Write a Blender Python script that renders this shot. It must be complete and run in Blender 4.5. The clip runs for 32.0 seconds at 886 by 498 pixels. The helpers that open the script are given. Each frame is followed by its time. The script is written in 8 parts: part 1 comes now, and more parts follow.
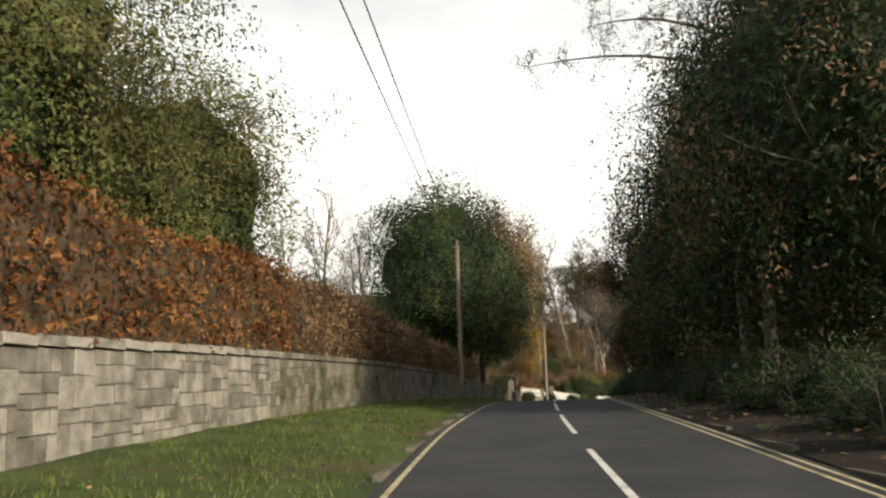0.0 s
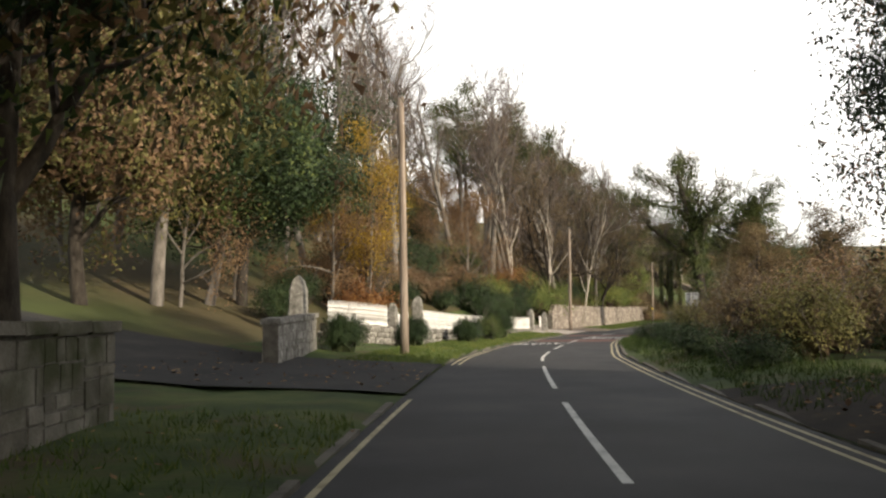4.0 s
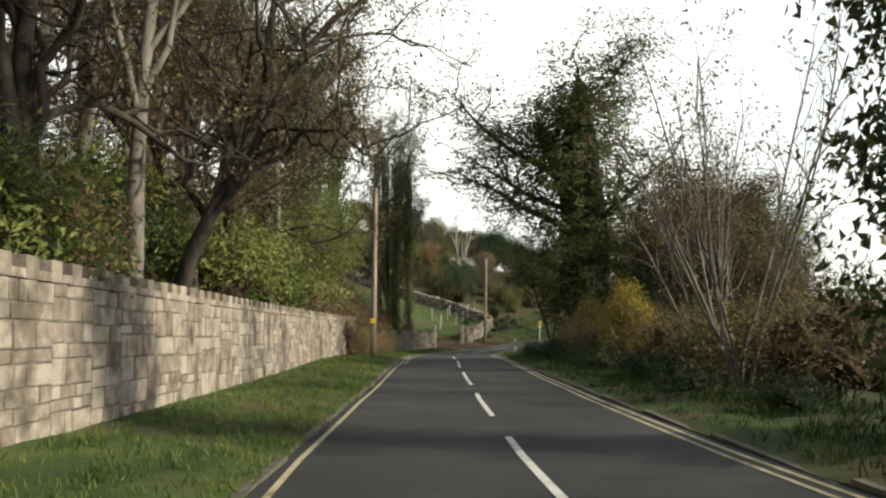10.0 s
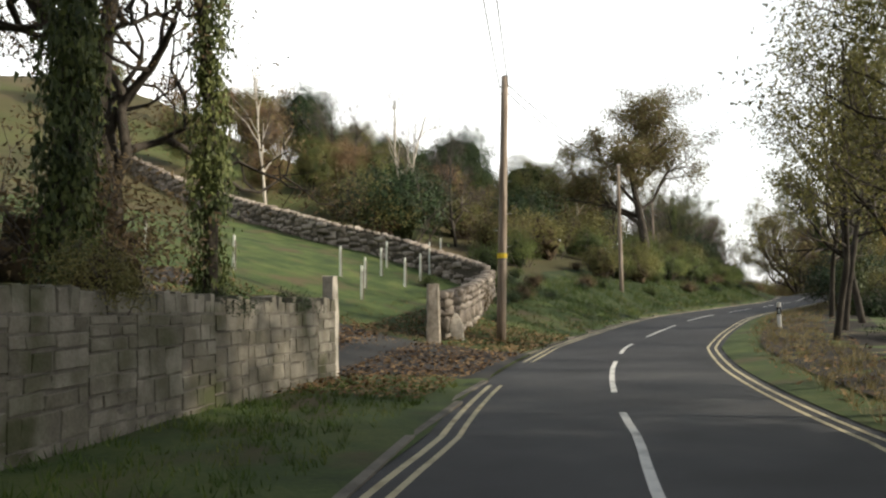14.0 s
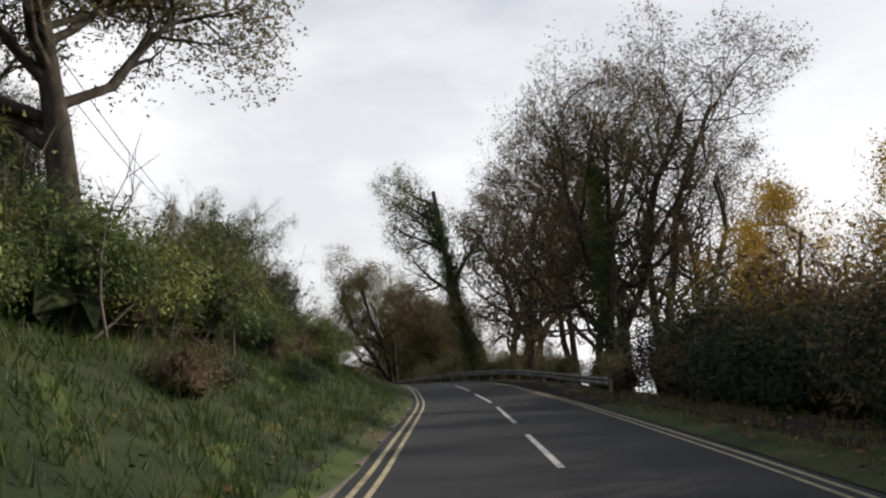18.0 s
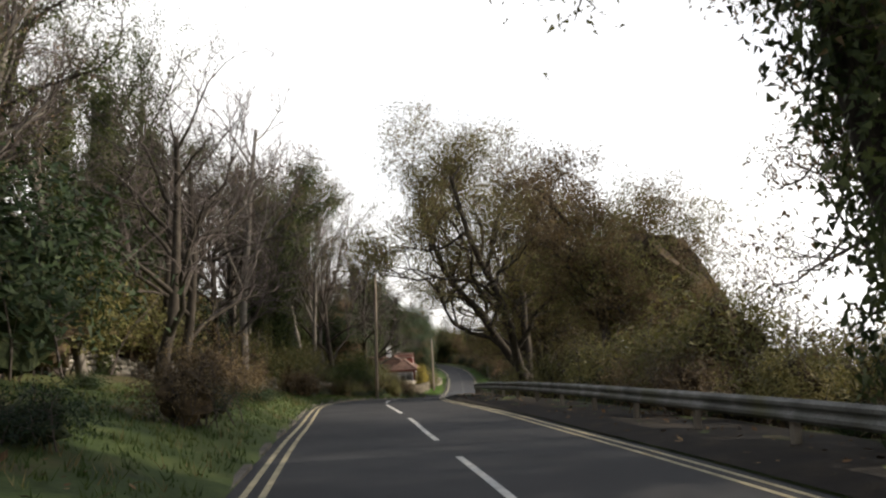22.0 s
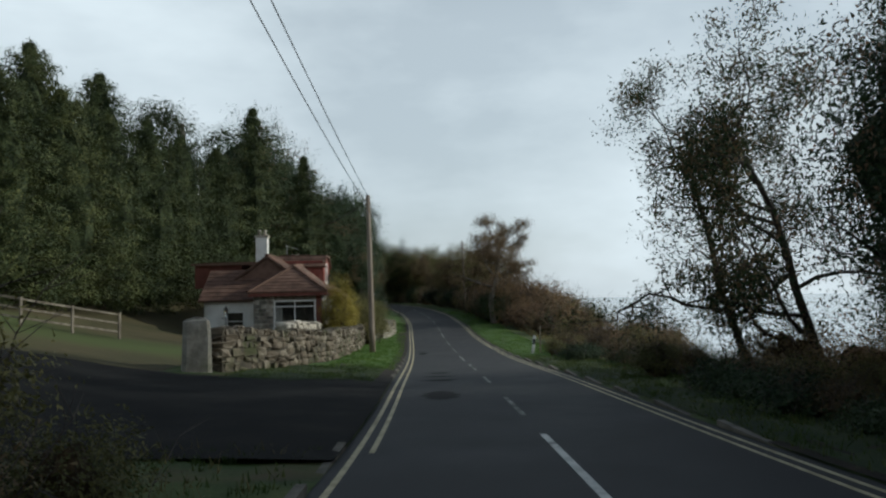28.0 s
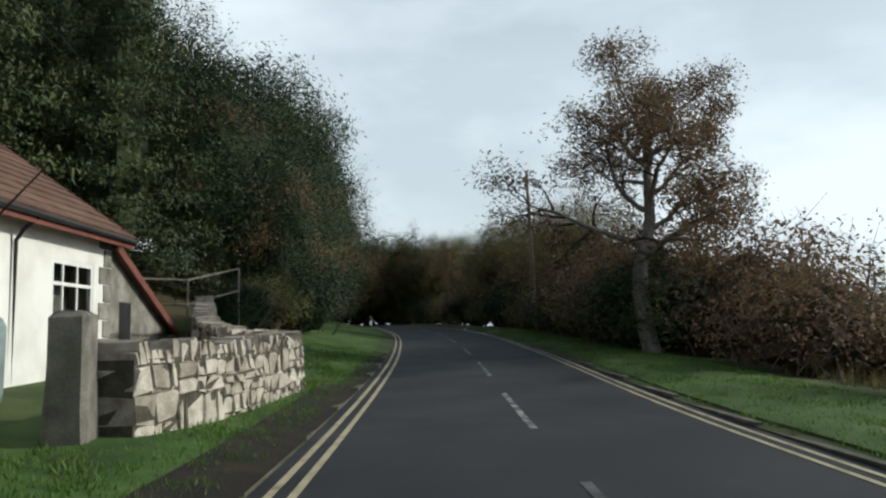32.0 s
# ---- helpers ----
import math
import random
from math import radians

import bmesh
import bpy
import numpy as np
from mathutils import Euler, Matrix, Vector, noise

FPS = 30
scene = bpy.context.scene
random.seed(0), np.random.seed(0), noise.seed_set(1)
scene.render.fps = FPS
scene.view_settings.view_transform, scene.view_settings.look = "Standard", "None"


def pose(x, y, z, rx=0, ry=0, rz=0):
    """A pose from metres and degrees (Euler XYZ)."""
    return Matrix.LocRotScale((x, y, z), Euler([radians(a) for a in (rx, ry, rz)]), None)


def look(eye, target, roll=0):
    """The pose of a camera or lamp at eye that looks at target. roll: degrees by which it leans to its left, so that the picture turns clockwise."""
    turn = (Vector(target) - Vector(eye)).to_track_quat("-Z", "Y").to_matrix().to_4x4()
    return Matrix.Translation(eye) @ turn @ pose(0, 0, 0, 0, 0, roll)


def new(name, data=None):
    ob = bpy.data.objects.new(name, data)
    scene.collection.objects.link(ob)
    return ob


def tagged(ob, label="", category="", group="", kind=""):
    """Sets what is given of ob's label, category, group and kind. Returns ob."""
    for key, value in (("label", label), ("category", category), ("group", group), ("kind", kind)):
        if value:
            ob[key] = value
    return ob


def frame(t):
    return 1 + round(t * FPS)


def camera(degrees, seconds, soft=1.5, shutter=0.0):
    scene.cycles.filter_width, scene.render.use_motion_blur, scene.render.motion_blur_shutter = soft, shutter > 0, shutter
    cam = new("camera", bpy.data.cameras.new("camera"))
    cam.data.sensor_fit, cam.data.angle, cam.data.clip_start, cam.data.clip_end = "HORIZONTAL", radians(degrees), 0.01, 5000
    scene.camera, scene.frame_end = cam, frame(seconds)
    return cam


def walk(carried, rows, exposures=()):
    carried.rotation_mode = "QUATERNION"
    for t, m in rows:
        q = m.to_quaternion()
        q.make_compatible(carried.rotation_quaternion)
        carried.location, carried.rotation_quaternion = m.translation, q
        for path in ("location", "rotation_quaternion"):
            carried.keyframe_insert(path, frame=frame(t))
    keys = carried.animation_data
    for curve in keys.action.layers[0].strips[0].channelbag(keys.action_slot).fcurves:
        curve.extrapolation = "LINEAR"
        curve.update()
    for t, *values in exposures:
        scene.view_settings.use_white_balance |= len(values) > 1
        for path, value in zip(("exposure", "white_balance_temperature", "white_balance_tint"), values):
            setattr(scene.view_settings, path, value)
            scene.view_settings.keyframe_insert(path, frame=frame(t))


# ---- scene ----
cam = camera(57.8, 32.0, soft=2.3)
PATH = [
    (0, (0.303, -0.055, 1.51), (0.3, 1.911, 1.874), -1.7),
    (0.5, (0.912, 8.45, 1.846), (0.951, 10.415, 2.217), -1.9),
    (1, (1.581, 17.529, 2.191), (1.681, 19.491, 2.565), -2.9),
    (1.5, (2.427, 25.847, 2.507), (2.568, 27.811, 2.861), -3.4),
    (2, (3.515, 34.696, 2.709), (3.695, 36.666, 3.003), -2.8),
    (2.5, (4.463, 42.744, 2.691), (4.68, 44.72, 2.919), -1.6),
    (4.5, (10.395, 75.372, 2.136), (10.76, 77.334, 2.259), -0.7),
    (5, (12.25, 83.103, 1.966), (12.656, 85.057, 2.085), -0.1),
    (5.5, (14.067, 90.005, 1.88), (14.512, 91.95, 2.015), -0.8),
    (6, (16.293, 97.241, 1.763), (16.796, 99.171, 1.922), -1.4),
    (6.5, (18.467, 103.879, 1.628), (19.046, 105.786, 1.792), -1.2),
    (7, (21.129, 111.049, 1.385), (21.8, 112.927, 1.542), -0.1),
    (7.5, (23.98, 117.479, 1.223), (24.746, 119.316, 1.417), 0.6),
    (8, (27.402, 124.236, 0.998), (28.248, 126.042, 1.145), 1.3),
    (8.5, (30.641, 130.26, 0.905), (31.547, 132.037, 1.049), -0.2),
    (9, (34.557, 136.982, 0.884), (35.54, 138.713, 1.078), 0.0),
    (9.5, (38.13, 142.903, 0.713), (39.172, 144.598, 0.913), -1.5),
    (10, (41.73, 148.95, 0.575), (42.801, 150.629, 0.758), -0.7),
    (10.5, (45.524, 154.866, 0.388), (46.602, 156.541, 0.557), -0.3),
    (11, (49.713, 161.582, 0.259), (50.781, 163.262, 0.45), 0.1),
    (11.5, (53.535, 167.937, 0.19), (54.581, 169.63, 0.389), 0.5),
    (12, (57.501, 174.496, 0.172), (58.522, 176.202, 0.384), 1.1),
    (12.5, (61.121, 180.81, 0.12), (62.154, 182.511, 0.316), 0.8),
    (13, (65.073, 187.111, 0.045), (66.141, 188.794, 0.213), -0.1),
    (13.5, (69.012, 192.804, -0.051), (70.138, 194.451, 0.086), -0.5),
    (14, (73.174, 198.223, -0.18), (74.392, 199.804, -0.057), -0.9),
    (14.5, (77.482, 203.157, -0.368), (78.809, 204.649, -0.257), -0.6),
    (15, (82.467, 207.989, -0.504), (83.915, 209.362, -0.377), -0.0),
    (15.5, (87.582, 211.753, -0.455), (89.13, 213.011, -0.3), 1.1),
    (17.5, (109.598, 224.818, 0.081), (111.387, 225.661, 0.383), -3.0),
    (18, (115.64, 227.3, 0.2), (117.475, 228.037, 0.503), -2.3),
    (18.5, (121.461, 229.498, 0.302), (123.327, 230.155, 0.6), -3.2),
    (19, (127.867, 231.74, 0.361), (129.746, 232.37, 0.63), -3.4),
    (19.5, (133.628, 233.896, 0.441), (135.498, 234.558, 0.692), -3.3),
    (20, (140.191, 236.692, 0.52), (142.044, 237.407, 0.755), -3.3),
    (20.5, (146.369, 239.437, 0.59), (148.207, 240.189, 0.828), -3.1),
    (21, (152.821, 242.576, 0.75), (154.63, 243.395, 0.984), -3.6),
    (21.5, (158.767, 245.844, 0.95), (160.527, 246.761, 1.195), -3.2),
    (22, (165.031, 249.632, 0.974), (166.708, 250.697, 1.208), -2.3),
    (22.5, (170.614, 253.652, 0.921), (172.215, 254.836, 1.107), -1.5),
    (23, (176.513, 258.304, 0.732), (178.05, 259.576, 0.872), -2.7),
    (23.5, (181.963, 262.942, 0.536), (183.461, 264.262, 0.66), -2.8),
    (24, (187.908, 267.827, 0.265), (189.428, 269.123, 0.369), -2.8),
    (24.5, (193.586, 272.2, -0.036), (195.168, 273.419, 0.059), -3.0),
    (25, (200.427, 276.959, -0.467), (202.074, 278.091, -0.392), -3.5),
    (25.5, (206.952, 280.995, -0.88), (208.649, 282.052, -0.854), -3.7),
    (26, (214.175, 285.137, -1.44), (215.905, 286.14, -1.394), -2.9),
    (26.5, (221.276, 289.028, -2.006), (223.025, 289.998, -1.963), -2.6),
    (28.5, (248.466, 303.01, -4.314), (250.205, 303.989, -4.183), -1.1),
    (29, (254.57, 306.383, -4.648), (256.303, 307.379, -4.566), -0.6),
    (29.5, (260.415, 309.81, -4.856), (262.142, 310.81, -4.715), -0.6),
    (30, (266.495, 313.337, -5.093), (268.218, 314.343, -4.957), -0.5),
    (30.5, (272.098, 316.657, -5.308), (273.815, 317.671, -5.152), -0.4),
    (31, (278.109, 320.27, -5.569), (279.82, 321.292, -5.399), 0.4),
    (31.5, (283.954, 323.808, -5.806), (285.66, 324.836, -5.631), -0.1),
    (32, (290.228, 327.637, -5.94), (291.932, 328.665, -5.732), -1.2),
]
walk(cam, [(t, look(eye, target, roll)) for t, eye, target, roll in PATH],
     exposures=[(0.0, -0.1, 7200, 7), (1.0, -0.45, 7000, 7), (2.5, -0.4, 7100, 7), (4.5, 0.3, 7100, 9), (7.0, 0.2, 6900, 3), (10.0, 0.1, 6900, 2), (12.0, 0.5, 6800, 2), (13.0, 0.1, 6800, 3), (14.0, 0.25, 6800, 6), (15.5, 0.0, 6700, 8), (18.0, -0.4, 6600, 10), (20.0, -0.25, 6600, 10), (21.0, 0.0, 6700, 10), (22.5, 0.2, 6900, 10), (23.2, 0.25, 7000, 8), (24.0, 0.65, 7100, 7), (25.2, 0.55, 7500, 7), (26.0, -0.15, 7100, 6), (26.5, -0.25, 6700, 5), (28.5, -1.05, 5750, -2), (29.5, -0.9, 5750, -2), (32.0, -0.65, 5900, 0)])

# ---------------------------------------------------------------- sky and sun
SUN_YAW, SUN_HIGH = -138.0, 24.0          # heading towards the sun, elevation
world = bpy.data.worlds.new("sky")
scene.world = world
world.use_nodes = True
wn, wl = world.node_tree.nodes, world.node_tree.links
wn.clear()
w_out = wn.new("ShaderNodeOutputWorld")
w_bg = wn.new("ShaderNodeBackground")
w_sky = wn.new("ShaderNodeTexSky")
w_sky.sky_type = 'NISHITA'
w_sky.sun_disc = False
w_sky.sun_elevation = radians(SUN_HIGH)
w_sky.sun_rotation = radians(-SUN_YAW)
w_sky.air_density, w_sky.dust_density = 1.0, 2.5
w_tc = wn.new("ShaderNodeTexCoord")
w_map = wn.new("ShaderNodeMapping")
w_map.inputs["Scale"].default_value = (1.0, 1.0, 2.6)
w_noise = wn.new("ShaderNodeTexNoise")
w_noise.inputs["Scale"].default_value = 1.7
w_noise.inputs["Detail"].default_value = 6
w_noise.inputs["Roughness"].default_value = 0.55
w_ramp = wn.new("ShaderNodeValToRGB")
w_ramp.color_ramp.elements[0].position = 0.36
w_ramp.color_ramp.elements[1].position = 0.62
w_ramp.color_ramp.elements[0].color = (0.58, 0.58, 0.58, 1)
w_ramp.color_ramp.elements[1].color = (0.97, 0.97, 0.97, 1)
w_cloud = wn.new("ShaderNodeMix")
w_cloud.data_type = 'RGBA'
w_cloud.inputs[7].default_value = (14.2, 14.25, 14.6, 1)
wl.new(w_tc.outputs["Generated"], w_map.inputs["Vector"])
wl.new(w_map.outputs["Vector"], w_noise.inputs["Vector"])
wl.new(w_noise.outputs["Fac"], w_ramp.inputs["Fac"])
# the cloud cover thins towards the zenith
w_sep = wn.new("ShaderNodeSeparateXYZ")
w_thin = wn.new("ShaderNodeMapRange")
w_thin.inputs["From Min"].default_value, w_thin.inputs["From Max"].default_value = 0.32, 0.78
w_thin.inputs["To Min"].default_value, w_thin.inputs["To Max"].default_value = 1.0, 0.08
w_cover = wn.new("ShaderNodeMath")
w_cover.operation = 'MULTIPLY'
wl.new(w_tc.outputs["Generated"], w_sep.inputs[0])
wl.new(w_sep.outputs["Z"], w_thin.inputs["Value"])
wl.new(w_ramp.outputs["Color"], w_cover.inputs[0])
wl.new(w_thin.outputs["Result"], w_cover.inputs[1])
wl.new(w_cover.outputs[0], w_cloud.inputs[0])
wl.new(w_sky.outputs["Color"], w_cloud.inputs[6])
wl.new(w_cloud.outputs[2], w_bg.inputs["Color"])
w_bg.inputs["Strength"].default_value = 0.115
wl.new(w_bg.outputs["Background"], w_out.inputs["Surface"])

sun = new("sun", bpy.data.lights.new("sun", 'SUN'))
sun.data.energy, sun.data.angle, sun.data.color = 4.9, radians(1.2), (1.0, 0.9, 0.76)
_toward = Vector((-math.sin(radians(SUN_YAW)) * math.cos(radians(SUN_HIGH)), math.cos(radians(SUN_YAW)) * math.cos(radians(SUN_HIGH)), math.sin(radians(SUN_HIGH))))
sun.matrix_world = look(_toward * 300, (0, 0, 0))

# ---------------------------------------------------------------- materials
def material(name, stops, scale=4.0, rough=0.85, bump=0.3, fine=40.0, metal=0.0, per_object=0.0, per_island=0.0, stretch=(1, 1, 1), gloss=0.3, translucent=0.0, stain=None):
    """A surface from two noises: stops are (position, colour) of the coarse one, the fine one gives grain and relief."""
    m = bpy.data.materials.new(name)
    m.use_nodes = True
    n, l = m.node_tree.nodes, m.node_tree.links
    b = n["Principled BSDF"]
    b.inputs["Roughness"].default_value = rough
    b.inputs["Metallic"].default_value = metal
    b.inputs["Specular IOR Level"].default_value = gloss
    tc = n.new("ShaderNodeTexCoord")
    mp = n.new("ShaderNodeMapping")
    mp.inputs["Scale"].default_value = stretch
    geo = n.new("ShaderNodeNewGeometry")
    l.new(geo.outputs["Position"], mp.inputs["Vector"])
    coarse = n.new("ShaderNodeTexNoise")
    coarse.inputs["Scale"].default_value = scale
    coarse.inputs["Detail"].default_value = 5
    l.new(mp.outputs["Vector"], coarse.inputs["Vector"])
    grain = n.new("ShaderNodeTexNoise")
    grain.inputs["Scale"].default_value = fine
    grain.inputs["Detail"].default_value = 3
    l.new(mp.outputs["Vector"], grain.inputs["Vector"])
    add = n.new("ShaderNodeMath")
    add.operation = 'MULTIPLY_ADD'
    add.inputs[1].default_value = 0.35
    l.new(grain.outputs["Fac"], add.inputs[0])
    last = coarse.outputs["Fac"]
    for amount, source in ((per_object, "object"), (per_island, "island")):
        if amount:
            if source == "object":
                rnd = n.new("ShaderNodeObjectInfo").outputs["Random"]
            else:
                rnd = geo.outputs["Random Per Island"]
            ma = n.new("ShaderNodeMath")
            ma.operation = 'MULTIPLY_ADD'
            ma.inputs[1].default_value = amount
            l.new(rnd, ma.inputs[0])
            sub = n.new("ShaderNodeMath")
            sub.operation = 'SUBTRACT'
            sub.inputs[1].default_value = amount * 0.5
            l.new(last, sub.inputs[0])
            l.new(sub.outputs[0], ma.inputs[2])
            last = ma.outputs[0]
    sub = n.new("ShaderNodeMath")
    sub.operation = 'SUBTRACT'
    sub.inputs[1].default_value = 0.175
    l.new(last, sub.inputs[0])
    l.new(sub.outputs[0], add.inputs[2])
    ramp = n.new("ShaderNodeValToRGB")
    els = ramp.color_ramp.elements
    while len(els) < len(stops):
        els.new(0.5)
    for e, (pos, col) in zip(els, stops):
        e.position, e.color = pos, (*col, 1)
    l.new(add.outputs[0], ramp.inputs["Fac"])
    colour = ramp.outputs["Color"]
    if stain:
        big = n.new("ShaderNodeTexNoise")
        big.inputs["Scale"].default_value = stain[0]
        big.inputs["Detail"].default_value = 4
        l.new(geo.outputs["Position"], big.inputs["Vector"])
        lim = n.new("ShaderNodeMapRange")
        lim.inputs["From Min"].default_value, lim.inputs["From Max"].default_value = stain[2], stain[2] + 0.16
        l.new(big.outputs["Fac"], lim.inputs["Value"])
        mix = n.new("ShaderNodeMix")
        mix.data_type = 'RGBA'
        mix.inputs[7].default_value = (*stain[1], 1)
        l.new(lim.outputs["Result"], mix.inputs[0])
        l.new(colour, mix.inputs[6])
        colour = mix.outputs[2]
    l.new(colour, b.inputs["Base Color"])
    if bump:
        bp = n.new("ShaderNodeBump")
        bp.inputs["Strength"].default_value = bump
        bp.inputs["Distance"].default_value = 0.03
        l.new(add.outputs[0], bp.inputs["Height"])
        l.new(bp.outputs["Normal"], b.inputs["Normal"])
    if translucent:
        tr = n.new("ShaderNodeBsdfTranslucent")
        l.new(colour, tr.inputs["Color"])
        ms = n.new("ShaderNodeMixShader")
        ms.inputs[0].default_value = translucent
        l.new(b.outputs[0], ms.inputs[1])
        l.new(tr.outputs[0], ms.inputs[2])
        l.new(ms.outputs[0], n["Material Output"].inputs["Surface"])
    return m


def leaf_material(name, stops, translucent=0.3):
    tone = {"leaf_dark_green": 0.85, "needles": 1.1}.get(name, 1.1)
    stops = [(p, tuple(tone * c for c in col)) for p, col in stops]
    return material(name, stops, scale=0.7, rough=0.6, bump=0.0, fine=9.0, per_island=0.34, per_object=0.16, gloss=0.25, translucent=translucent)


M = {}
M["asphalt"] = material("asphalt", [(0.3, (0.028, 0.029, 0.032)), (0.5, (0.042, 0.043, 0.047)), (0.75, (0.062, 0.062, 0.063))], scale=0.6, fine=90, rough=0.8, bump=0.5, gloss=0.35, stain=(0.16, (0.036, 0.036, 0.038), 0.5))
M["asphalt_dark"] = material("asphalt_dark", [(0.3, (0.019, 0.02, 0.023)), (0.5, (0.03, 0.031, 0.035)), (0.75, (0.046, 0.046, 0.048))], scale=0.6, fine=90, rough=0.78, bump=0.5, gloss=0.35, stain=(0.16, (0.025, 0.025, 0.028), 0.5))
M["asphalt_red"] = material("asphalt_red", [(0.3, (0.10, 0.055, 0.05)), (0.7, (0.19, 0.10, 0.09))], scale=1.2, fine=90, rough=0.85, bump=0.5)
M["tar"] = material("tar_patch", [(0.35, (0.008, 0.008, 0.009)), (0.6, (0.018, 0.018, 0.019))], scale=2.5, fine=60, rough=0.9, bump=0.4, gloss=0.15)
M["drive"] = material("drive_tarmac", [(0.3, (0.025, 0.025, 0.027)), (0.6, (0.042, 0.041, 0.039)), (0.8, (0.075, 0.07, 0.062))], scale=0.8, fine=60, rough=0.9, bump=0.5)
# Drive tarmac brought near black: the deep shade is in the colour.
M["drive_shaded"] = material("shaded_tarmac", [(0.3, (0.007, 0.007, 0.008)), (0.6, (0.014, 0.014, 0.014)), (0.8, (0.03, 0.028, 0.025))], scale=0.8, fine=60, rough=0.95, bump=0.6, gloss=0.12)
M["paint_white"] = material("paint_white", [(0.3, (0.42, 0.42, 0.4)), (0.55, (0.7, 0.69, 0.66))], scale=3, fine=50, rough=0.7, bump=0.2, stain=(1.6, (0.16, 0.16, 0.155), 0.62))
M["paint_worn"] = material("paint_worn", [(0.35, (0.07, 0.07, 0.07)), (0.52, (0.16, 0.16, 0.155)), (0.65, (0.36, 0.36, 0.35))], scale=2.5, fine=40, rough=0.8, bump=0.2, stain=(1.1, (0.05, 0.05, 0.052), 0.5))
M["paint_yellow"] = material("paint_yellow", [(0.3, (0.32, 0.27, 0.17)), (0.55, (0.52, 0.46, 0.30))], scale=3, fine=50, rough=0.75, bump=0.2, stain=(1.3, (0.2, 0.17, 0.11), 0.6))
M["grass"] = material("grass", [(0.28, (0.025, 0.042, 0.012)), (0.5, (0.052, 0.08, 0.02)), (0.72, (0.10, 0.12, 0.035))], scale=0.8, fine=14, rough=0.95, bump=0.8, stain=(0.55, (0.085, 0.068, 0.034), 0.53))
M["lawn"] = material("lush_grass", [(0.28, (0.03, 0.06, 0.012)), (0.5, (0.06, 0.115, 0.022)), (0.72, (0.1, 0.155, 0.04))], scale=0.8, fine=14, rough=0.95, bump=0.8, stain=(0.5, (0.07, 0.075, 0.025), 0.62))
# Dark version of the grass ground, with shade put into its colour.
M["turf_shaded"] = material("shaded_turf", [(0.28, (0.012, 0.022, 0.008)), (0.5, (0.024, 0.04, 0.013)), (0.72, (0.05, 0.06, 0.022))], scale=0.9, fine=14, rough=0.95, bump=0.9, stain=(0.5, (0.05, 0.042, 0.022), 0.6))
M["hillside"] = material("hillside", [(0.3, (0.04, 0.042, 0.016)), (0.5, (0.07, 0.06, 0.027)), (0.72, (0.10, 0.075, 0.04))], scale=0.15, fine=3, rough=0.95, bump=0.8, stain=(0.05, (0.07, 0.09, 0.025), 0.5))
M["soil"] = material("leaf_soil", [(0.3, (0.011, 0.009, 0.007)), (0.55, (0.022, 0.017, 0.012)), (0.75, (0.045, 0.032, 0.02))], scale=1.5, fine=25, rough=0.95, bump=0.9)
M["gravel"] = material("gravel", [(0.25, (0.22, 0.19, 0.17)), (0.5, (0.42, 0.37, 0.33)), (0.75, (0.62, 0.57, 0.52))], scale=9, fine=45, rough=0.95, bump=1.0)
M["concrete"] = material("concrete", [(0.3, (0.24, 0.21, 0.17)), (0.7, (0.42, 0.38, 0.32))], scale=2, fine=30, rough=0.9, bump=0.3)
M["kerb"] = material("kerb_stone", [(0.3, (0.09, 0.082, 0.068)), (0.7, (0.2, 0.18, 0.15))], scale=2.5, fine=30, rough=0.9, bump=0.4, per_object=0.3)
M["stone_grey"] = material("stone_grey", [(0.2, (0.11, 0.10, 0.085)), (0.5, (0.20, 0.185, 0.16)), (0.8, (0.34, 0.32, 0.28))], scale=3, fine=28, rough=0.9, bump=0.7, per_island=0.35, per_object=0.4, stain=(1.2, (0.1, 0.105, 0.07), 0.58))
M["stone_mossy"] = material("mossy_stone", [(0.2, (0.085, 0.08, 0.06)), (0.5, (0.16, 0.145, 0.115)), (0.8, (0.27, 0.25, 0.21))], scale=2.2, fine=26, rough=0.95, bump=0.7, per_island=0.3, per_object=0.25, stain=(0.9, (0.06, 0.065, 0.03), 0.5))
M["stone_warm"] = material("stone_warm", [(0.2, (0.12, 0.1, 0.08)), (0.5, (0.23, 0.195, 0.165)), (0.8, (0.38, 0.335, 0.29))], scale=3.5, fine=24, rough=0.9, bump=1.0, per_island=0.4, per_object=0.4, stain=(1.3, (0.1, 0.085, 0.068), 0.52))
M["dirt"] = material("trodden_dirt", [(0.25, (0.05, 0.042, 0.034)), (0.5, (0.15, 0.118, 0.098)), (0.75, (0.27, 0.22, 0.185))], scale=1.1, fine=30, rough=0.95, bump=0.7, stain=(0.5, (0.055, 0.05, 0.044), 0.55))
M["stone_pale"] = material("stone_pale", [(0.2, (0.2, 0.17, 0.14)), (0.5, (0.38, 0.34, 0.285)), (0.8, (0.58, 0.53, 0.46))], scale=4, fine=24, rough=0.9, bump=0.9, per_island=0.5, per_object=0.35, stain=(2.2, (0.17, 0.15, 0.12), 0.57))
M["stone_brown"] = material("stone_brown", [(0.2, (0.07, 0.056, 0.04)), (0.5, (0.135, 0.11, 0.082)), (0.8, (0.25, 0.215, 0.17))], scale=3, fine=24, rough=0.92, bump=0.9, per_island=0.4, per_object=0.5, stain=(0.9, (0.06, 0.065, 0.03), 0.5))
M["mortar"] = material("mortar", [(0.3, (0.09, 0.08, 0.068)), (0.7, (0.18, 0.165, 0.14))], scale=5, fine=40, rough=0.95, bump=0.5)
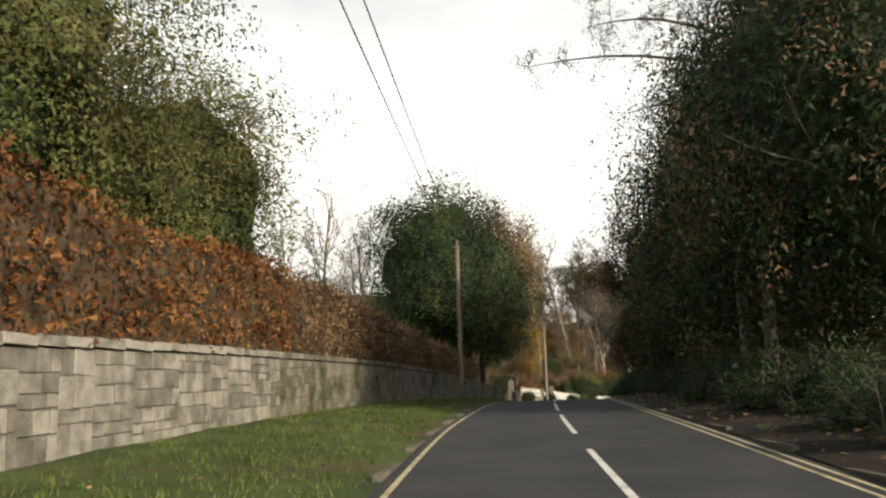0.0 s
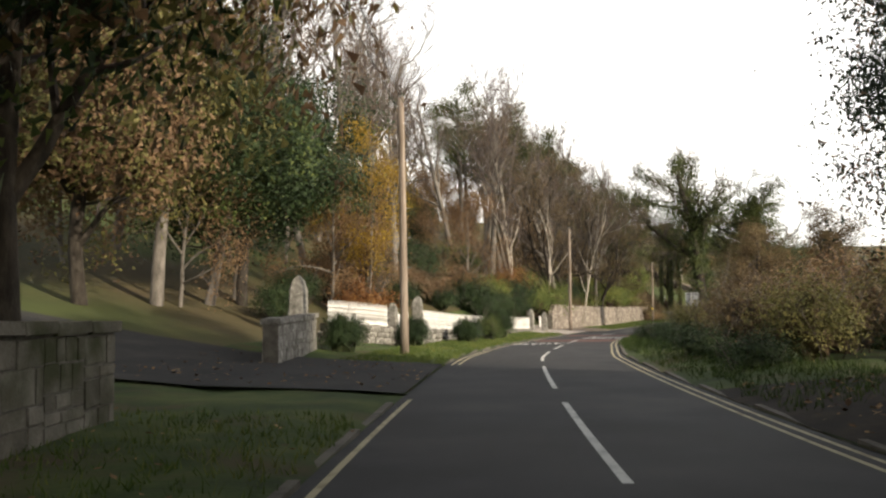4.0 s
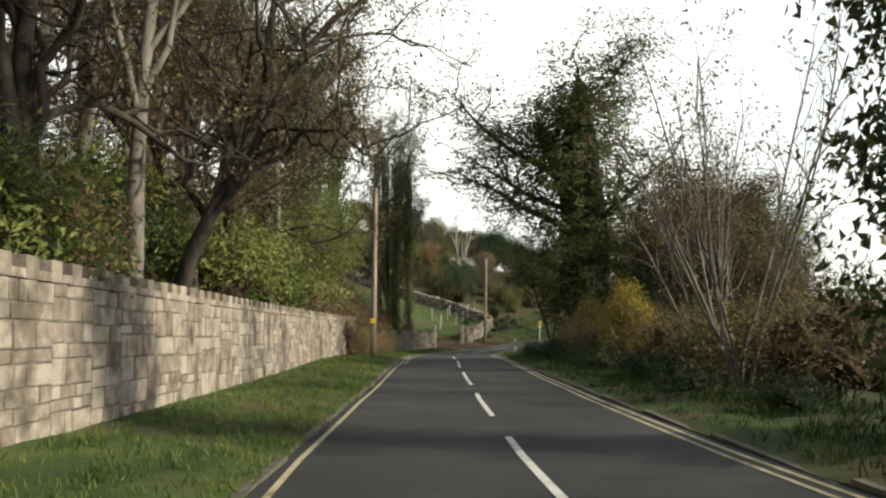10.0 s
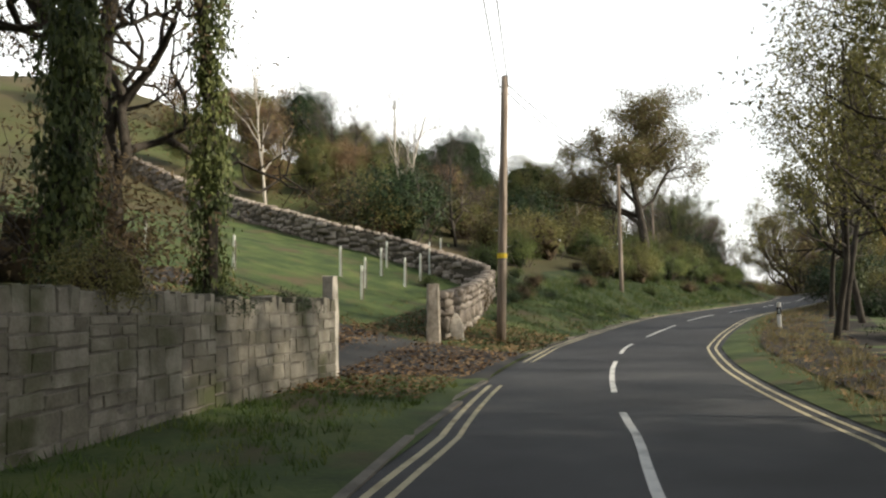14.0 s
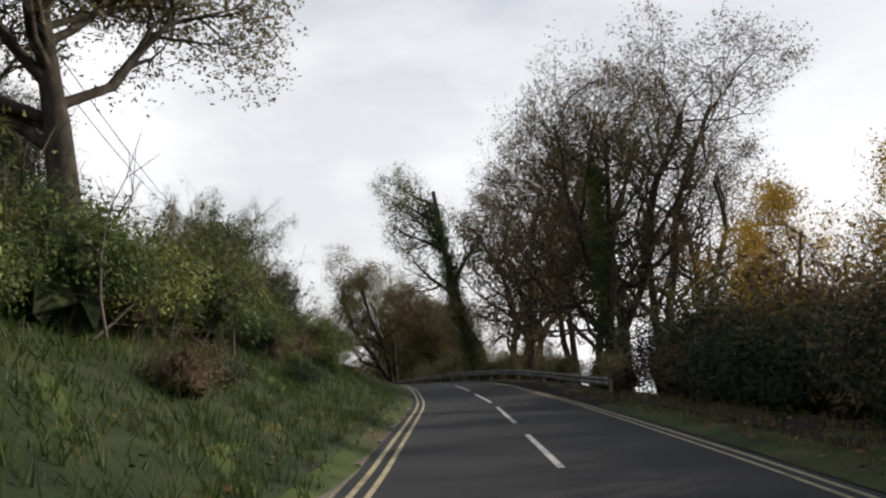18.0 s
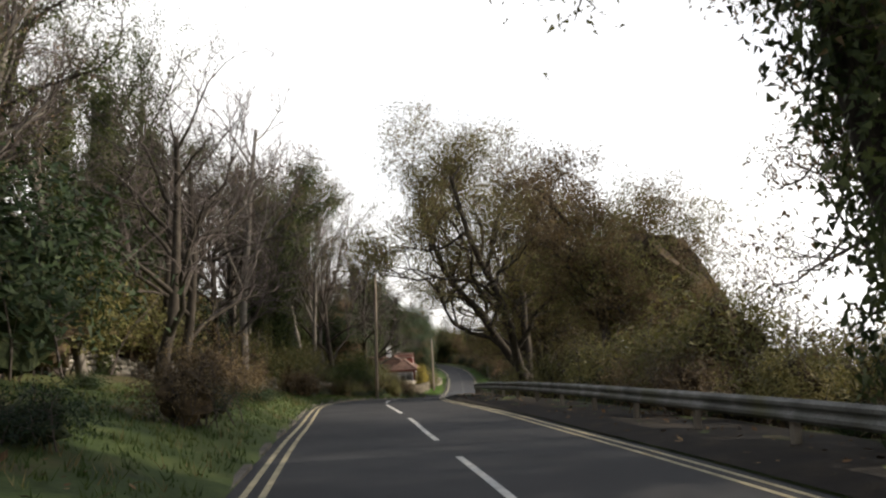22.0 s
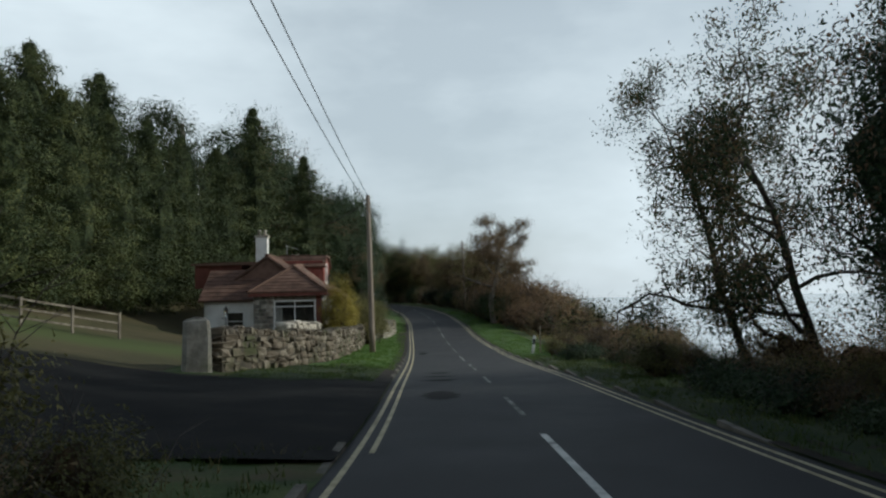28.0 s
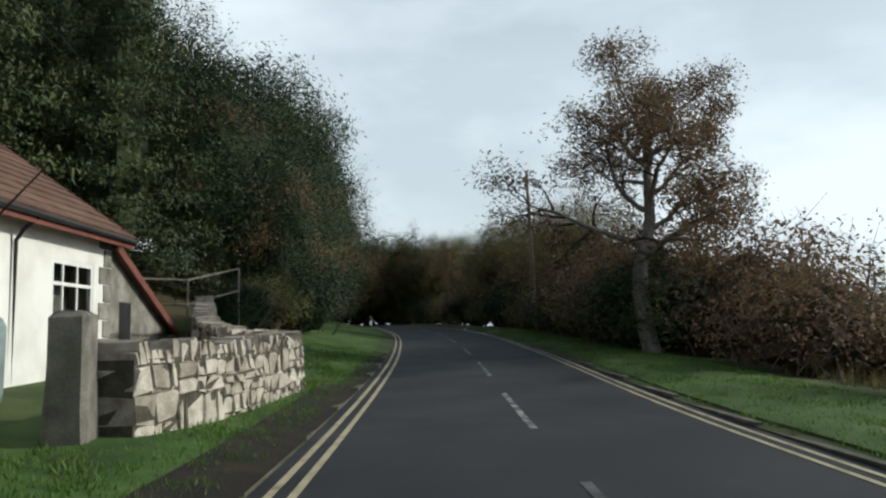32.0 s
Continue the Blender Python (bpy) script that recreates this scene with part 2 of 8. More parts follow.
M["core"] = material("wall_core", [(0.3, (0.05, 0.045, 0.035)), (0.7, (0.11, 0.095, 0.075))], scale=5, fine=40, rough=0.95, bump=0.5)
M["lichen"] = material("lichened_stone", [(0.25, (0.09, 0.085, 0.075)), (0.5, (0.2, 0.19, 0.17)), (0.8, (0.36, 0.345, 0.315))], scale=5, fine=26, rough=0.95, bump=0.9, per_object=0.2, stain=(5.5, (0.62, 0.61, 0.55), 0.62))
M["white"] = material("white_paint", [(0.3, (0.68, 0.67, 0.64)), (0.6, (0.82, 0.81, 0.79))], scale=2, fine=30, rough=0.55, bump=0.1)
M["render"] = material("white_render", [(0.3, (0.66, 0.64, 0.6)), (0.6, (0.82, 0.8, 0.77))], scale=1.2, fine=60, rough=0.9, bump=0.35)
M["pole"] = material("pole_wood", [(0.3, (0.13, 0.10, 0.075)), (0.5, (0.24, 0.19, 0.15)), (0.7, (0.36, 0.3, 0.25))], scale=2.5, fine=30, rough=0.9, bump=0.5, stretch=(4, 4, 0.25), per_object=0.25)
M["metal"] = material("galvanised", [(0.3, (0.33, 0.34, 0.35)), (0.7, (0.52, 0.53, 0.54))], scale=4, fine=40, rough=0.5, metal=0.6, bump=0.1)
M["rail"] = material("rail_steel", [(0.3, (0.08, 0.08, 0.07)), (0.55, (0.17, 0.17, 0.155)), (0.75, (0.33, 0.33, 0.31))], scale=1.5, fine=25, rough=0.6, metal=0.25, bump=0.2, stain=(0.7, (0.12, 0.12, 0.07), 0.56))
M["timber"] = material("weathered_timber", [(0.3, (0.12, 0.10, 0.08)), (0.7, (0.3, 0.26, 0.21))], scale=4, fine=30, rough=0.9, bump=0.4, stretch=(1, 1, 0.3))
M["black"] = material("black_paint", [(0.3, (0.012, 0.012, 0.013)), (0.7, (0.03, 0.03, 0.03))], scale=4, fine=30, rough=0.5, bump=0.05)
M["cable"] = material("cable", [(0.3, (0.015, 0.015, 0.016)), (0.7, (0.03, 0.03, 0.03))], scale=4, fine=30, rough=0.6, bump=0)
M["yellow"] = material("yellow_plate", [(0.3, (0.72, 0.52, 0.03)), (0.7, (0.82, 0.62, 0.05))], scale=6, fine=30, rough=0.5, bump=0.05)
M["sign_grey"] = material("sign_back", [(0.3, (0.40, 0.42, 0.43)), (0.7, (0.56, 0.58, 0.59))], scale=2, fine=20, rough=0.5, metal=0.2, bump=0.05)
M["roof"] = material("roof_tiles", [(0.25, (0.075, 0.045, 0.034)), (0.5, (0.135, 0.078, 0.057)), (0.8, (0.2, 0.12, 0.09))], scale=2, fine=25, rough=0.85, bump=0.5, per_island=0.4, per_object=0.35)
M["redtile"] = material("hung_tiles", [(0.25, (0.17, 0.045, 0.035)), (0.6, (0.27, 0.08, 0.062)), (0.8, (0.33, 0.11, 0.08))], scale=3, fine=25, rough=0.8, bump=0.3, per_object=0.3)
M["redpaint"] = material("red_timber", [(0.3, (0.13, 0.042, 0.03)), (0.7, (0.2, 0.07, 0.05))], scale=3, fine=30, rough=0.7, bump=0.2)
M["inside"] = material("dim_room", [(0.3, (0.08, 0.075, 0.07)), (0.7, (0.17, 0.16, 0.14))], scale=1.5, fine=12, rough=0.9, bump=0)
M["curtain"] = material("curtain", [(0.3, (0.35, 0.33, 0.3)), (0.7, (0.55, 0.52, 0.48))], scale=2, fine=20, rough=0.9, bump=0.1, stretch=(5, 5, 0.3))
M["tank"] = material("grey_plastic", [(0.3, (0.16, 0.2, 0.2)), (0.7, (0.26, 0.31, 0.31))], scale=2, fine=20, rough=0.6, bump=0.1)
M["guard"] = material("tree_tube", [(0.3, (0.5, 0.52, 0.46)), (0.7, (0.7, 0.72, 0.66))], scale=2, fine=20, rough=0.6, bump=0.05)
M["bark_dark"] = material("bark_dark", [(0.3, (0.022, 0.018, 0.014)), (0.55, (0.05, 0.042, 0.034)), (0.8, (0.095, 0.082, 0.068))], scale=3, fine=22, rough=0.95, bump=0.8, stretch=(1.5, 1.5, 0.5))
M["bark_grey"] = material("bark_grey", [(0.3, (0.10, 0.09, 0.078)), (0.55, (0.19, 0.17, 0.15)), (0.8, (0.30, 0.275, 0.245))], scale=2.5, fine=22, rough=0.95, bump=0.6, stretch=(1.5, 1.5, 0.5))
M["bark_pale"] = material("bark_pale", [(0.3, (0.34, 0.30, 0.25)), (0.55, (0.52, 0.47, 0.40)), (0.8, (0.66, 0.61, 0.54))], scale=2.5, fine=18, rough=0.9, bump=0.5, stretch=(1.5, 1.5, 0.5))
M["twig"] = material("twigs", [(0.3, (0.06, 0.05, 0.045)), (0.6, (0.12, 0.1, 0.092)), (0.8, (0.2, 0.172, 0.16))], scale=1.0, fine=10, rough=0.95, bump=0.0, per_island=0.3)
M["leaf_dark"] = leaf_material("leaf_dark_green", [(0.25, (0.012, 0.024, 0.011)), (0.5, (0.03, 0.055, 0.02)), (0.8, (0.065, 0.1, 0.035))], 0.15)
M["leaf_green"] = leaf_material("leaf_green", [(0.25, (0.03, 0.05, 0.015)), (0.5, (0.07, 0.1, 0.03)), (0.8, (0.15, 0.175, 0.05))], 0.3)
M["leaf_olive"] = leaf_material("leaf_olive", [(0.25, (0.06, 0.062, 0.021)), (0.5, (0.13, 0.125, 0.044)), (0.8, (0.24, 0.21, 0.075))], 0.3)
M["leaf_laurel"] = leaf_material("leaf_laurel", [(0.25, (0.05, 0.075, 0.02)), (0.5, (0.12, 0.15, 0.04)), (0.8, (0.24, 0.26, 0.075))], 0.25)
M["leaf_yellow"] = leaf_material("leaf_yellow", [(0.25, (0.16, 0.10, 0.02)), (0.5, (0.36, 0.23, 0.03)), (0.8, (0.55, 0.4, 0.06))], 0.4)
M["leaf_golden"] = leaf_material("leaf_golden", [(0.25, (0.11, 0.09, 0.02)), (0.5, (0.26, 0.21, 0.04)), (0.8, (0.42, 0.35, 0.07))], 0.35)
M["leaf_copper"] = leaf_material("leaf_copper", [(0.2, (0.075, 0.03, 0.015)), (0.45, (0.19, 0.08, 0.03)), (0.65, (0.30, 0.145, 0.05)), (0.85, (0.42, 0.27, 0.09))], 0.35)
M["leaf_rust"] = leaf_material("leaf_rust", [(0.25, (0.10, 0.06, 0.037)), (0.5, (0.20, 0.125, 0.07)), (0.8, (0.32, 0.215, 0.12))], 0.3)
M["leaf_brown"] = leaf_material("leaf_brown", [(0.25, (0.06, 0.042, 0.022)), (0.5, (0.125, 0.088, 0.045)), (0.8, (0.22, 0.165, 0.085))], 0.3)
M["leaf_ivy"] = leaf_material("leaf_ivy", [(0.25, (0.022, 0.034, 0.012)), (0.5, (0.06, 0.078, 0.024)), (0.8, (0.14, 0.155, 0.05))], 0.15)
# Colours of the filler bodies: the shade inside crowns and hedges, painted.
M["green_core"] = material("inner_foliage", [(0.3, (0.012, 0.018, 0.008)), (0.5, (0.03, 0.042, 0.017)), (0.75, (0.07, 0.08, 0.032))], scale=3.0, fine=12, rough=0.95, bump=1.0)
M["brown_core"] = material("shaded_brown_core", [(0.3, (0.025, 0.018, 0.011)), (0.5, (0.065, 0.046, 0.027)), (0.75, (0.13, 0.09, 0.052))], scale=3.0, fine=12, rough=0.95, bump=1.0)
M["needle"] = leaf_material("needles", [(0.25, (0.018, 0.03, 0.011)), (0.5, (0.05, 0.066, 0.022)), (0.8, (0.125, 0.13, 0.042))], 0.15)
M["litter"] = material("fallen_leaves", [(0.25, (0.08, 0.045, 0.02)), (0.5, (0.2, 0.11, 0.05)), (0.8, (0.36, 0.24, 0.12))], scale=2, fine=10, rough=0.9, bump=0, per_island=0.6)
M["blade"] = leaf_material("grass_blades", [(0.25, (0.04, 0.07, 0.015)), (0.5, (0.085, 0.13, 0.03)), (0.8, (0.19, 0.2, 0.06))], 0.35)
M["blade_lush"] = leaf_material("lush_grass_blades", [(0.25, (0.04, 0.085, 0.014)), (0.5, (0.085, 0.16, 0.03)), (0.8, (0.15, 0.22, 0.055))], 0.35)
# Darker copy of the grass blades: shade put into their colour.
M["blade_shaded"] = leaf_material("shaded_grass_blades", [(0.25, (0.028, 0.05, 0.012)), (0.5, (0.055, 0.09, 0.022)), (0.8, (0.12, 0.13, 0.042))], 0.3)
M["blade_dry"] = leaf_material("dry_grass_blades", [(0.25, (0.10, 0.085, 0.035)), (0.5, (0.19, 0.155, 0.07)), (0.8, (0.32, 0.27, 0.14))], 0.35)


def glass_material():
    m = bpy.data.materials.new("window_glass")
    m.use_nodes = True
    b = m.node_tree.nodes["Principled BSDF"]
    b.inputs["Base Color"].default_value = (0.9, 0.95, 0.95, 1)
    b.inputs["Roughness"].default_value = 0.03
    b.inputs["Transmission Weight"].default_value = 1.0
    b.inputs["IOR"].default_value = 1.45
    return m


M["glass"] = glass_material()
_sea = bpy.data.materials.new("sea_water")
_sea.use_nodes = True
_b = _sea.node_tree.nodes["Principled BSDF"]
_b.inputs["Base Color"].default_value = (0.3, 0.35, 0.38, 1)
_b.inputs["Roughness"].default_value = 0.16
_nz = _sea.node_tree.nodes.new("ShaderNodeTexNoise")
_nz.inputs["Scale"].default_value = 60
_bp = _sea.node_tree.nodes.new("ShaderNodeBump")
_bp.inputs["Strength"].default_value = 0.05
_sea.node_tree.links.new(_nz.outputs["Fac"], _bp.inputs["Height"])
_sea.node_tree.links.new(_bp.outputs["Normal"], _b.inputs["Normal"])
M["sea"] = _sea


# ---------------------------------------------------------------- the line of the road
NODES = [(-2.5, -40.0, 0.0), (-1.1, -20.0, 0.0), (0.3, -0.1, 0.05), (1.8, 19.9, 0.79), (4.1, 39.8, 1.21), (7.1, 59.5, 0.97), (11.3, 79.1, 0.55),
         (16.6, 98.3, 0.24), (23.8, 117.0, -0.27), (33.2, 134.7, -0.61), (43.5, 151.8, -1.02), (54.0, 168.8, -1.31), (64.3, 185.9, -1.44), (76.3, 201.9, -1.82),
         (91.7, 214.6, -1.88), (109.0, 224.5, -1.43), (127.7, 231.7, -1.14), (146.2, 239.4, -0.91)]
NODES += [(163.8, 248.8, -0.53), (179.6, 261.0, -0.88), (195.3, 273.4, -1.64), (212.2, 284.0, -2.79), (229.8, 293.5, -4.26), (247.7, 302.6, -5.76),
          (265.0, 312.5, -6.54), (282.2, 322.7, -7.24), (299.3, 333.2, -7.3), (316.2, 343.8, -6.7), (332.6, 355.2, -6.0), (348.0, 368.0, -5.4), (362.0, 382.3, -5.0), (374.5, 398.0, -4.8), (386.0, 414.5, -4.7), (397.0, 431.0, -4.6)]
S0, STEP = -40.0, 20.0


def _spline():
    p = np.array(NODES)
    p = np.vstack([2 * p[0] - p[1], p, 2 * p[-1] - p[-2]])
    out = []
    for i in range(1, len(p) - 2):
        for a in np.linspace(0, 1, 20, endpoint=False):
            out.append(0.5 * ((2 * p[i]) + (p[i + 1] - p[i - 1]) * a + (2 * p[i - 1] - 5 * p[i] + 4 * p[i + 1] - p[i + 2]) * a * a + (3 * p[i] - p[i - 1] - 3 * p[i + 1] + p[i + 2]) * a ** 3))
    out.append(p[-2])
    return np.array(out)


LINE = _spline()                       # one point a metre
LINE_S = S0 + np.arange(len(LINE)) * 1.0
_tan = np.gradient(LINE[:, :2], axis=0)
_tan /= np.linalg.norm(_tan, axis=1)[:, None]


def line_at(s):
    s = np.asarray(s, float)
    p = np.stack([np.interp(s, LINE_S, LINE[:, k]) for k in range(3)], -1)
    t = np.stack([np.interp(s, LINE_S, _tan[:, k]) for k in range(2)], -1)
    t = t / np.linalg.norm(t, axis=-1, keepdims=True)
    return p, t


LEFT_D = [-3.0, -5.5, -9.0, -15.0, -30.0, -70.0]
LEFT_H = {-40: (.12, .2, .4, 1.0, 2.5, 4), 20: (.12, .2, .4, 1.0, 2.5, 4), 48: (.12, .2, .5, 1.0, 2.5, 5), 78: (.1, .12, .4, .9, 2, 6), 100: (.1, .2, .7, 2.2, 6, 14),
          128: (.1, .2, 1.9, 5, 11, 22), 150: (.1, .25, 2.6, 6.2, 13, 26), 205: (.15, .3, 2.8, 6.2, 13, 28), 232: (.05, .05, .7, 3.0, 7.6, 21), 252: (.2, 1.0, 2.0, 3.7, 7.0, 20.5),
          275: (.4, 1.9, 3.2, 4.8, 9.6, 27), 312: (.5, 1.6, 2.7, 4.4, 8.5, 19), 345: (.4, .8, 1.4, 2.5, 6, 14)}
LEFT_H |= {375: (.2, .45, 1.0, 2.6, 7, 14), 388: (.2, .4, 1.1, 3.0, 7.4, 14.5), 402: (.3, 1.1, 2.4, 4.4, 8, 15), 424: (.05, .1, .5, 1.6, 5, 12), 440: (.15, .2, .5, 1.6, 5, 12), 457: (.35, .45, .6, 1.5, 5, 13), 466: (.3, .45, .6, 1.4, 5, 13), 477: (.1, .16, .6, 1.4, 6, 14), 489: (.1, .2, .8, 1.6, 7, 14),
           496: (.2, .6, 1.4, 3.5, 9, 16), 640: (.3, 1, 3, 6, 12, 20)}
RIGHT_D = [5.0, 7.0, 10.0, 16.0, 30.0, 70.0]
RIGHT_H = {-40: (.1, .2, .4, .6, .8, 1), 60: (.1, .2, .3, .2, 0, -1), 100: (.1, .25, .3, 0, -1, -3), 150: (.1, .1, .1, -.4, -2, -5), 210: (.05, .05, -.2, -1, -3, -8),
           260: (.1, .1, 0, -1, -3, -10), 310: (.08, 0, -.5, -2, -6, -16), 400: (.05, 0, -.4, -2, -7, -18), 430: (.05, -.05, -.4, -1.2, -4, -15), 500: (.1, .1, -.2, -1.6, -6, -18), 640: (.1, .1, 0, -1, -5, -16)}


def _table(rows, ds, s, d):
    ks = np.array(sorted(rows), float)
    val = np.array([rows[int(k)] for k in ks])
    cols = np.stack([np.interp(s, ks, val[:, j]) for j in range(len(ds))], -1)
    x = np.abs(d)
    knots = np.abs(np.array(ds))
    out = np.zeros_like(x)
    for j in range(len(ds)):
        x0, h0 = (knots[j - 1], cols[..., j - 1]) if j else (0.0, cols[..., 0] * 0.0)
        base = 1.75 if ds[0] < 0 else 4.25
        if not j:
            x0 = base
        f = np.clip((x - x0) / (knots[j] - x0), 0, 1)
        inside = (x >= x0)
        out = np.where(inside, h0 + (cols[..., j] - h0) * f, out)
    far = x > knots[-1]
    return np.where(far, cols[..., -1] + (x - knots[-1]) * (0.10 if ds[0] < 0 else -0.12), out)


def rise(s, d):
    """Height of the ground over the road's surface at chainage s, d metres to the right of the driven line."""
    s, d = np.asarray(s, float), np.asarray(d, float)
    return np.where(d < 0, _table(LEFT_H, LEFT_D, s, np.minimum(d, 0)), _table(RIGHT_H, RIGHT_D, s, np.maximum(d, 0)))


def at(s, d, h=0.0, on_ground=True):
    """World place at chainage s, d metres to the right of the driven line, h over the ground (or over the road)."""
    p, t = line_at(s)
    z = p[2] + h + (float(rise(s, d)) if on_ground else 0.0)
    return Vector((p[0] + t[1] * d, p[1] - t[0] * d, z))


def heading(s):
    _, t = line_at(s)
    return math.degrees(math.atan2(t[1], t[0])) - 90.0


def pts_at(s, d, h):
    """The same for arrays, with h over the road."""
    p, t = line_at(s)
    return np.stack([p[..., 0] + t[..., 1] * d, p[..., 1] - t[..., 0] * d, p[..., 2] + h], -1)


# ---------------------------------------------------------------- mesh helpers
class Builder:
    """Collects vertices and faces for one mesh."""

    def __init__(self):
        self.v, self.f, self.n = [], [], 0

    def add(self, verts, faces):
        verts = np.asarray(verts, float)
        self.v.append(verts)
        self.f.extend([tuple(i + self.n for i in f) for f in faces])
        self.n += len(verts)

    def box(self, lo, hi, m=None):
        (a, b, c), (d, e, f) = lo, hi
        v = np.array([(a, b, c), (d, b, c), (d, e, c), (a, e, c), (a, b, f), (d, b, f), (d, e, f), (a, e, f)], float)
        if m is not None:
            v = np.array([m @ Vector(q) for q in v])
        self.add(v, [(0, 3, 2, 1), (4, 5, 6, 7), (0, 1, 5, 4), (1, 2, 6, 5), (2, 3, 7, 6), (3, 0, 4, 7)])

    def tube(self, pts, radii, sides=6, cap=True):
        pts = np.asarray(pts, float)
        k = len(pts)
        t = np.gradient(pts, axis=0)
        t /= np.linalg.norm(t, axis=1)[:, None] + 1e-9
        ref = np.array([0.0, 0, 1]) if abs(t[0][2]) < 0.9 else np.array([1.0, 0, 0])
        u = np.cross(t, ref)
        u /= np.linalg.norm(u, axis=1)[:, None] + 1e-9
        w = np.cross(t, u)
        a = np.linspace(0, 2 * math.pi, sides, endpoint=False)
        ring = pts[:, None] + (np.cos(a)[None, :, None] * u[:, None] + np.sin(a)[None, :, None] * w[:, None]) * np.asarray(radii, float)[:, None, None]
        faces = []
        for i in range(k - 1):
            for j in range(sides):
                q = (j + 1) % sides
                faces.append((i * sides + j, i * sides + q, (i + 1) * sides + q, (i + 1) * sides + j))
        if cap:
            faces.append(tuple(range(sides))[::-1])
            faces.append(tuple((k - 1) * sides + j for j in range(sides)))
        self.add(ring.reshape(-1, 3), faces)

    def leaves(self, centre, size, rng, droop=0.0, narrow=0.55, facing=None, split=2):
        """Pointed leaves round the given places; facing turns their broad sides outwards."""
        c = np.asarray(centre, float)
        if not len(c):
            return
        c = np.repeat(c, split, axis=0)
        k = len(c)
        c = c + rng.normal(size=(k, 3)) * size * (0.5 if split > 1 else 0.0)
        if facing is None:
            u = rng.normal(size=(k, 3))
            u[:, 2] -= droop
            u /= np.linalg.norm(u, axis=1)[:, None]
            w = np.cross(u, rng.normal(size=(k, 3)))
        else:
            out = np.repeat(np.asarray(facing, float), split, axis=0)
            out = out / (np.linalg.norm(out, axis=1)[:, None] + 1e-9) + rng.normal(size=(k, 3)) * 0.5
            out /= np.linalg.norm(out, axis=1)[:, None] + 1e-9
            u = rng.normal(size=(k, 3))
            u[:, 2] -= droop
            u -= out * (u * out).sum(1)[:, None]
            u /= np.linalg.norm(u, axis=1)[:, None] + 1e-9
            w = np.cross(out, u)
        w /= np.linalg.norm(w, axis=1)[:, None] + 1e-9
        s = (size * (0.76 if split > 1 else 1.0) * rng.uniform(0.6, 1.35, k))[:, None]
        v = np.stack([c - u * s * 0.45 - w * s * 0.5 * narrow, c - u * s * 0.45 + w * s * 0.5 * narrow, c + u * s * 0.6], 1).reshape(-1, 3)
        self.v.append(v)
        self.f.extend((np.arange(3 * k).reshape(-1, 3) + self.n).tolist())
        self.n += 3 * k

    def mesh(self, name, mat, smooth=False):
        me = bpy.data.meshes.new(name)
        me.from_pydata(np.concatenate(self.v).tolist() if self.v else [], [], self.f)
        if mat:
            me.materials.append(mat)
        if smooth:
            me.polygons.foreach_set("use_smooth", [True] * len(me.polygons))
        me.update()
        return me


def part(name, b, mat, parent=None, label="", smooth=False, category="", group="", kind="", m=None):
    """Links a Builder or a mesh as one object, under a thing or a part."""
    me = b if isinstance(b, bpy.types.Mesh) else b.mesh(name, mat, smooth)
    ob = new(name, me)
    if parent is not None:
        ob.parent = parent
    if m is not None:
        ob.matrix_basis = m
    return tagged(ob, label, category, group, kind)


def thing(name, m, label, category, group="", kind=""):
    ob = new(name)
    ob.empty_display_size = 0.2
    ob.matrix_basis = m
    return tagged(ob, label, category, group, kind)


def place(s, d, h=0.0, turn=0.0, scale=1.0, on_ground=True):
    """The pose of a thing at a chainage, turned with the road; its y axis runs along it, x to the right."""
    p = at(s, d, h, on_ground)
    return Matrix.LocRotScale(p, Euler((0, 0, radians(heading(s) + turn))), (scale,) * 3 if not isinstance(scale, tuple) else scale)


SHIFT = [(-40, .07), (60, .05), (84, -.1), (97, -.2), (106, .12), (140, .25), (155, .2), (167, -.16), (176, -.2), (184, -.08), (190, .1), (197, .28), (203, .1), (210, -.22), (218, -.15), (225, .05), (235, -.5), (242, -.75), (252, -.4),
         (265, -.2), (290, -.2), (316, .1), (326, 0), (345, -.25), (355, -.4), (376, -.2), (385, -.05), (395, .1), (436, 0), (620, 0)]


NARROW = [(-40, 0), (20, .02), (35, .12), (60, .1), (80, 0), (205, 0), (216, .24), (224, .48), (240, .46), (262, .18), (300, .2), (316, .12), (330, 0), (620, 0)]     # the near lane is narrower here and there


def shifted(s, d):
    """The tarmac does not follow the driven line exactly: its edges and lines sway with the car."""
    k = np.interp(s, [q[0] for q in SHIFT], [q[1] for q in SHIFT])
    k = k + np.interp(s, [q[0] for q in NARROW], [q[1] for q in NARROW]) * np.clip(-np.asarray(d) / 1.3, 0, 1)
    fade = np.clip(np.minimum((np.asarray(d) + 4.4) / 2.2, (6.9 - np.asarray(d)) / 2.2), 0, 1)
    return d + k * fade


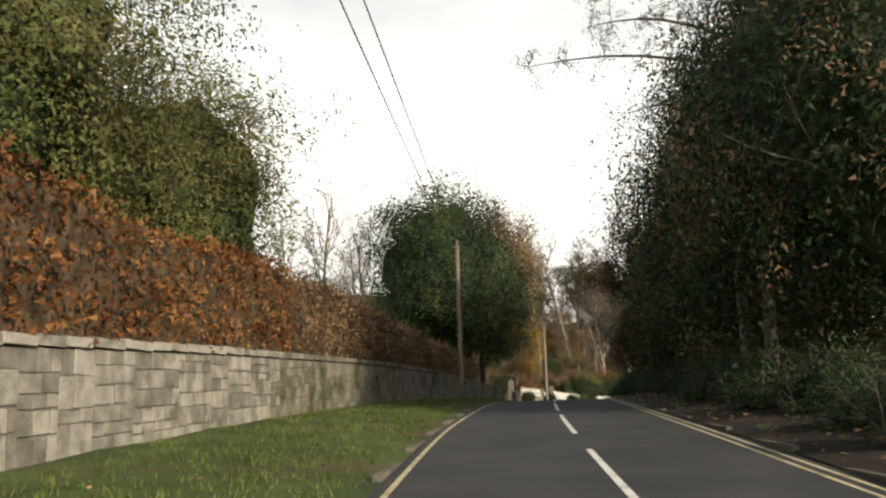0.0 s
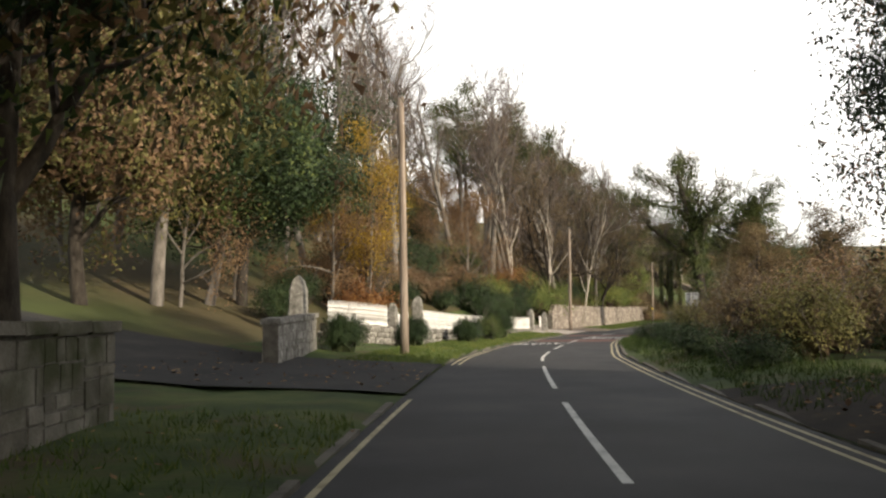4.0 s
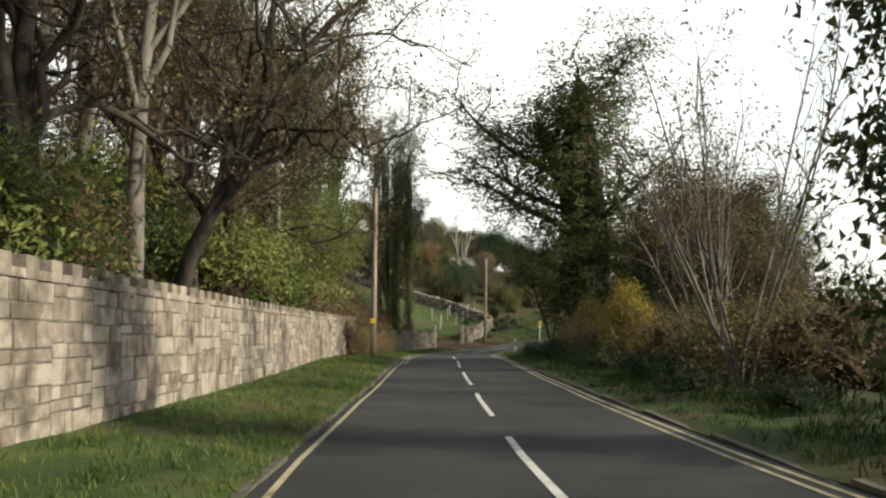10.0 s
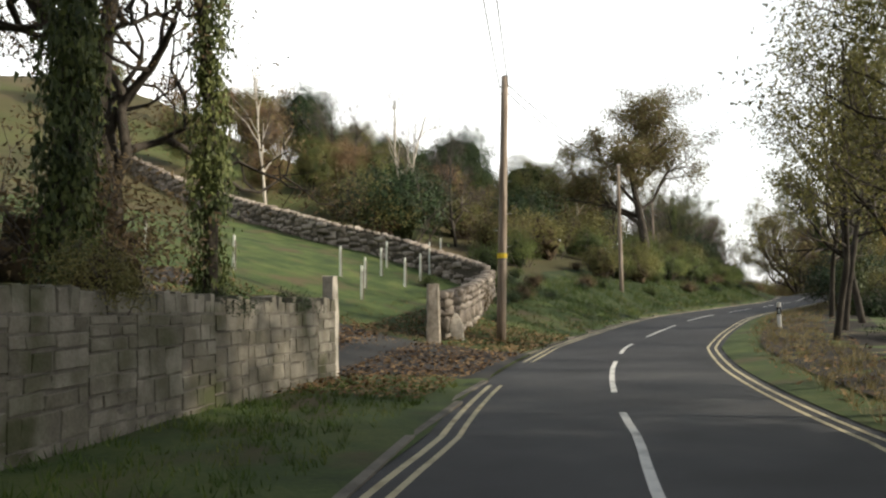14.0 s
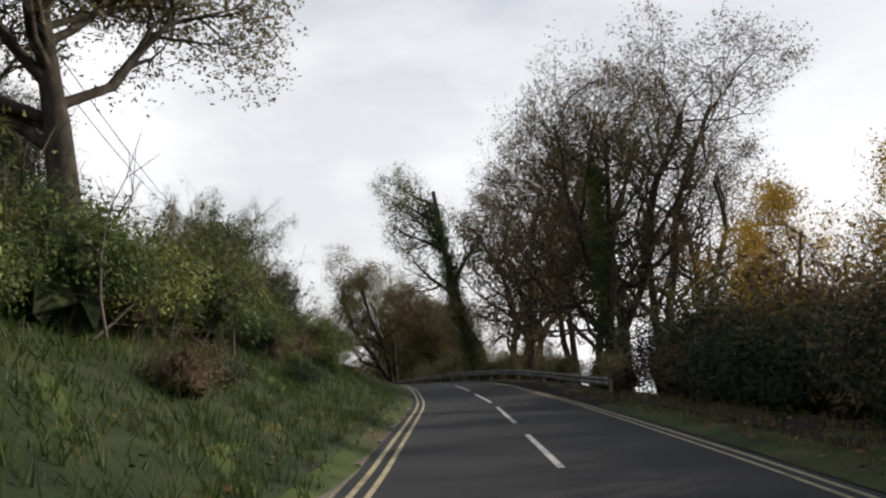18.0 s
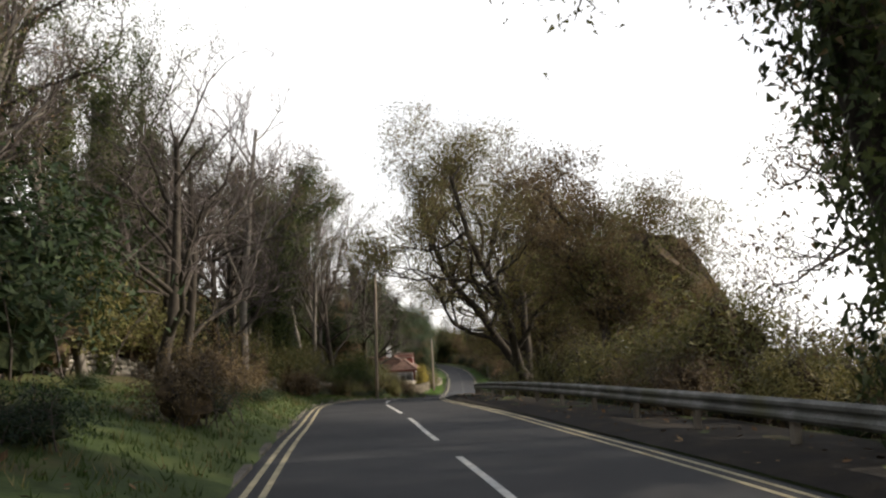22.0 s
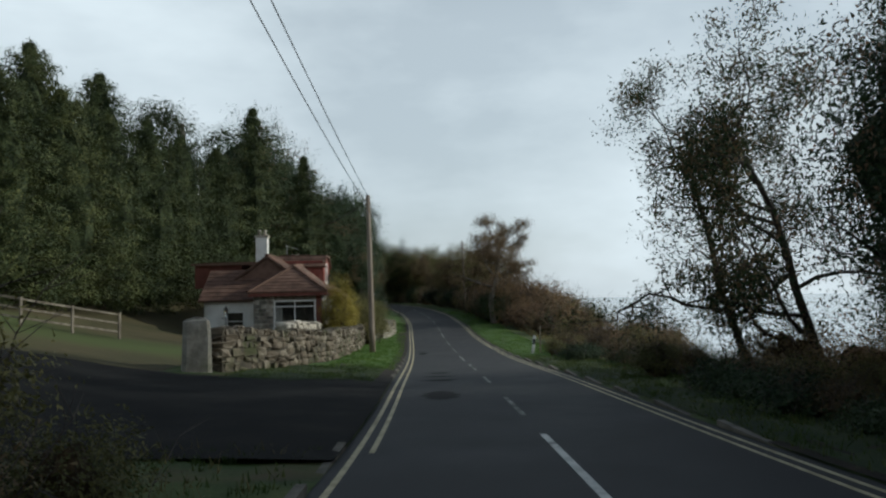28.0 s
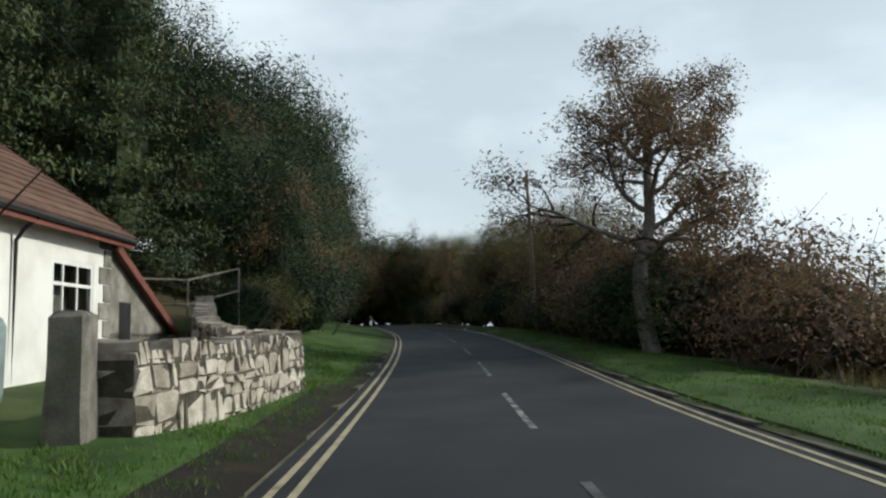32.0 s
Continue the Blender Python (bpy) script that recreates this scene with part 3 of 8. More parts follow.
def strip(name, s0, s1, ds, mat, lift=0.0, ds_step=1.0, bump=0.0, label="", seed=1, over_road=False, kind="structure", ragged=0.0, oval=False):
    """A sheet along the road between chainages, at the lateral stations ds; ragged ends dip under the verge."""
    ss = np.arange(s0, s1 + 0.01, ds_step)
    dd = np.asarray(ds, float)
    gs, gd = np.meshgrid(ss, dd, indexing="ij")
    h = np.zeros_like(gs) if over_road else rise(gs, gd)
    if bump:
        rng = np.random.default_rng(seed)
        h = h + bump * (np.sin(gs * 1.7 + gd * 2.3) * 0.5 + np.sin(gs * 0.61 - gd * 3.1) * 0.5 + rng.normal(size=gs.shape) * 0.45) * np.clip((np.abs(gd - np.where(gd < 0, -1.8, 4.3))) / 0.8, 0, 1)
    sag = np.zeros_like(gs)
    if ragged:
        wv = np.sin(gd * 2.9 + seed) * 0.6 + np.sin(gd * 6.7 + 2 * seed) * 0.4
        gs = gs + ragged * wv * (np.exp(-(gs - s0) / 0.9) - np.exp(-(s1 - gs) / 0.9))
        sag[[0, -1]] = 0.11
    if oval:
        mid, f = dd.mean(), (gs - s0) / (s1 - s0)
        gd = mid + (gd - mid) * np.sqrt(np.clip(1 - (2 * f - 1) ** 2, 0.02, 1)) * (1 + 0.28 * np.sin(gs * 9 + gd * 4 + s0))
    v = pts_at(gs, shifted(gs, gd), h + lift - sag)
    n, k = gs.shape
    i = np.arange(n - 1)[:, None] * k + np.arange(k - 1)[None, :]
    f = np.stack([i, i + 1, i + k + 1, i + k], -1).reshape(-1, 4)
    b = Builder()
    b.add(v.reshape(-1, 3), [tuple(int(q) for q in r) for r in f])
    return part(name, b, mat, None, label, smooth=True, kind=kind)

# ---------------------------------------------------------------- ground, road, markings
def ground_sheet():
    def axis(lo, hi, far):
        mid = np.arange(lo, hi + 0.1, 2.5)
        out = []
        step, x = 5.0, hi
        while x < far:
            x += step
            step *= 1.35
            out.append(x)
        out = np.array(out)
        return np.concatenate([(lo - (out - hi))[::-1], mid, out])
    xs, ys = axis(-70, 470, 3500), axis(-90, 500, 3500)
    gx, gy = np.meshgrid(xs, ys, indexing="ij")
    q = np.stack([gx.ravel(), gy.ravel()], -1)
    best = np.full(len(q), 1e18)
    idx = np.zeros(len(q), int)
    sub = np.arange(0, len(LINE), 2)
    for k in sub:
        dist = (q[:, 0] - LINE[k, 0]) ** 2 + (q[:, 1] - LINE[k, 1]) ** 2
        hit = dist < best
        best[hit] = dist[hit]
        idx[hit] = k
    t = _tan[idx]
    w = q - LINE[idx, :2]
    along = np.clip((w * t).sum(1), -2, 2)
    d = w[:, 0] * t[:, 1] - w[:, 1] * t[:, 0]
    dist = np.sqrt(best)
    d = np.where(np.abs(d) < dist * 0.7, np.sign(d + 1e-9) * dist, d)
    s = LINE_S[idx] + along
    h = rise(s, d)
    z = np.interp(s, LINE_S, LINE[:, 2]) + h
    z = np.where(d < -70, np.minimum(z, 55 + 0.01 * np.abs(d)), z)
    z = np.where(d > 70, np.maximum(z, -45.0), z)
    near = np.clip(np.minimum((d + 9.0) / 2.5, (12.5 - d) / 2.5), 0, 1)
    z = z - 0.45 * near
    wave = np.array([noise.noise(Vector((a * 0.03, b * 0.03, 0))) for a, b in q]) * np.clip((np.abs(d) - 34) / 25, 0, 1) * 2.0
    z = z + np.where(np.abs(d) < 300, wave, wave * 4)
    n, k = gx.shape
    i = np.arange(n - 1)[:, None] * k + np.arange(k - 1)[None, :]
    f = np.stack([i, i + k, i + k + 1, i + 1], -1).reshape(-1, 4)
    b = Builder()
    b.add(np.stack([q[:, 0], q[:, 1], z], -1), [tuple(int(a) for a in r) for r in f])
    return part("ground", b, M["hillside"], None, "rough brown and green hillside falling to the sea", smooth=True, kind="structure")


ground_sheet()
_b = Builder()
_b.add([(-4500, -4500, -30), (4500, -4500, -30), (4500, 4500, -30), (-4500, 4500, -30)], [(0, 1, 2, 3)])
part("water", _b, M["sea"], None, "grey sea far below the road", kind="structure")

LK, RK = -1.75, 4.25            # edges of the tarmac
strip("road", -40, 234, [LK, -1.0, 0, 1.3, 2.6, 3.6, RK], M["asphalt"], 0.0, 1.0, label="worn grey tarmac lane with a dashed centre line", over_road=True)
strip("road", 234, 620, [LK, -1.0, 0, 1.3, 2.6, 3.6, RK], M["asphalt_dark"], 0.0, 1.0, label="newer blue-black tarmac lane with a dashed centre line", over_road=True)
# Bank strip whose dark colour stands in for weak light.
strip("bank_turf", 254, 300, [-2.15, -2.6, -3.2, -4.0, -4.8, -5.6, -6.5, -7.6, -9.2], M["turf_shaded"], 0.045, 1.0, 0.05, "rough green turf of the steep bank, darkened for weak light", 15, ragged=0.4)
strip("verge_left", -40, 620, [LK + 0.02, -1.95, -2.3, -2.8, -3.4, -4.0, -4.8, -5.6, -6.5, -7.6, -9.2], M["grass"], 0.015, 1.2, 0.035, "mown grass verge with fallen leaves", 3)
strip("verge_right", -40, 620, [RK - 0.02, 4.45, 4.9, 5.4, 6.0, 6.8, 7.8, 9.0, 10.5, 12.6], M["grass"], 0.015, 1.2, 0.035, "rough grass verge beside the tarmac", 4)
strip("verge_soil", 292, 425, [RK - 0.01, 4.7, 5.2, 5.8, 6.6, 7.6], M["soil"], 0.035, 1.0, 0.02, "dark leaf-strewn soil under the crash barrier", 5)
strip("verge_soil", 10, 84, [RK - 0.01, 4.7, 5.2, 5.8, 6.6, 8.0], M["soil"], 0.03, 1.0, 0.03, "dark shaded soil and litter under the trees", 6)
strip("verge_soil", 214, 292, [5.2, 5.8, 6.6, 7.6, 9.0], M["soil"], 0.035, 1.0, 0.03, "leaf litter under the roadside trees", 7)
strip("side_road", 83.5, 92.5, [-1.72, -2.6, -4.0, -6.0, -8.0, -11.0, -16.0], M["drive"], 0.075, 0.8, 0.0, "dark tarmac side road with scattered leaves", 8)
strip("gravel_drive", 135.2, 144.8, [-1.72, -2.0, -2.3, -2.6, -2.9, -3.2, -3.5, -3.8, -4.1, -4.4, -4.7, -5.0, -5.3, -5.6, -6.2], M["gravel"], 0.065, 0.4, 0.022, "pale pink gravel drive entrance", 9, ragged=0.55)
strip("dirt_lay_by", 144.2, 158, [-1.72, -2.0, -2.4, -2.8, -3.2, -3.7, -4.1, -4.6, -5.0], M["dirt"], 0.06, 0.6, 0.012, "worn earth patch with puddles beside the wall", 9, ragged=0.5)
strip("field_entrance", 231.9, 239.5, [-1.72, -2.2, -2.7, -3.3, -3.8, -4.4, -5.0, -7.0, -10.0, -14.0], M["drive"], 0.07, 0.6, 0.005, "tarmac field entrance strewn with leaves", 10, ragged=0.3)
strip("field", 224, 256, [-8.6, -10.5, -12.5, -15.0, -19.0, -24.0, -29.0], M["grass"], 0.05, 1.5, 0.03, "green pasture sloping up behind the boundary wall", 13)
# Colour of this drive includes the shade that lies over it.
strip("house_drive", 424, 438.5, [-1.72, -2.2, -3, -4, -5.0, -6.5, -8.0, -10, -12.0, -15, -18.0], M["drive_shaded"], 0.075, 0.8, 0.0, "dark tarmac drive beside the cottage, deep shade in its colour", 11)
# Turf painted dark where shade lies beside the drive.
strip("bank_turf", 436.5, 449, [-2.3, -2.8, -3.4, -4.0, -4.8, -5.8, -6.8], M["turf_shaded"], 0.042, 0.6, 0.04, "turf between the drive and the wall, darkened for shade", 19, ragged=0.6)
strip("lawn", 446, 530, [-2.3, -2.8, -3.4, -4.0, -4.8, -5.8], M["lawn"], 0.04, 1.0, 0.03, "lush green grass before the cottage wall", 16)
# The trees' shade on this verge is painted into the turf.
strip("bank_turf", 420, 456, [4.4, 5.0, 5.6, 6.4, 7.4, 8.8], M["turf_shaded"], 0.045, 1.0, 0.04, "turf of the seaward verge, tree shade in its colour", 18, ragged=0.4)
strip("lawn", 452, 530, [4.5, 5.0, 5.6, 6.4, 7.2], M["lawn"], 0.04, 1.0, 0.03, "lush green grass of the seaward verge", 17)
strip("path", 473, 488, [-1.75, -2.1, -2.6], M["soil"], 0.06, 0.8, 0.004, "worn brown concrete path along the kerb", 12)

strip("gutter", 426, 500, [-1.73, -1.95, -2.25], M["soil"], 0.05, 0.8, 0.0, "narrow brown earth gutter along the kerb", 14)
for _k, (_s, _e, _d0, _d1) in enumerate(((439.2, 440.1, -0.75, 0.35), (441.3, 442.0, -0.7, 0.3), (443.4, 444.4, -0.6, 0.25), (433.0, 435.5, -0.7, 0.2), (461.5, 464.0, -1.0, -0.5))):
    strip("tar_patch", _s, _e, list(np.linspace(_d0, _d1, 5)), M["tar"], 0.004, (_e - _s) / 12, label="dark damp tar patch on the tarmac", over_road=True, oval=True)


def markings():
    """Paint lies a few millimetres over the tarmac."""
    def line(name, s0, s1, d, width, mat, label, kind="structure"):
        strip(name, s0, s1, [d - width / 2, d + width / 2], mat, 0.006, min(1.0, (s1 - s0) / 2), label=label, over_road=True, kind=kind)
    for d0, spans in ((-1.54, ((-40, 83), (93, 132), (152, 231), (236.5, 610))), (-1.32, ((93, 103), (196, 231), (236.5, 400), (425, 610)))):
        for s0, s1 in spans:
            line("yellow_line", s0, s1, d0, 0.085, M["paint_yellow"], "faded double yellow line along the kerb")
    for d0 in (3.82, 4.04):
        line("yellow_line", -40, 610, d0, 0.075, M["paint_yellow"], "faded double yellow line along the verge")
    for s, gap in DASH_S:
        line("centre_dash", s, s + gap - 2.6 - (1.2 if s > 425 else 0), 1.3, 0.11, M["paint_worn"] if s > 425 else M["paint_white"], "worn white centre line dash")
    for s0, s1 in BANDS:
        strip("red_band", s0, s1, [-1.2, 0, 1.2, 2.5, 3.7], M["asphalt_red"], 0.003, 0.5, label="faded red anti-skid band across the road", over_road=True)


DASH_KNOWN = [-37.0, 17.2, 104.4, 114.4, 143.7, 154.0, 172.2, 181.3, 213.0, 220.4, 239.6, 246.9, 278.5, 286.6, 316.4, 326.7, 346.2, 357.0, 375.5, 385.8, 438.0, 445.5, 480.7, 590.0]
DASH_S = []
for _a, _c in zip(DASH_KNOWN, DASH_KNOWN[1:]):
    _n = max(1, round((_c - _a) / 9.2))
    DASH_S += [(_a + (_c - _a) * i / _n, (_c - _a) / _n) for i in range(_n)]
BANDS = [(118.2, 123.4), (130.5, 134.0)]
markings()


def road_word(s0, d0, length, width, flip):
    """SLOW painted on the lane."""
    cu = bpy.data.curves.new("road_word", 'FONT')
    cu.body = "SLOW"
    cu.align_x = 'CENTER'
    cu.size = 1.0
    cu.extrude = 0.0
    ob = bpy.data.objects.new("road_word", cu)
    scene.collection.objects.link(ob)
    bpy.context.view_layer.update()
    me = bpy.data.meshes.new_from_object(ob.evaluated_get(bpy.context.evaluated_depsgraph_get()))
    bpy.data.objects.remove(ob)
    bpy.data.curves.remove(cu)
    co = np.array([v.co[:] for v in me.vertices])
    x, y = co[:, 0], co[:, 1]
    x = x / (x.max() - x.min()) * width
    y = (y - y.min()) / (y.max() - y.min()) * length
    if flip:
        x, y = -x, length - y
    v = pts_at(s0 + y, shifted(s0 + y, d0 + x), np.full(len(x), 0.012))
    me.vertices.foreach_set("co", v.ravel())
    me.materials.clear()
    me.materials.append(M["paint_white"])
    me.update()
    if flip:
        me.flip_normals() if me.polygons and me.polygons[0].normal.z < 0 else None
    ob = new("road_word", me)
    tagged(ob, "white SLOW warning painted on the tarmac", "road marking", kind="structure")


road_word(112.2, -0.24, 4.0, 2.55, False)
road_word(124.6, 2.65, 3.6, 2.5, True)


def kerbs():
    """Flush kerb stones along both edges; those near the driven way are single stones."""
    b = Builder()
    b.box((-0.06, -0.45, -0.12), (0.06, 0.45, 0.035))
    me = b.mesh("kerb_stone", M["kerb"])
    for side, d in (("kerb_left", LK - 0.05), ("kerb_right", RK + 0.05)):
        holder = thing(side, Matrix.Identity(4), "low worn kerb stones along the tarmac edge", "kerb", kind="structure")
        for s in np.arange(-8, 500, 3.8 if side == "kerb_right" else 3.4):
            if d > 0 and 205 < s < 425:
                continue
            if d < 0 and (83 < s < 93 or 135.5 < s < 144.5 or 232 < s < 239.5 or 425 < s < 438):
                continue
            p = at(s, float(shifted(s, d)), 0.0, False)
            part("kerb_stone", me, None, holder, m=Matrix.LocRotScale(p, Euler((0, 0, radians(heading(s)))), (1, 3.3 / 0.9 if d < 0 else 3.7 / 0.9, 1)))


kerbs()

# ---------------------------------------------------------------- walls
def stone_mesh(rng, w, h, t, rough=0.12, soft=0.62, ends=(0.9, 0.86)):
    """One rounded stone, w along the wall, t deep, h high, centred on its base."""
    b = Builder()
    x, y, z = w / 2, t / 2, h
    v = []
    for zz, k in ((0.0, ends[0]), (h * (0.06 if soft > 0.8 else 0.22), 1.0), (h * (0.94 if soft > 0.8 else 0.78), 1.0), (h, ends[1])):
        for sx, sy in ((-1, -soft), (-soft, -1), (soft, -1), (1, -soft), (1, soft), (soft, 1), (-soft, 1), (-1, soft)):
            v.append((sx * x * k + rng.normal() * rough * w * 0.25, sy * y * k + rng.normal() * rough * t * 0.25, zz + rng.normal() * rough * h * 0.25))
    f = []
    for i in range(3):
        for j in range(8):
            q = (j + 1) % 8
            f.append((i * 8 + j, i * 8 + q, (i + 1) * 8 + q, (i + 1) * 8 + j))
    f += [tuple(range(8))[::-1], tuple(range(24, 32))]
    b.add(v, f)
    return b


def boulder_mesh(rng, rough=0.16):
    """One rounded field stone of unit size, standing on its base."""
    b = Builder()
    o = rng.uniform(-50, 50, 3)
    nu, nv = 8, 5
    v, f = [], []
    for i in range(nv + 1):
        th = math.pi * i / nv
        for j in range(nu):
            ph = 2 * math.pi * (j + 0.5) / nu
            w = np.array([math.sin(th) * math.cos(ph), math.sin(th) * math.sin(ph), math.cos(th)])
            q = np.sign(w) * np.abs(w) ** 0.48 * 0.51
            q = q * (1 + rough * 1.5 * noise.noise(Vector(w * 1.6 + o)) + rough * 0.9 * noise.noise(Vector(w * 4.0 + o)))
            v.append((q[0], q[1], q[2] + 0.5))
    for i in range(nv):
        for j in range(nu):
            k = (j + 1) % nu
            f.append((i * nu + j, (i + 1) * nu + j, (i + 1) * nu + k, i * nu + k))
    b.add(v, f)
    return b


def path_frame(points):
    """From plan points (s, d) to world points every 5 cm with direction."""
    w = []
    for (s0, d0), (s1, d1) in zip(points, points[1:]):
        k = max(2, int(abs(s1 - s0) + abs(d1 - d0)) * 2)
        for a in np.linspace(0, 1, k, endpoint=False):
            w.append((s0 + (s1 - s0) * a, d0 + (d1 - d0) * a))
    w.append(points[-1])
    xy = np.array([tuple(at(s, d)) for s, d in w])
    run = np.r_[0, np.cumsum(np.linalg.norm(np.diff(xy[:, :2], axis=0), axis=1))]
    return xy, run


def stone_wall(name, points, height, thick, mat, label, courses, stone_w, seed, limit=275, cope="upright", core=None, near=None, jitter=0.12, flat=False):
    """A wall of single stones on a core: points in plan, height in metres (or a function of the run)."""
    rng = np.random.default_rng(seed)
    xy, run = path_frame(points)
    total = run[-1]
    hold = thing(name, Matrix.Identity(4), label, "stone wall", kind="structure")
    tall = height if callable(height) else (lambda r: height)

    def spot(r):
        p = np.array([np.interp(r, run, xy[:, k]) for k in range(3)])
        q = np.array([np.interp(min(r + 0.3, total), run, xy[:, k]) for k in range(3)]) - np.array([np.interp(max(r - 0.3, 0), run, xy[:, k]) for k in range(3)])
        return p, math.atan2(q[1], q[0])
    b = Builder()
    rs = np.linspace(0, total, max(2, int(total / 0.8)))
    ring = []
    for r in rs:
        p, a = spot(r)
        nx, ny = -math.sin(a), math.cos(a)
        hh = tall(r) * (0.9 if cope else 0.98)
        for sgn, z in ((-1, -0.4), (1, -0.4), (1, hh), (-1, hh)):
            k = (thick * 0.5 - (0.012 if flat else 0.06)) * sgn
            ring.append((p[0] + nx * k, p[1] + ny * k, p[2] + z))
    f = []
    for i in range(len(rs) - 1):
        for j in range(4):
            q = (j + 1) % 4
            f.append((i * 4 + j, (i + 1) * 4 + j, (i + 1) * 4 + q, i * 4 + q))
    f += [(0, 1, 2, 3), tuple((len(rs) - 1) * 4 + j for j in (3, 2, 1, 0))]
    b.add(ring, f)
    part("wall_core", b, core or M["core"], hold)
    kinds = [(stone_mesh(rng, 1.0, 1.0, 1.0, jitter * 0.4, 0.94, (0.975, 0.975)) if flat else boulder_mesh(rng, jitter)).mesh("stone", mat, not flat) for _ in range(9)]
    rest = Builder()
    singles = 0
    near = near or (0, total)
    shapes = [np.array([v.co[:] for v in me.vertices]) for me in kinds]
    polys = [[tuple(p.vertices) for p in me.polygons] for me in kinds]

    def put(r, z, w, h, t, lean=0.0):
        nonlocal singles
        p, a = spot(r)
        m = Matrix.LocRotScale((p[0], p[1], p[2] + z), Euler((rng.normal() * (0.008 if flat else 0.03), lean + rng.normal() * (0.012 if flat else 0.04), a)), (w, t, h))
        k = int(rng.integers(len(kinds)))
        if singles < limit and near[0] <= r <= near[1]:
            part("stone", kinds[k], None, hold, m=m)
            singles += 1
        else:
            mm = np.array(m)
            v = shapes[k] @ mm[:3, :3].T + mm[:3, 3]
            rest.add(v, polys[k])
    z0 = 0.0
    levels = []
    cap_h = 0.16 if cope else 0.0
    for c in range(courses):
        levels.append(1.0 / courses * (1 + rng.normal() * 0.16))
    levels = np.array(levels) / sum(levels)
    if flat:
        # squared rubble: short stretches with courses of their own, some stones two courses high
        r0 = 0.0
        while r0 < total - 0.05:
            r1 = min(total, r0 + rng.uniform(0.9, 1.9))
            if total - r1 < 0.5:
                r1 = total
            cuts = rng.uniform(0.55, 1.5, max(2, courses + int(rng.integers(-2, 2))))
            cuts = np.r_[0, np.cumsum(cuts / cuts.sum())]
            for lo, up in zip(cuts, cuts[1:]):
                r = r0
                while r < r1 - 0.02:
                    w = stone_w * rng.uniform(0.45, 1.45)
                    if r1 - r - w < 0.14:
                        w = r1 - r
                    hh = tall(r + w / 2) - cap_h
                    put(r + w / 2, lo * hh - 0.01, w - 0.025, (up - lo) * hh - rng.uniform(0.015, 0.04), thick * rng.uniform(0.98, 1.07))
                    r += w
            r0 = r1
    for c in range(0 if flat else courses):
        r = rng.uniform(-0.2, 0.1)
        while r < total:
            w = stone_w * rng.uniform(0.5, 1.7)
            mid = min(max(r + w / 2, 0), total)
            hh = tall(mid) - cap_h
            high = levels[c] * hh * rng.uniform(0.85, 1.35)
            put(mid, z0 * hh - 0.02 + rng.normal() * 0.06 * high, w * 1.08, high, thick * rng.uniform(0.95, 1.15))
            r += w
        z0 += levels[c]
    if cope == "upright":
        r = 0.0
        while r < total:
            w = stone_w * rng.uniform(0.25, 0.5)
            put(min(r + w / 2, total), tall(r) - cap_h - 0.02, w, cap_h * rng.uniform(1.0, 1.9), thick * rng.uniform(0.8, 1.0), rng.normal() * 0.1)
            r += w * 1.04
    elif cope == "crenel":
        r, odd = 0.0, 0
        while r < total:
            w = stone_w * rng.uniform(0.55, 0.8)
            put(min(r + w / 2, total), tall(r) - cap_h - 0.02, w, cap_h * (1.9 if odd % 2 else 0.8), thick * 0.95)
            odd += 1
            r += w
    elif cope == "slab":
        r = 0.0
        while r < total:
            w = stone_w * rng.uniform(1.5, 2.2)
            put(min(r + w / 2, total), tall(r) - cap_h, w, 0.16, thick * 1.3)
            r += w
    if rest.v:
        part("stones", rest, mat, hold, "joined stones further along the wall", kind="stuff")
    return hold


stone_wall("hedge_wall", [(-6, -7.0), (12, -6.9), (22, -6.6)], lambda r: 1.95 - 0.006 * r, 0.4, M["stone_grey"], "grey dressed stone wall with a slab coping under a hedge", 6, 0.5, 11, cope="slab", core=M["mortar"], flat=True, near=(6, 70))
# Same wall continued in darker mossy stone, which also carries the deep shade.
stone_wall("hedge_wall", [(22.05, -6.6), (34, -6.0), (50, -5.3), (70, -4.9), (79, -5.6)], lambda r: 1.78 - 0.006 * r, 0.4, M["stone_mossy"], "mossy stone wall with a slab coping under a hedge, darkened for shade", 6, 0.5, 11, cope="slab", core=M["mortar"], flat=True, near=(6, 70))
stone_wall("block_wall", [(89.6, -6.4), (93, -6.7), (96.2, -7.2)], 1.3, 0.45, M["lichen"], "low grey stone wall end beside the side road", 4, 0.6, 12, cope="slab", core=M["mortar"], flat=True)
stone_wall("fence_wall", [(99.6, -7.8), (103.4, -6.0), (106.2, -5.4)], 0.8, 0.4, M["lichen"], "low rubble wall under the white railings", 3, 0.4, 13, cope="")
stone_wall("fence_wall", [(107.2, -5.4), (118, -5.5), (128, -5.5), (137.2, -5.3)], lambda r: 0.78 - 0.016 * r, 0.4, M["lichen"], "low mossy rubble wall under the white railings", 3, 0.42, 14, cope="")
stone_wall("estate_wall", [(144.9, -5.25), (160, -5.35), (180, -5.4), (198, -5.3), (206, -5.0)], lambda r: 2.35 - 0.004 * r if r > 1.2 else 1.5 + 0.7 * r, 0.45, M["stone_warm"], "tall warm sandstone wall with a toothed coping", 7, 0.48, 15, cope="crenel", core=M["mortar"], flat=True, near=(2, 24), jitter=0.08)
stone_wall("estate_wall", [(206.4, -5.0), (218, -4.9), (231.2, -4.9)], lambda r: 1.7 - 0.004 * r, 0.45, M["stone_mossy"], "lower mossy stone wall running to the field gate", 7, 0.45, 16, cope="upright", core=M["mortar"], near=(8, 25), flat=True, jitter=0.2)
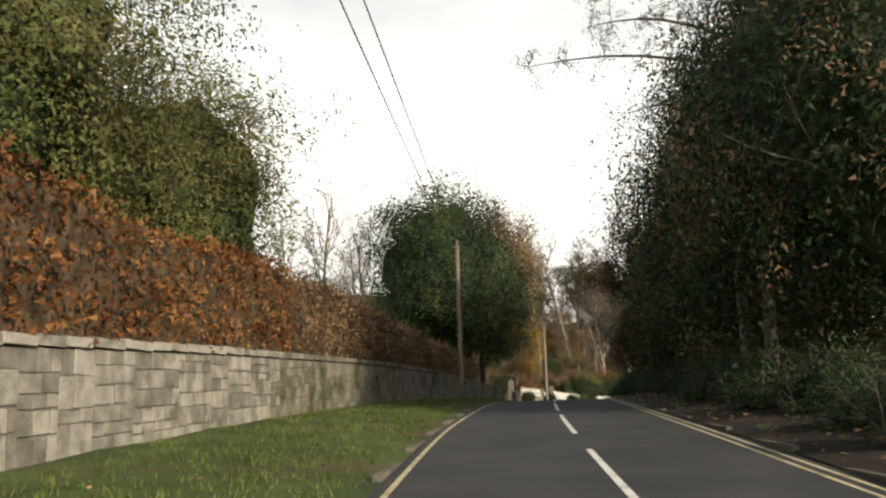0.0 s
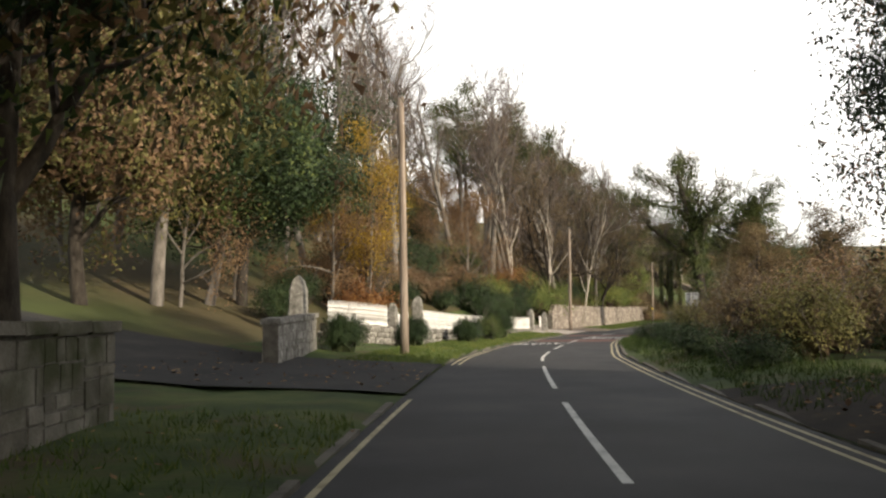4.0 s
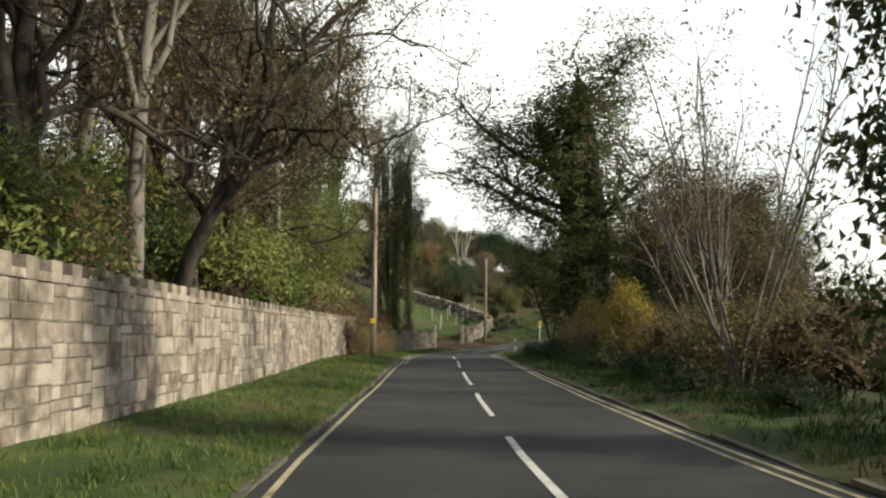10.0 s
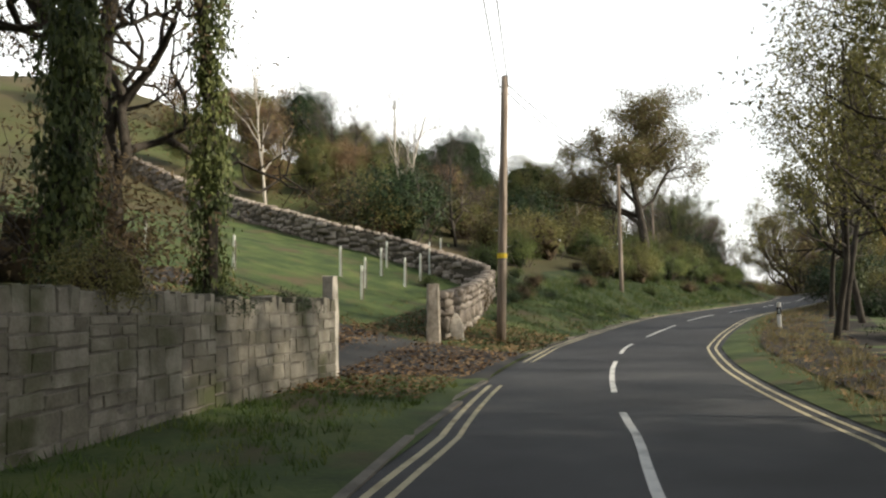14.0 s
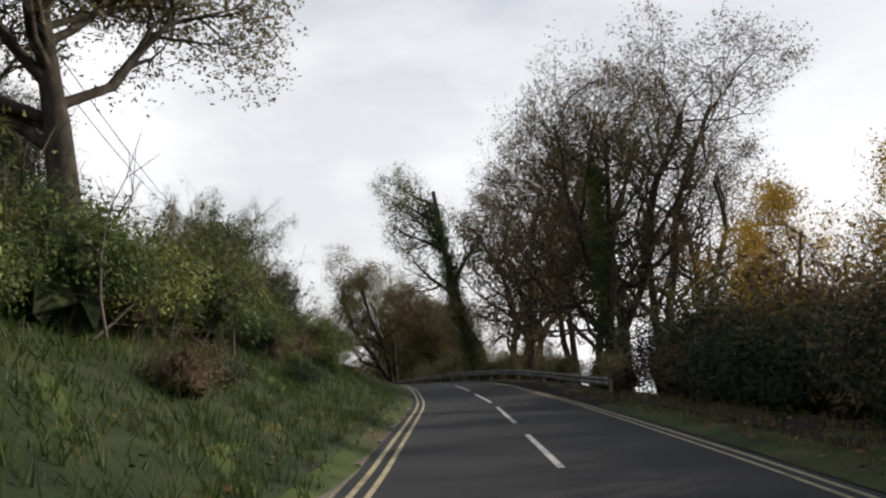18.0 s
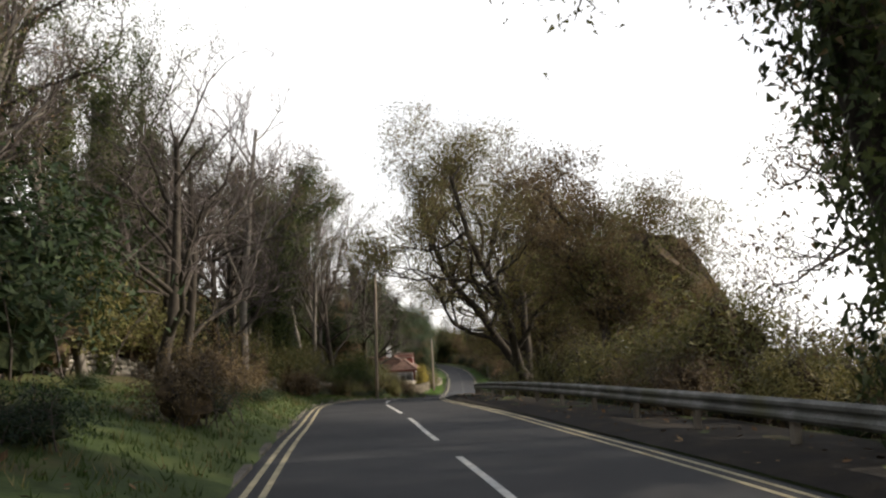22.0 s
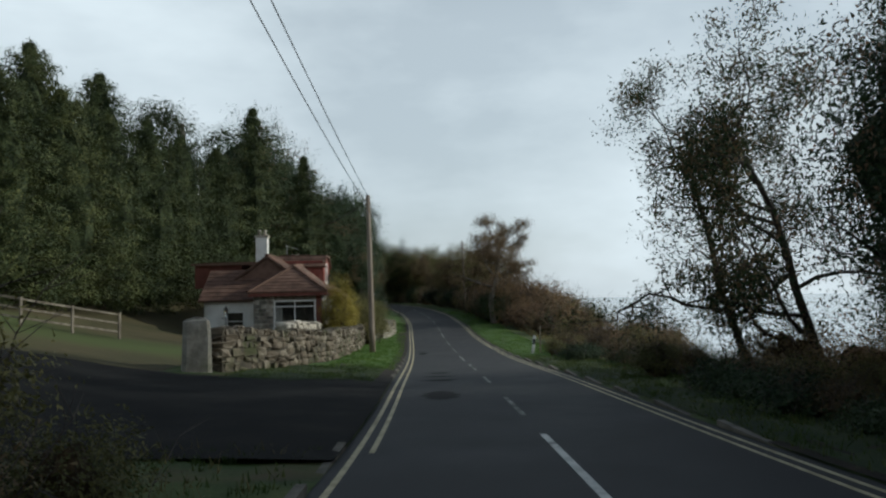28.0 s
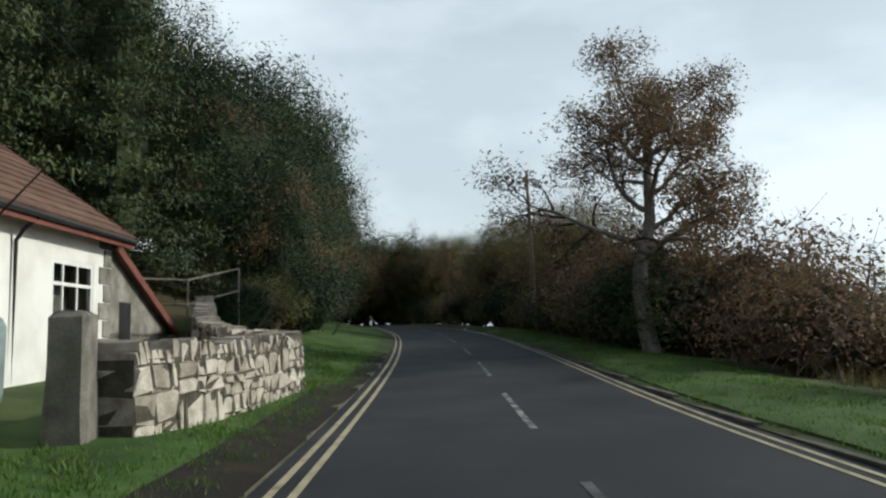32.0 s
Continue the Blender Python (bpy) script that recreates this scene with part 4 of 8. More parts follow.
stone_wall("boundary_wall", [(239.9, -5.1), (244, -5.5), (248, -6.3), (251.8, -7.3)], lambda r: 1.45 - 0.02 * r, 0.6, M["stone_warm"], "rough dry stone wall of large boulders by the field entrance", 4, 0.62, 17, cope="upright", jitter=0.25)
stone_wall("field_wall", [(252.3, -7.5), (254.0, -13), (254.4, -18.5), (256.6, -27), (258, -36), (260, -50)], 1.3, 0.6, M["stone_warm"], "dry stone wall crossing the hillside above the field", 4, 0.6, 18, cope="upright", jitter=0.25, near=(0, 26))
stone_wall("tumbled_wall", [(356, -12.5), (364, -10.0), (371, -8.4), (376, -7.5)], lambda r: 0.85 + 0.1 * math.sin(r), 0.6, M["stone_grey"], "low tumbled dry stone wall in the roadside grass", 3, 0.5, 19, cope="", jitter=0.28)
stone_wall("tumbled_wall", [(377.5, -7.3), (383, -6.8), (390, -6.2)], 0.85, 0.6, M["stone_grey"], "short stretch of mossy dry stone wall under shrubs", 3, 0.5, 20, cope="", jitter=0.28)
stone_wall("garden_wall", [(441.0, -7.7), (444, -6.3), (450, -5.05), (458, -4.75), (468, -4.9), (474.6, -4.9)], lambda r: 1.4 - 0.008 * min(r, 18) + 0.05 * math.sin(r * 1.3), 0.6, M["stone_brown"], "thick dry stone wall of dark rounded boulders before the cottage", 5, 0.5, 21, cope="upright", jitter=0.36, near=(3, 40))
stone_wall("garden_wall", [(474.9, -4.9), (477.0, -4.5)], 1.15, 0.55, M["stone_pale"], "pale dry stone wall before the cottage door", 5, 0.36, 22, cope="upright", jitter=0.5, flat=True)
stone_wall("garden_wall", [(479.3, -4.0), (482, -3.4), (486, -3.1), (487.4, -3.5), (488.4, -4.7), (491, -6.2), (496, -7.6)], 1.1, 0.6, M["stone_pale"], "pale stone wall curving round the cottage garden", 5, 0.36, 23, cope="upright", jitter=0.5, flat=True)
stone_wall("rockery", [(456.5, -8.2), (460, -7.6), (463, -7.3)], 1.55, 0.8, M["stone_pale"], "pile of pale stones raised before the cottage window", 5, 0.5, 24, cope="", jitter=0.3)


def standing_stone(name, s, d, w, t, h, mat, label, point=0.0, turn=0.0, seed=3, group=""):
    rng = np.random.default_rng(seed)
    b = Builder()
    rings = []
    for z, k in ((-0.3, 1.05), (h * 0.25, 1.0), (h * 0.6, 0.95), (h * (1 - point), 0.92), (h * (1 - point * 0.35), 0.6 if point else 0.88), (h, 0.14 if point else 0.8)):
        for sx, sy in ((-1, -0.75), (-0.75, -1), (0.75, -1), (1, -0.75), (1, 0.75), (0.75, 1), (-0.75, 1), (-1, 0.75)):
            rings.append((sx * w / 2 * k + rng.normal() * 0.012, sy * t / 2 * (k if not point else max(k, 0.6)) + rng.normal() * 0.012, z + rng.normal() * 0.012))
    f = []
    for i in range(5):
        for j in range(8):
            q = (j + 1) % 8
            f.append((i * 8 + j, i * 8 + q, (i + 1) * 8 + q, (i + 1) * 8 + j))
    f += [tuple(range(8))[::-1], tuple(range(40, 48))]
    b.add(rings, f)
    ob = part(name, b, mat, None, label, category="stone pillar", group=group)
    ob.matrix_basis = place(s, d, 0, turn)
    return ob


standing_stone("gate_pillar", 99.8, -8.9, 0.7, 0.65, 2.6, M["lichen"], "pale lichened stone pillar with a rounded head", 0.22, 0, 1, "stone gate pillars")
standing_stone("gate_pillar", 106.7, -5.35, 0.5, 0.5, 2.35, M["lichen"], "square lichened stone gate pillar beside the railings", 0.12, 0, 2, "stone gate pillars")
standing_stone("gate_pillar", 103.9, -5.9, 0.45, 0.45, 1.9, M["lichen"], "stone gate pillar half hidden by a shrub", 0.15, 0, 9, "stone gate pillars")
standing_stone("gate_pillar", 138.5, -5.45, 0.58, 0.48, 1.95, M["lichen"], "rough stone pillar with a pointed head at the drive", 0.25, 0, 3, "stone gate pillars")
standing_stone("gate_pillar", 140.6, -4.75, 0.55, 0.46, 1.75, M["lichen"], "rough stone pillar with a pointed head at the drive", 0.25, 10, 4, "stone gate pillars")
standing_stone("gate_post", 231.7, -5.0, 0.3, 0.28, 2.2, M["stone_pale"], "tall squared stone gate post at the field", 0, 0, 5, "field gate posts")
standing_stone("gate_post", 238.9, -4.9, 0.42, 0.36, 1.85, M["stone_pale"], "broad squared stone gate post at the field", 0, 20, 6, "field gate posts")
standing_stone("boulder", 240.6, -4.75, 0.55, 0.5, 0.85, M["stone_pale"], "pale boulder leaning on the field gate post", 0.5, 30, 7)
standing_stone("gate_pillar", 440.4, -8.2, 0.9, 0.7, 1.8, M["stone_grey"], "massive stone pillar ending the cottage wall", 0.08, 20, 8, "stone gate pillars")
standing_stone("gate_pillar", 479.0, -4.35, 0.5, 0.5, 1.6, M["stone_grey"], "dark stone pillar at the cottage gateway", 0.05, 5, 10, "stone gate pillars")
standing_stone("gate_pillar", 477.3, -4.75, 0.42, 0.42, 1.75, M["stone_grey"], "grey stone pillar at the cottage gateway", 0.05, 5, 12, "stone gate pillars")


# ---------------------------------------------------------------- white railings
def picket_mesh():
    """A cast railing bar: spear head, collar, bulb and foot, one profile turned into a flat bar."""
    b = Builder()
    prof = [(0.0, 0.030), (0.12, 0.030), (0.15, 0.052), (0.22, 0.058), (0.27, 0.026), (0.5, 0.024), (0.56, 0.05), (0.63, 0.055), (0.68, 0.026), (0.80, 0.026), (0.84, 0.042), (0.88, 0.03), (1.02, 0.004)]
    v = []
    for z, w in prof:
        v += [(0.012, -w, z), (0.012, w, z), (-0.012, w, z), (-0.012, -w, z)]
    f = []
    for i in range(len(prof) - 1):
        for j in range(4):
            q = (j + 1) % 4
            f.append((i * 4 + j, i * 4 + q, (i + 1) * 4 + q, (i + 1) * 4 + j))
    f += [(3, 2, 1, 0)]
    b.add(v, f)
    return b.mesh("picket", M["white"])


PICKET = picket_mesh()


def railings(points, base, label, spacing=0.145):
    xy, run = path_frame(points)
    low = base if callable(base) else (lambda r: base)
    hold = thing("white_railings", Matrix.Identity(4), label, "railings", "white cast railings")
    for z, t in ((0.08, 0.03), (0.4, 0.022), (0.72, 0.03)):
        b = Builder()
        b.tube([tuple(p + np.array([0, 0, low(r) + z])) for p, r in zip(xy[::2], run[::2])] + [tuple(xy[-1] + np.array([0, 0, low(run[-1]) + z]))], [t] * (len(xy[::2]) + 1), 4)
        part("rail", b, M["white"], hold)
    for r in np.arange(0.1, run[-1] - 0.05, spacing):
        p = [float(np.interp(r, run, xy[:, k])) for k in range(3)]
        q = [float(np.interp(min(r + 0.2, run[-1]), run, xy[:, k]) - np.interp(max(r - 0.2, 0), run, xy[:, k])) for k in range(2)]
        part("picket", PICKET, None, hold, m=Matrix.LocRotScale((p[0], p[1], p[2] + low(r) - 0.04), Euler((0, 0, math.atan2(q[1], q[0]) - math.pi / 2)), None))
    return hold


railings([(99.9, -7.7), (103.4, -6.0)], 0.8, "white painted spear-topped railings on a low wall")
railings([(107.0, -5.4), (118, -5.5), (128, -5.5), (137.4, -5.3)], lambda r: 0.76 - 0.016 * r, "long run of white spear-topped railings on a mossy wall", 0.15)
railings([(141.3, -5.4), (144.6, -5.5)], 0.35, "short white picket panel beside the drive pillar")


def white_gate(s, d, width, turn):
    g = thing("garden_gate", place(s, d, 0.1, turn), "white boarded garden gate between stone pillars", "gate")
    for name, lo, hi in (("stile", (-0.04, 0, 0), (0.04, 0.09, 1.35)), ("stile", (-0.04, width - 0.09, 0), (0.04, width, 1.35)), ("rail", (-0.035, 0.09, 0.08), (0.035, width - 0.09, 0.2)),
                         ("rail", (-0.035, 0.09, 0.72), (0.035, width - 0.09, 0.82)), ("rail", (-0.035, 0.09, 1.22), (0.035, width - 0.09, 1.32))):
        b = Builder()
        b.box(lo, hi)
        part(name, b, M["white"], g)
    for k in range(int((width - 0.2) / 0.13)):
        b = Builder()
        y = 0.12 + k * 0.13
        b.box((-0.012, y, 0.2), (0.012, y + 0.09, 0.72))
        part("board", b, M["white"], g)
        b = Builder()
        b.box((-0.012, y + 0.03, 0.82), (0.012, y + 0.06, 1.22))
        part("bar", b, M["white"], g)


white_gate(104.2, -5.75, 2.2, 0)


def plank_gate(s, d, turn):
    g = thing("wooden_gate", place(s, d, 0.08, turn), "narrow grey wooden gate standing open beside the pillar", "gate")
    for k in range(3):
        b = Builder()
        b.box((-0.02, k * 0.2, 0), (0.02, k * 0.2 + 0.18, 1.45 + 0.05 * k))
        part("plank", b, M["timber"], g)
    b = Builder()
    b.box((0.02, 0, 0.3), (0.05, 0.58, 0.4))
    b.box((0.02, 0, 1.1), (0.05, 0.58, 1.2))
    part("ledge", b, M["timber"], g)


plank_gate(140.3, -5.9, 60)


# ---------------------------------------------------------------- poles, cables, signs, posts
POLES = []


def utility_pole(s, d, tall, radius, lean=0.0, extra=""):
    m = place(s, d, -0.02)
    p = thing("utility_pole", m, "weathered wooden utility pole on the verge" + extra, "utility pole", "wooden utility poles")
    b = Builder()
    zs = np.linspace(-0.1, tall, 7)
    b.tube([(lean * z, 0, z) for z in zs], np.linspace(radius, radius * 0.68, 7), 12)
    part("shaft", b, M["pole"], p, smooth=True)
    b = Builder()
    b.tube([(lean * tall, 0, tall), (lean * tall, 0, tall + 0.05)], [radius * 0.8, radius * 0.3], 10)
    part("cap", b, M["metal"], p, "grey metal pole cap")
    for z in (tall - 0.35, tall - 0.6):
        for sx in (-1, 1):
            b = Builder()
            b.tube([(lean * z + sx * radius * 0.6, 0, z), (lean * z + sx * (radius * 0.6 + 0.12), 0, z), (lean * z + sx * (radius * 0.6 + 0.12), 0, z + 0.1)], [0.012, 0.012, 0.03], 6)
            part("insulator", b, M["white"] if z > tall - 0.5 else M["metal"], p, "small insulator bracket")
    for z in np.arange(3.2, tall - 0.8, 0.55):
        b = Builder()
        sx = 1 if int(z / 0.55) % 2 else -1
        b.tube([(lean * z + sx * radius * 0.6, 0, z), (lean * z + sx * (radius + 0.13), 0, z + 0.02)], [0.01, 0.01], 5)
        part("step", b, M["metal"], p)
    POLES.append((m @ Vector((lean * (tall - 0.3), 0, tall - 0.3)), m))
    return p


utility_pole(-38, -2.6, 9.6, 0.15)
utility_pole(46.9, -4.0, 9.4, 0.15, extra=" beside the hedge")
utility_pole(97.0, -3.9, 9.6, 0.165, extra=" before the railings")
utility_pole(143.6, -3.0, 9.6, 0.16, 0.012, " before the sandstone wall")
_c = utility_pole(201.1, -3.1, 9.4, 0.165, 0.02, ", carrying a small yellow plate")
_d = utility_pole(241.7, -3.5, 9.0, 0.17, 0.035, ", bound with yellow tape")
utility_pole(266.5, -5.0, 8.2, 0.14)
utility_pole(323, -15.5, 8.5, 0.14)
utility_pole(389.1, -2.75, 10.4, 0.14, 0.012, " in the bushes")
utility_pole(457.4, -3.5, 8.6, 0.165, -0.012, " against the cottage wall")
utility_pole(505, -13.5, 8.0, 0.14, extra=" among the conifers")
utility_pole(514, 6.3, 9.2, 0.13, -0.03, " beside the trees")
POLES.pop()
for z, holder, lbl in ((2.05, _c, "yellow"), ):
    b = Builder()
    b.box((-0.11, -0.2, z - 0.14), (0.15, -0.165, z + 0.14))
    part("plate", b, M["yellow"], holder, "small yellow plate")
b = Builder()
b.tube([(0.035 * 2.9, 0, 2.82), (0.035 * 2.9, 0, 2.98)], [0.175, 0.175], 12)
part("tape", b, M["yellow"], _d, "faded yellow tape round the shaft")
for (a, ma), (c, mc) in zip(POLES, POLES[1:]):
    if (c - a).length > 140:
        continue
    for side in (-0.18, 0.12):
        b = Builder()
        va = ma.to_3x3() @ Vector((side, 0, 0))
        vc = mc.to_3x3() @ Vector((side, 0, 0))
        pts = []
        for k in np.linspace(0, 1, 14):
            q = (a + va) * (1 - k) + (c + vc) * k
            q.z -= 4 * k * (1 - k) * (0.9 if side < 0 else 0.6) * (c - a).length / 60
            pts.append(tuple(q))
        b.tube(pts, [0.016] * 14, 5, cap=False)
        part("overhead_cable", b, M["cable"], None, "thin black cable slung between wooden poles", category="cable", group="overhead cables")


def board_sign(s, d, w, h, low, turn, label, face, rails=3, pole_r=0.045, pole_side=0.0):
    g = thing("road_sign", place(s, d, 0, turn), label, "road sign")
    b = Builder()
    b.tube([(pole_side, 0, -0.2), (pole_side, 0, low + h + 0.05)], [pole_r] * 2, 10)
    part("post", b, M["metal"], g, smooth=True)
    b = Builder()
    b.box((-w / 2, 0.05, low), (w / 2, 0.075, low + h))
    part("board", b, face, g)
    for k in range(rails):
        z = low + h * (0.12 + 0.76 * k / max(1, rails - 1))
        b = Builder()
        b.box((-w / 2 + 0.03, 0.018, z - 0.025), (w / 2 - 0.03, 0.049, z + 0.025))
        part("rail", b, M["black"], g, "dark fixing rail")
    return g


board_sign(158.5, 6.7, 1.35, 1.75, 2.05, -4, "large grey sign board seen from behind on a steel post", M["sign_grey"], 3, 0.05, -0.1)
board_sign(275.0, 6.4, 0.9, 0.8, 1.75, 12, "small pale sign board on a steel post among the trees", M["sign_grey"], 2)
g = board_sign(204.8, 6.4, 0.3, 0.36, 1.7, -6, "small yellow plate on a slim post in the hedge", M["yellow"], 0, 0.035)
for z in (1.79, 1.9, 2.0):
    b = Builder()
    b.box((-0.1, 0.046, z - 0.016), (0.1, 0.0495, z + 0.016))
    part("bar", b, M["black"], g, "dark bar of writing")


def marker_post(s, d, label, h=1.05, lean=0.0, turn=0.0):
    g = thing("marker_post", place(s, d, -0.02, turn), label, "marker post", "black and white marker posts")
    tilt = lean
    for name, z0, z1, mat, lb in (("shaft", -0.05, h * 0.55, M["white"], "white shaft"), ("band", h * 0.55, h * 0.82, M["black"], "black band"), ("head", h * 0.82, h, M["white"], "white head")):
        b = Builder()
        w = 0.075 if name != "band" else 0.08
        v = []
        for z in (z0, z1):
            for sx, sy in ((-1, -0.6), (-0.6, -1), (0.6, -1), (1, -0.6), (1, 0.6), (0.6, 1), (-0.6, 1), (-1, 0.6)):
                v.append((sx * w + tilt * z, sy * w * 0.7, z))
        f = [(j, (j + 1) % 8, 8 + (j + 1) % 8, 8 + j) for j in range(8)] + [tuple(range(8))[::-1], tuple(range(8, 16))]
        b.add(v, f)
        part(name, b, mat, g, lb)
    b = Builder()
    b.box((-0.03, -0.062, h * 0.6), (0.03, -0.057, h * 0.76))
    part("reflector", b, M["sign_grey"], g, "pale reflector plate")


marker_post(217.4, 5.1, "black and white plastic marker post at the bend")
marker_post(250.5, 5.4, "black and white plastic marker post in the leaf litter")
marker_post(458.2, 5.3, "leaning black and white plastic marker post on the verge", lean=0.12)
for s, d, h in ((459.3, 5.9, 1.55), (452.0, 9.0, 1.2)):
    b = Builder()
    b.tube([(0, 0, -0.2), (0.01, 0, h)], [0.045, 0.04], 8)
    part("fence_stake", b, M["timber"], None, "thin grey wooden stake in the grass", category="stake", m=place(s, d))


def crash_barrier(s0, s1, d):
    g = thing("crash_barrier", Matrix.Identity(4), "long weathered steel crash barrier along the drop", "crash barrier")
    prof = [(0.0, 0.40), (-0.05, 0.45), (-0.05, 0.50), (0.0, 0.545), (0.0, 0.575), (-0.05, 0.62), (-0.05, 0.67), (0.0, 0.72), (0.02, 0.72), (0.02, 0.40)]
    for a in np.arange(s0, s1, 3.2):
        b = Builder()
        v = []
        for s in (a, min(a + 3.19, s1)):
            drop = 0.0
            for x, z in prof:
                v.append(tuple(at(s, d + x, 0, False) + Vector((0, 0, z + drop))))
        k = len(prof)
        b.add(v, [(j, (j + 1) % k, k + (j + 1) % k, k + j) for j in range(k)] + [tuple(range(k))[::-1], tuple(range(k, 2 * k))])
        part("beam", b, M["rail"], g)
        b = Builder()
        b.box((-0.04, -0.06, -0.9), (0.06, 0.06, 0.66), Matrix.LocRotScale(at(a, d + 0.09, 0, False), Euler((0, 0, radians(heading(a)))), None))
        part("post", b, M["timber"], g, "grey wooden post")


crash_barrier(297, 418, 5.6)

for s, d in ((243.5, -9.5), (245.5, -10.4), (246.3, -12.0), (248.2, -9.9), (249.0, -11.5), (250.6, -10.3), (251.5, -12.6), (253.0, -11.0), (255.5, -12.3), (241.2, -13.5), (258.5, -13.2), (239.0, -15.5)):
    b = Builder()
    b.tube([(0, 0, -0.1), (0.02, 0.01, 1.35)], [0.05, 0.05], 8)
    g = thing("tree_guard", place(s, d), "pale plastic tube guarding a young tree in the field", "tree guard", "pale tree guards")
    part("tube", b, M["guard"], g)
    b = Builder()
    b.tube([(0.09, 0, -0.1), (0.09, 0, 1.15)], [0.02, 0.02], 5)
    part("stake", b, M["timber"], g)

# ---------------------------------------------------------------- the cottage
def wall_slab(name, a, b_, z0, z1, thick, mat, parent, holes=(), label=""):
    """A wall from plan point a to b_ (local), with openings (from, to, low, high) through it."""
    a, b_ = Vector((*a, 0)), Vector((*b_, 0))
    run = (b_ - a).length
    u = (b_ - a).normalized()
    n = Vector((-u.y, u.x, 0)) * thick
    bd = Builder()
    xs = sorted({0.0, run, *(h[0] for h in holes), *(h[1] for h in holes)})
    zs = sorted({z0, z1, *(h[2] for h in holes), *(h[3] for h in holes)})
    for x0, x1 in zip(xs, xs[1:]):
        for q0, q1 in zip(zs, zs[1:]):
            if any(h[0] <= x0 and x1 <= h[1] and h[2] <= q0 and q1 <= h[3] for h in holes):
                continue
            p, q = a + u * x0, a + u * x1
            v = [tuple(w + Vector((0, 0, z))) for z in (q0, q1) for w in (p, q, q + n, p + n)]
            bd.add(v, [(0, 3, 2, 1), (4, 5, 6, 7), (0, 1, 5, 4), (1, 2, 6, 5), (2, 3, 7, 6), (3, 0, 4, 7)])
    return part(name, bd, mat, parent, label)


def window(parent, a, u, w, low, high, out, bars=(), label="white window"):
    """Frame, sill and panes; a: local corner, u: along, out: outward."""
    a, u, out = Vector((*a, 0)), Vector((*u, 0)).normalized(), Vector((*out, 0)).normalized()
    def bar(bd, x0, x1, z0, z1, deep=0.05, sink=0.06):
        p, q = a + u * x0 - out * sink, a + u * x1 - out * sink
        v = [tuple(k + Vector((0, 0, z))) for z in (z0, z1) for k in (p, q, q + out * deep, p + out * deep)]
        bd.add(v, [(0, 3, 2, 1), (4, 5, 6, 7), (0, 1, 5, 4), (1, 2, 6, 5), (2, 3, 7, 6), (3, 0, 4, 7)])
    t = 0.1
    ring = []
    for x0, x1, z0, z1 in ((0, w, low, high), (t, w - t, low + t, high - t)):
        for o in (-0.06, -0.01):
            ring += [tuple(a + u * x + out * o + Vector((0, 0, z))) for x, z in ((x0, z0), (x1, z0), (x1, z1), (x0, z1))]
    fr = Builder()
    fr.add(ring, [f for k in range(4) for f in ((4 + k, 4 + (k + 1) % 4, 12 + (k + 1) % 4, 12 + k), ((k + 1) % 4, k, 8 + k, 8 + (k + 1) % 4),
                                                (k, (k + 1) % 4, 4 + (k + 1) % 4, 4 + k), (8 + (k + 1) % 4, 8 + k, 12 + k, 12 + (k + 1) % 4))])
    win = part("window", fr, M["white"], parent, label)
    for kind, pos in bars:
        gb = Builder()
        if kind == "v":
            bar(gb, pos - 0.03, pos + 0.03, low + t, high - t)
        else:
            bar(gb, t, w - t, pos - 0.035, pos + 0.035, 0.047, 0.058)
        part("glazing_bar", gb, M["white"], win)
    sl = Builder()
    p, q = a - u * 0.06 - out * 0.05, a + u * (w + 0.06) - out * 0.05
    v = [tuple(k + Vector((0, 0, z))) for z in (low - 0.09, low - 0.005) for k in (p, q, q + out * 0.17, p + out * 0.17)]
    sl.add(v, [(0, 3, 2, 1), (4, 5, 6, 7), (0, 1, 5, 4), (1, 2, 6, 5), (2, 3, 7, 6), (3, 0, 4, 7)])
    part("sill", sl, M["white"], win)
    gl = Builder()
    p, q = a - out * 0.035, a + u * w - out * 0.035
    gl.add([tuple(p + Vector((0, 0, low + 0.02))), tuple(q + Vector((0, 0, low + 0.02))), tuple(q + Vector((0, 0, high - 0.02))), tuple(p + Vector((0, 0, high - 0.02)))], [(0, 1, 2, 3)])
    pane = part("pane", gl, M["glass"], win)
    pane.visible_shadow = False
    return win


def roof_plane(parent, p0, p1, q1, q0, label="brown tiled roof slope", rows=9, lap=0.03, mat=None):
    """Tile courses between the eaves p0-p1 and the top edge q0-q1 (local points)."""
    p0, p1, q0, q1 = (Vector(v) for v in (p0, p1, q0, q1))
    up = (p1 - p0).cross(q0 - p0).normalized()
    if up.z < 0:
        up = -up
    base = Builder()
    base.add([tuple(v - up * 0.02) for v in (p0, p1, q1, q0)] + [tuple(v - up * 0.1) for v in (p0, p1, q1, q0)], [(0, 1, 2, 3), (7, 6, 5, 4), (0, 4, 5, 1), (1, 5, 6, 2), (2, 6, 7, 3), (3, 7, 4, 0)])
    slope = part("roof_slope", base, mat or M["roof"], parent, label)
    for r in range(rows):
        a, c = r / rows, (r + 1.12) / rows
        c = min(c, 1.0)
        b0, b1 = p0.lerp(q0, a), p1.lerp(q1, a)
        t0, t1 = p0.lerp(q0, c), p1.lerp(q1, c)
        bd = Builder()
        lo, hi = lap * 1.5, lap * 0.35
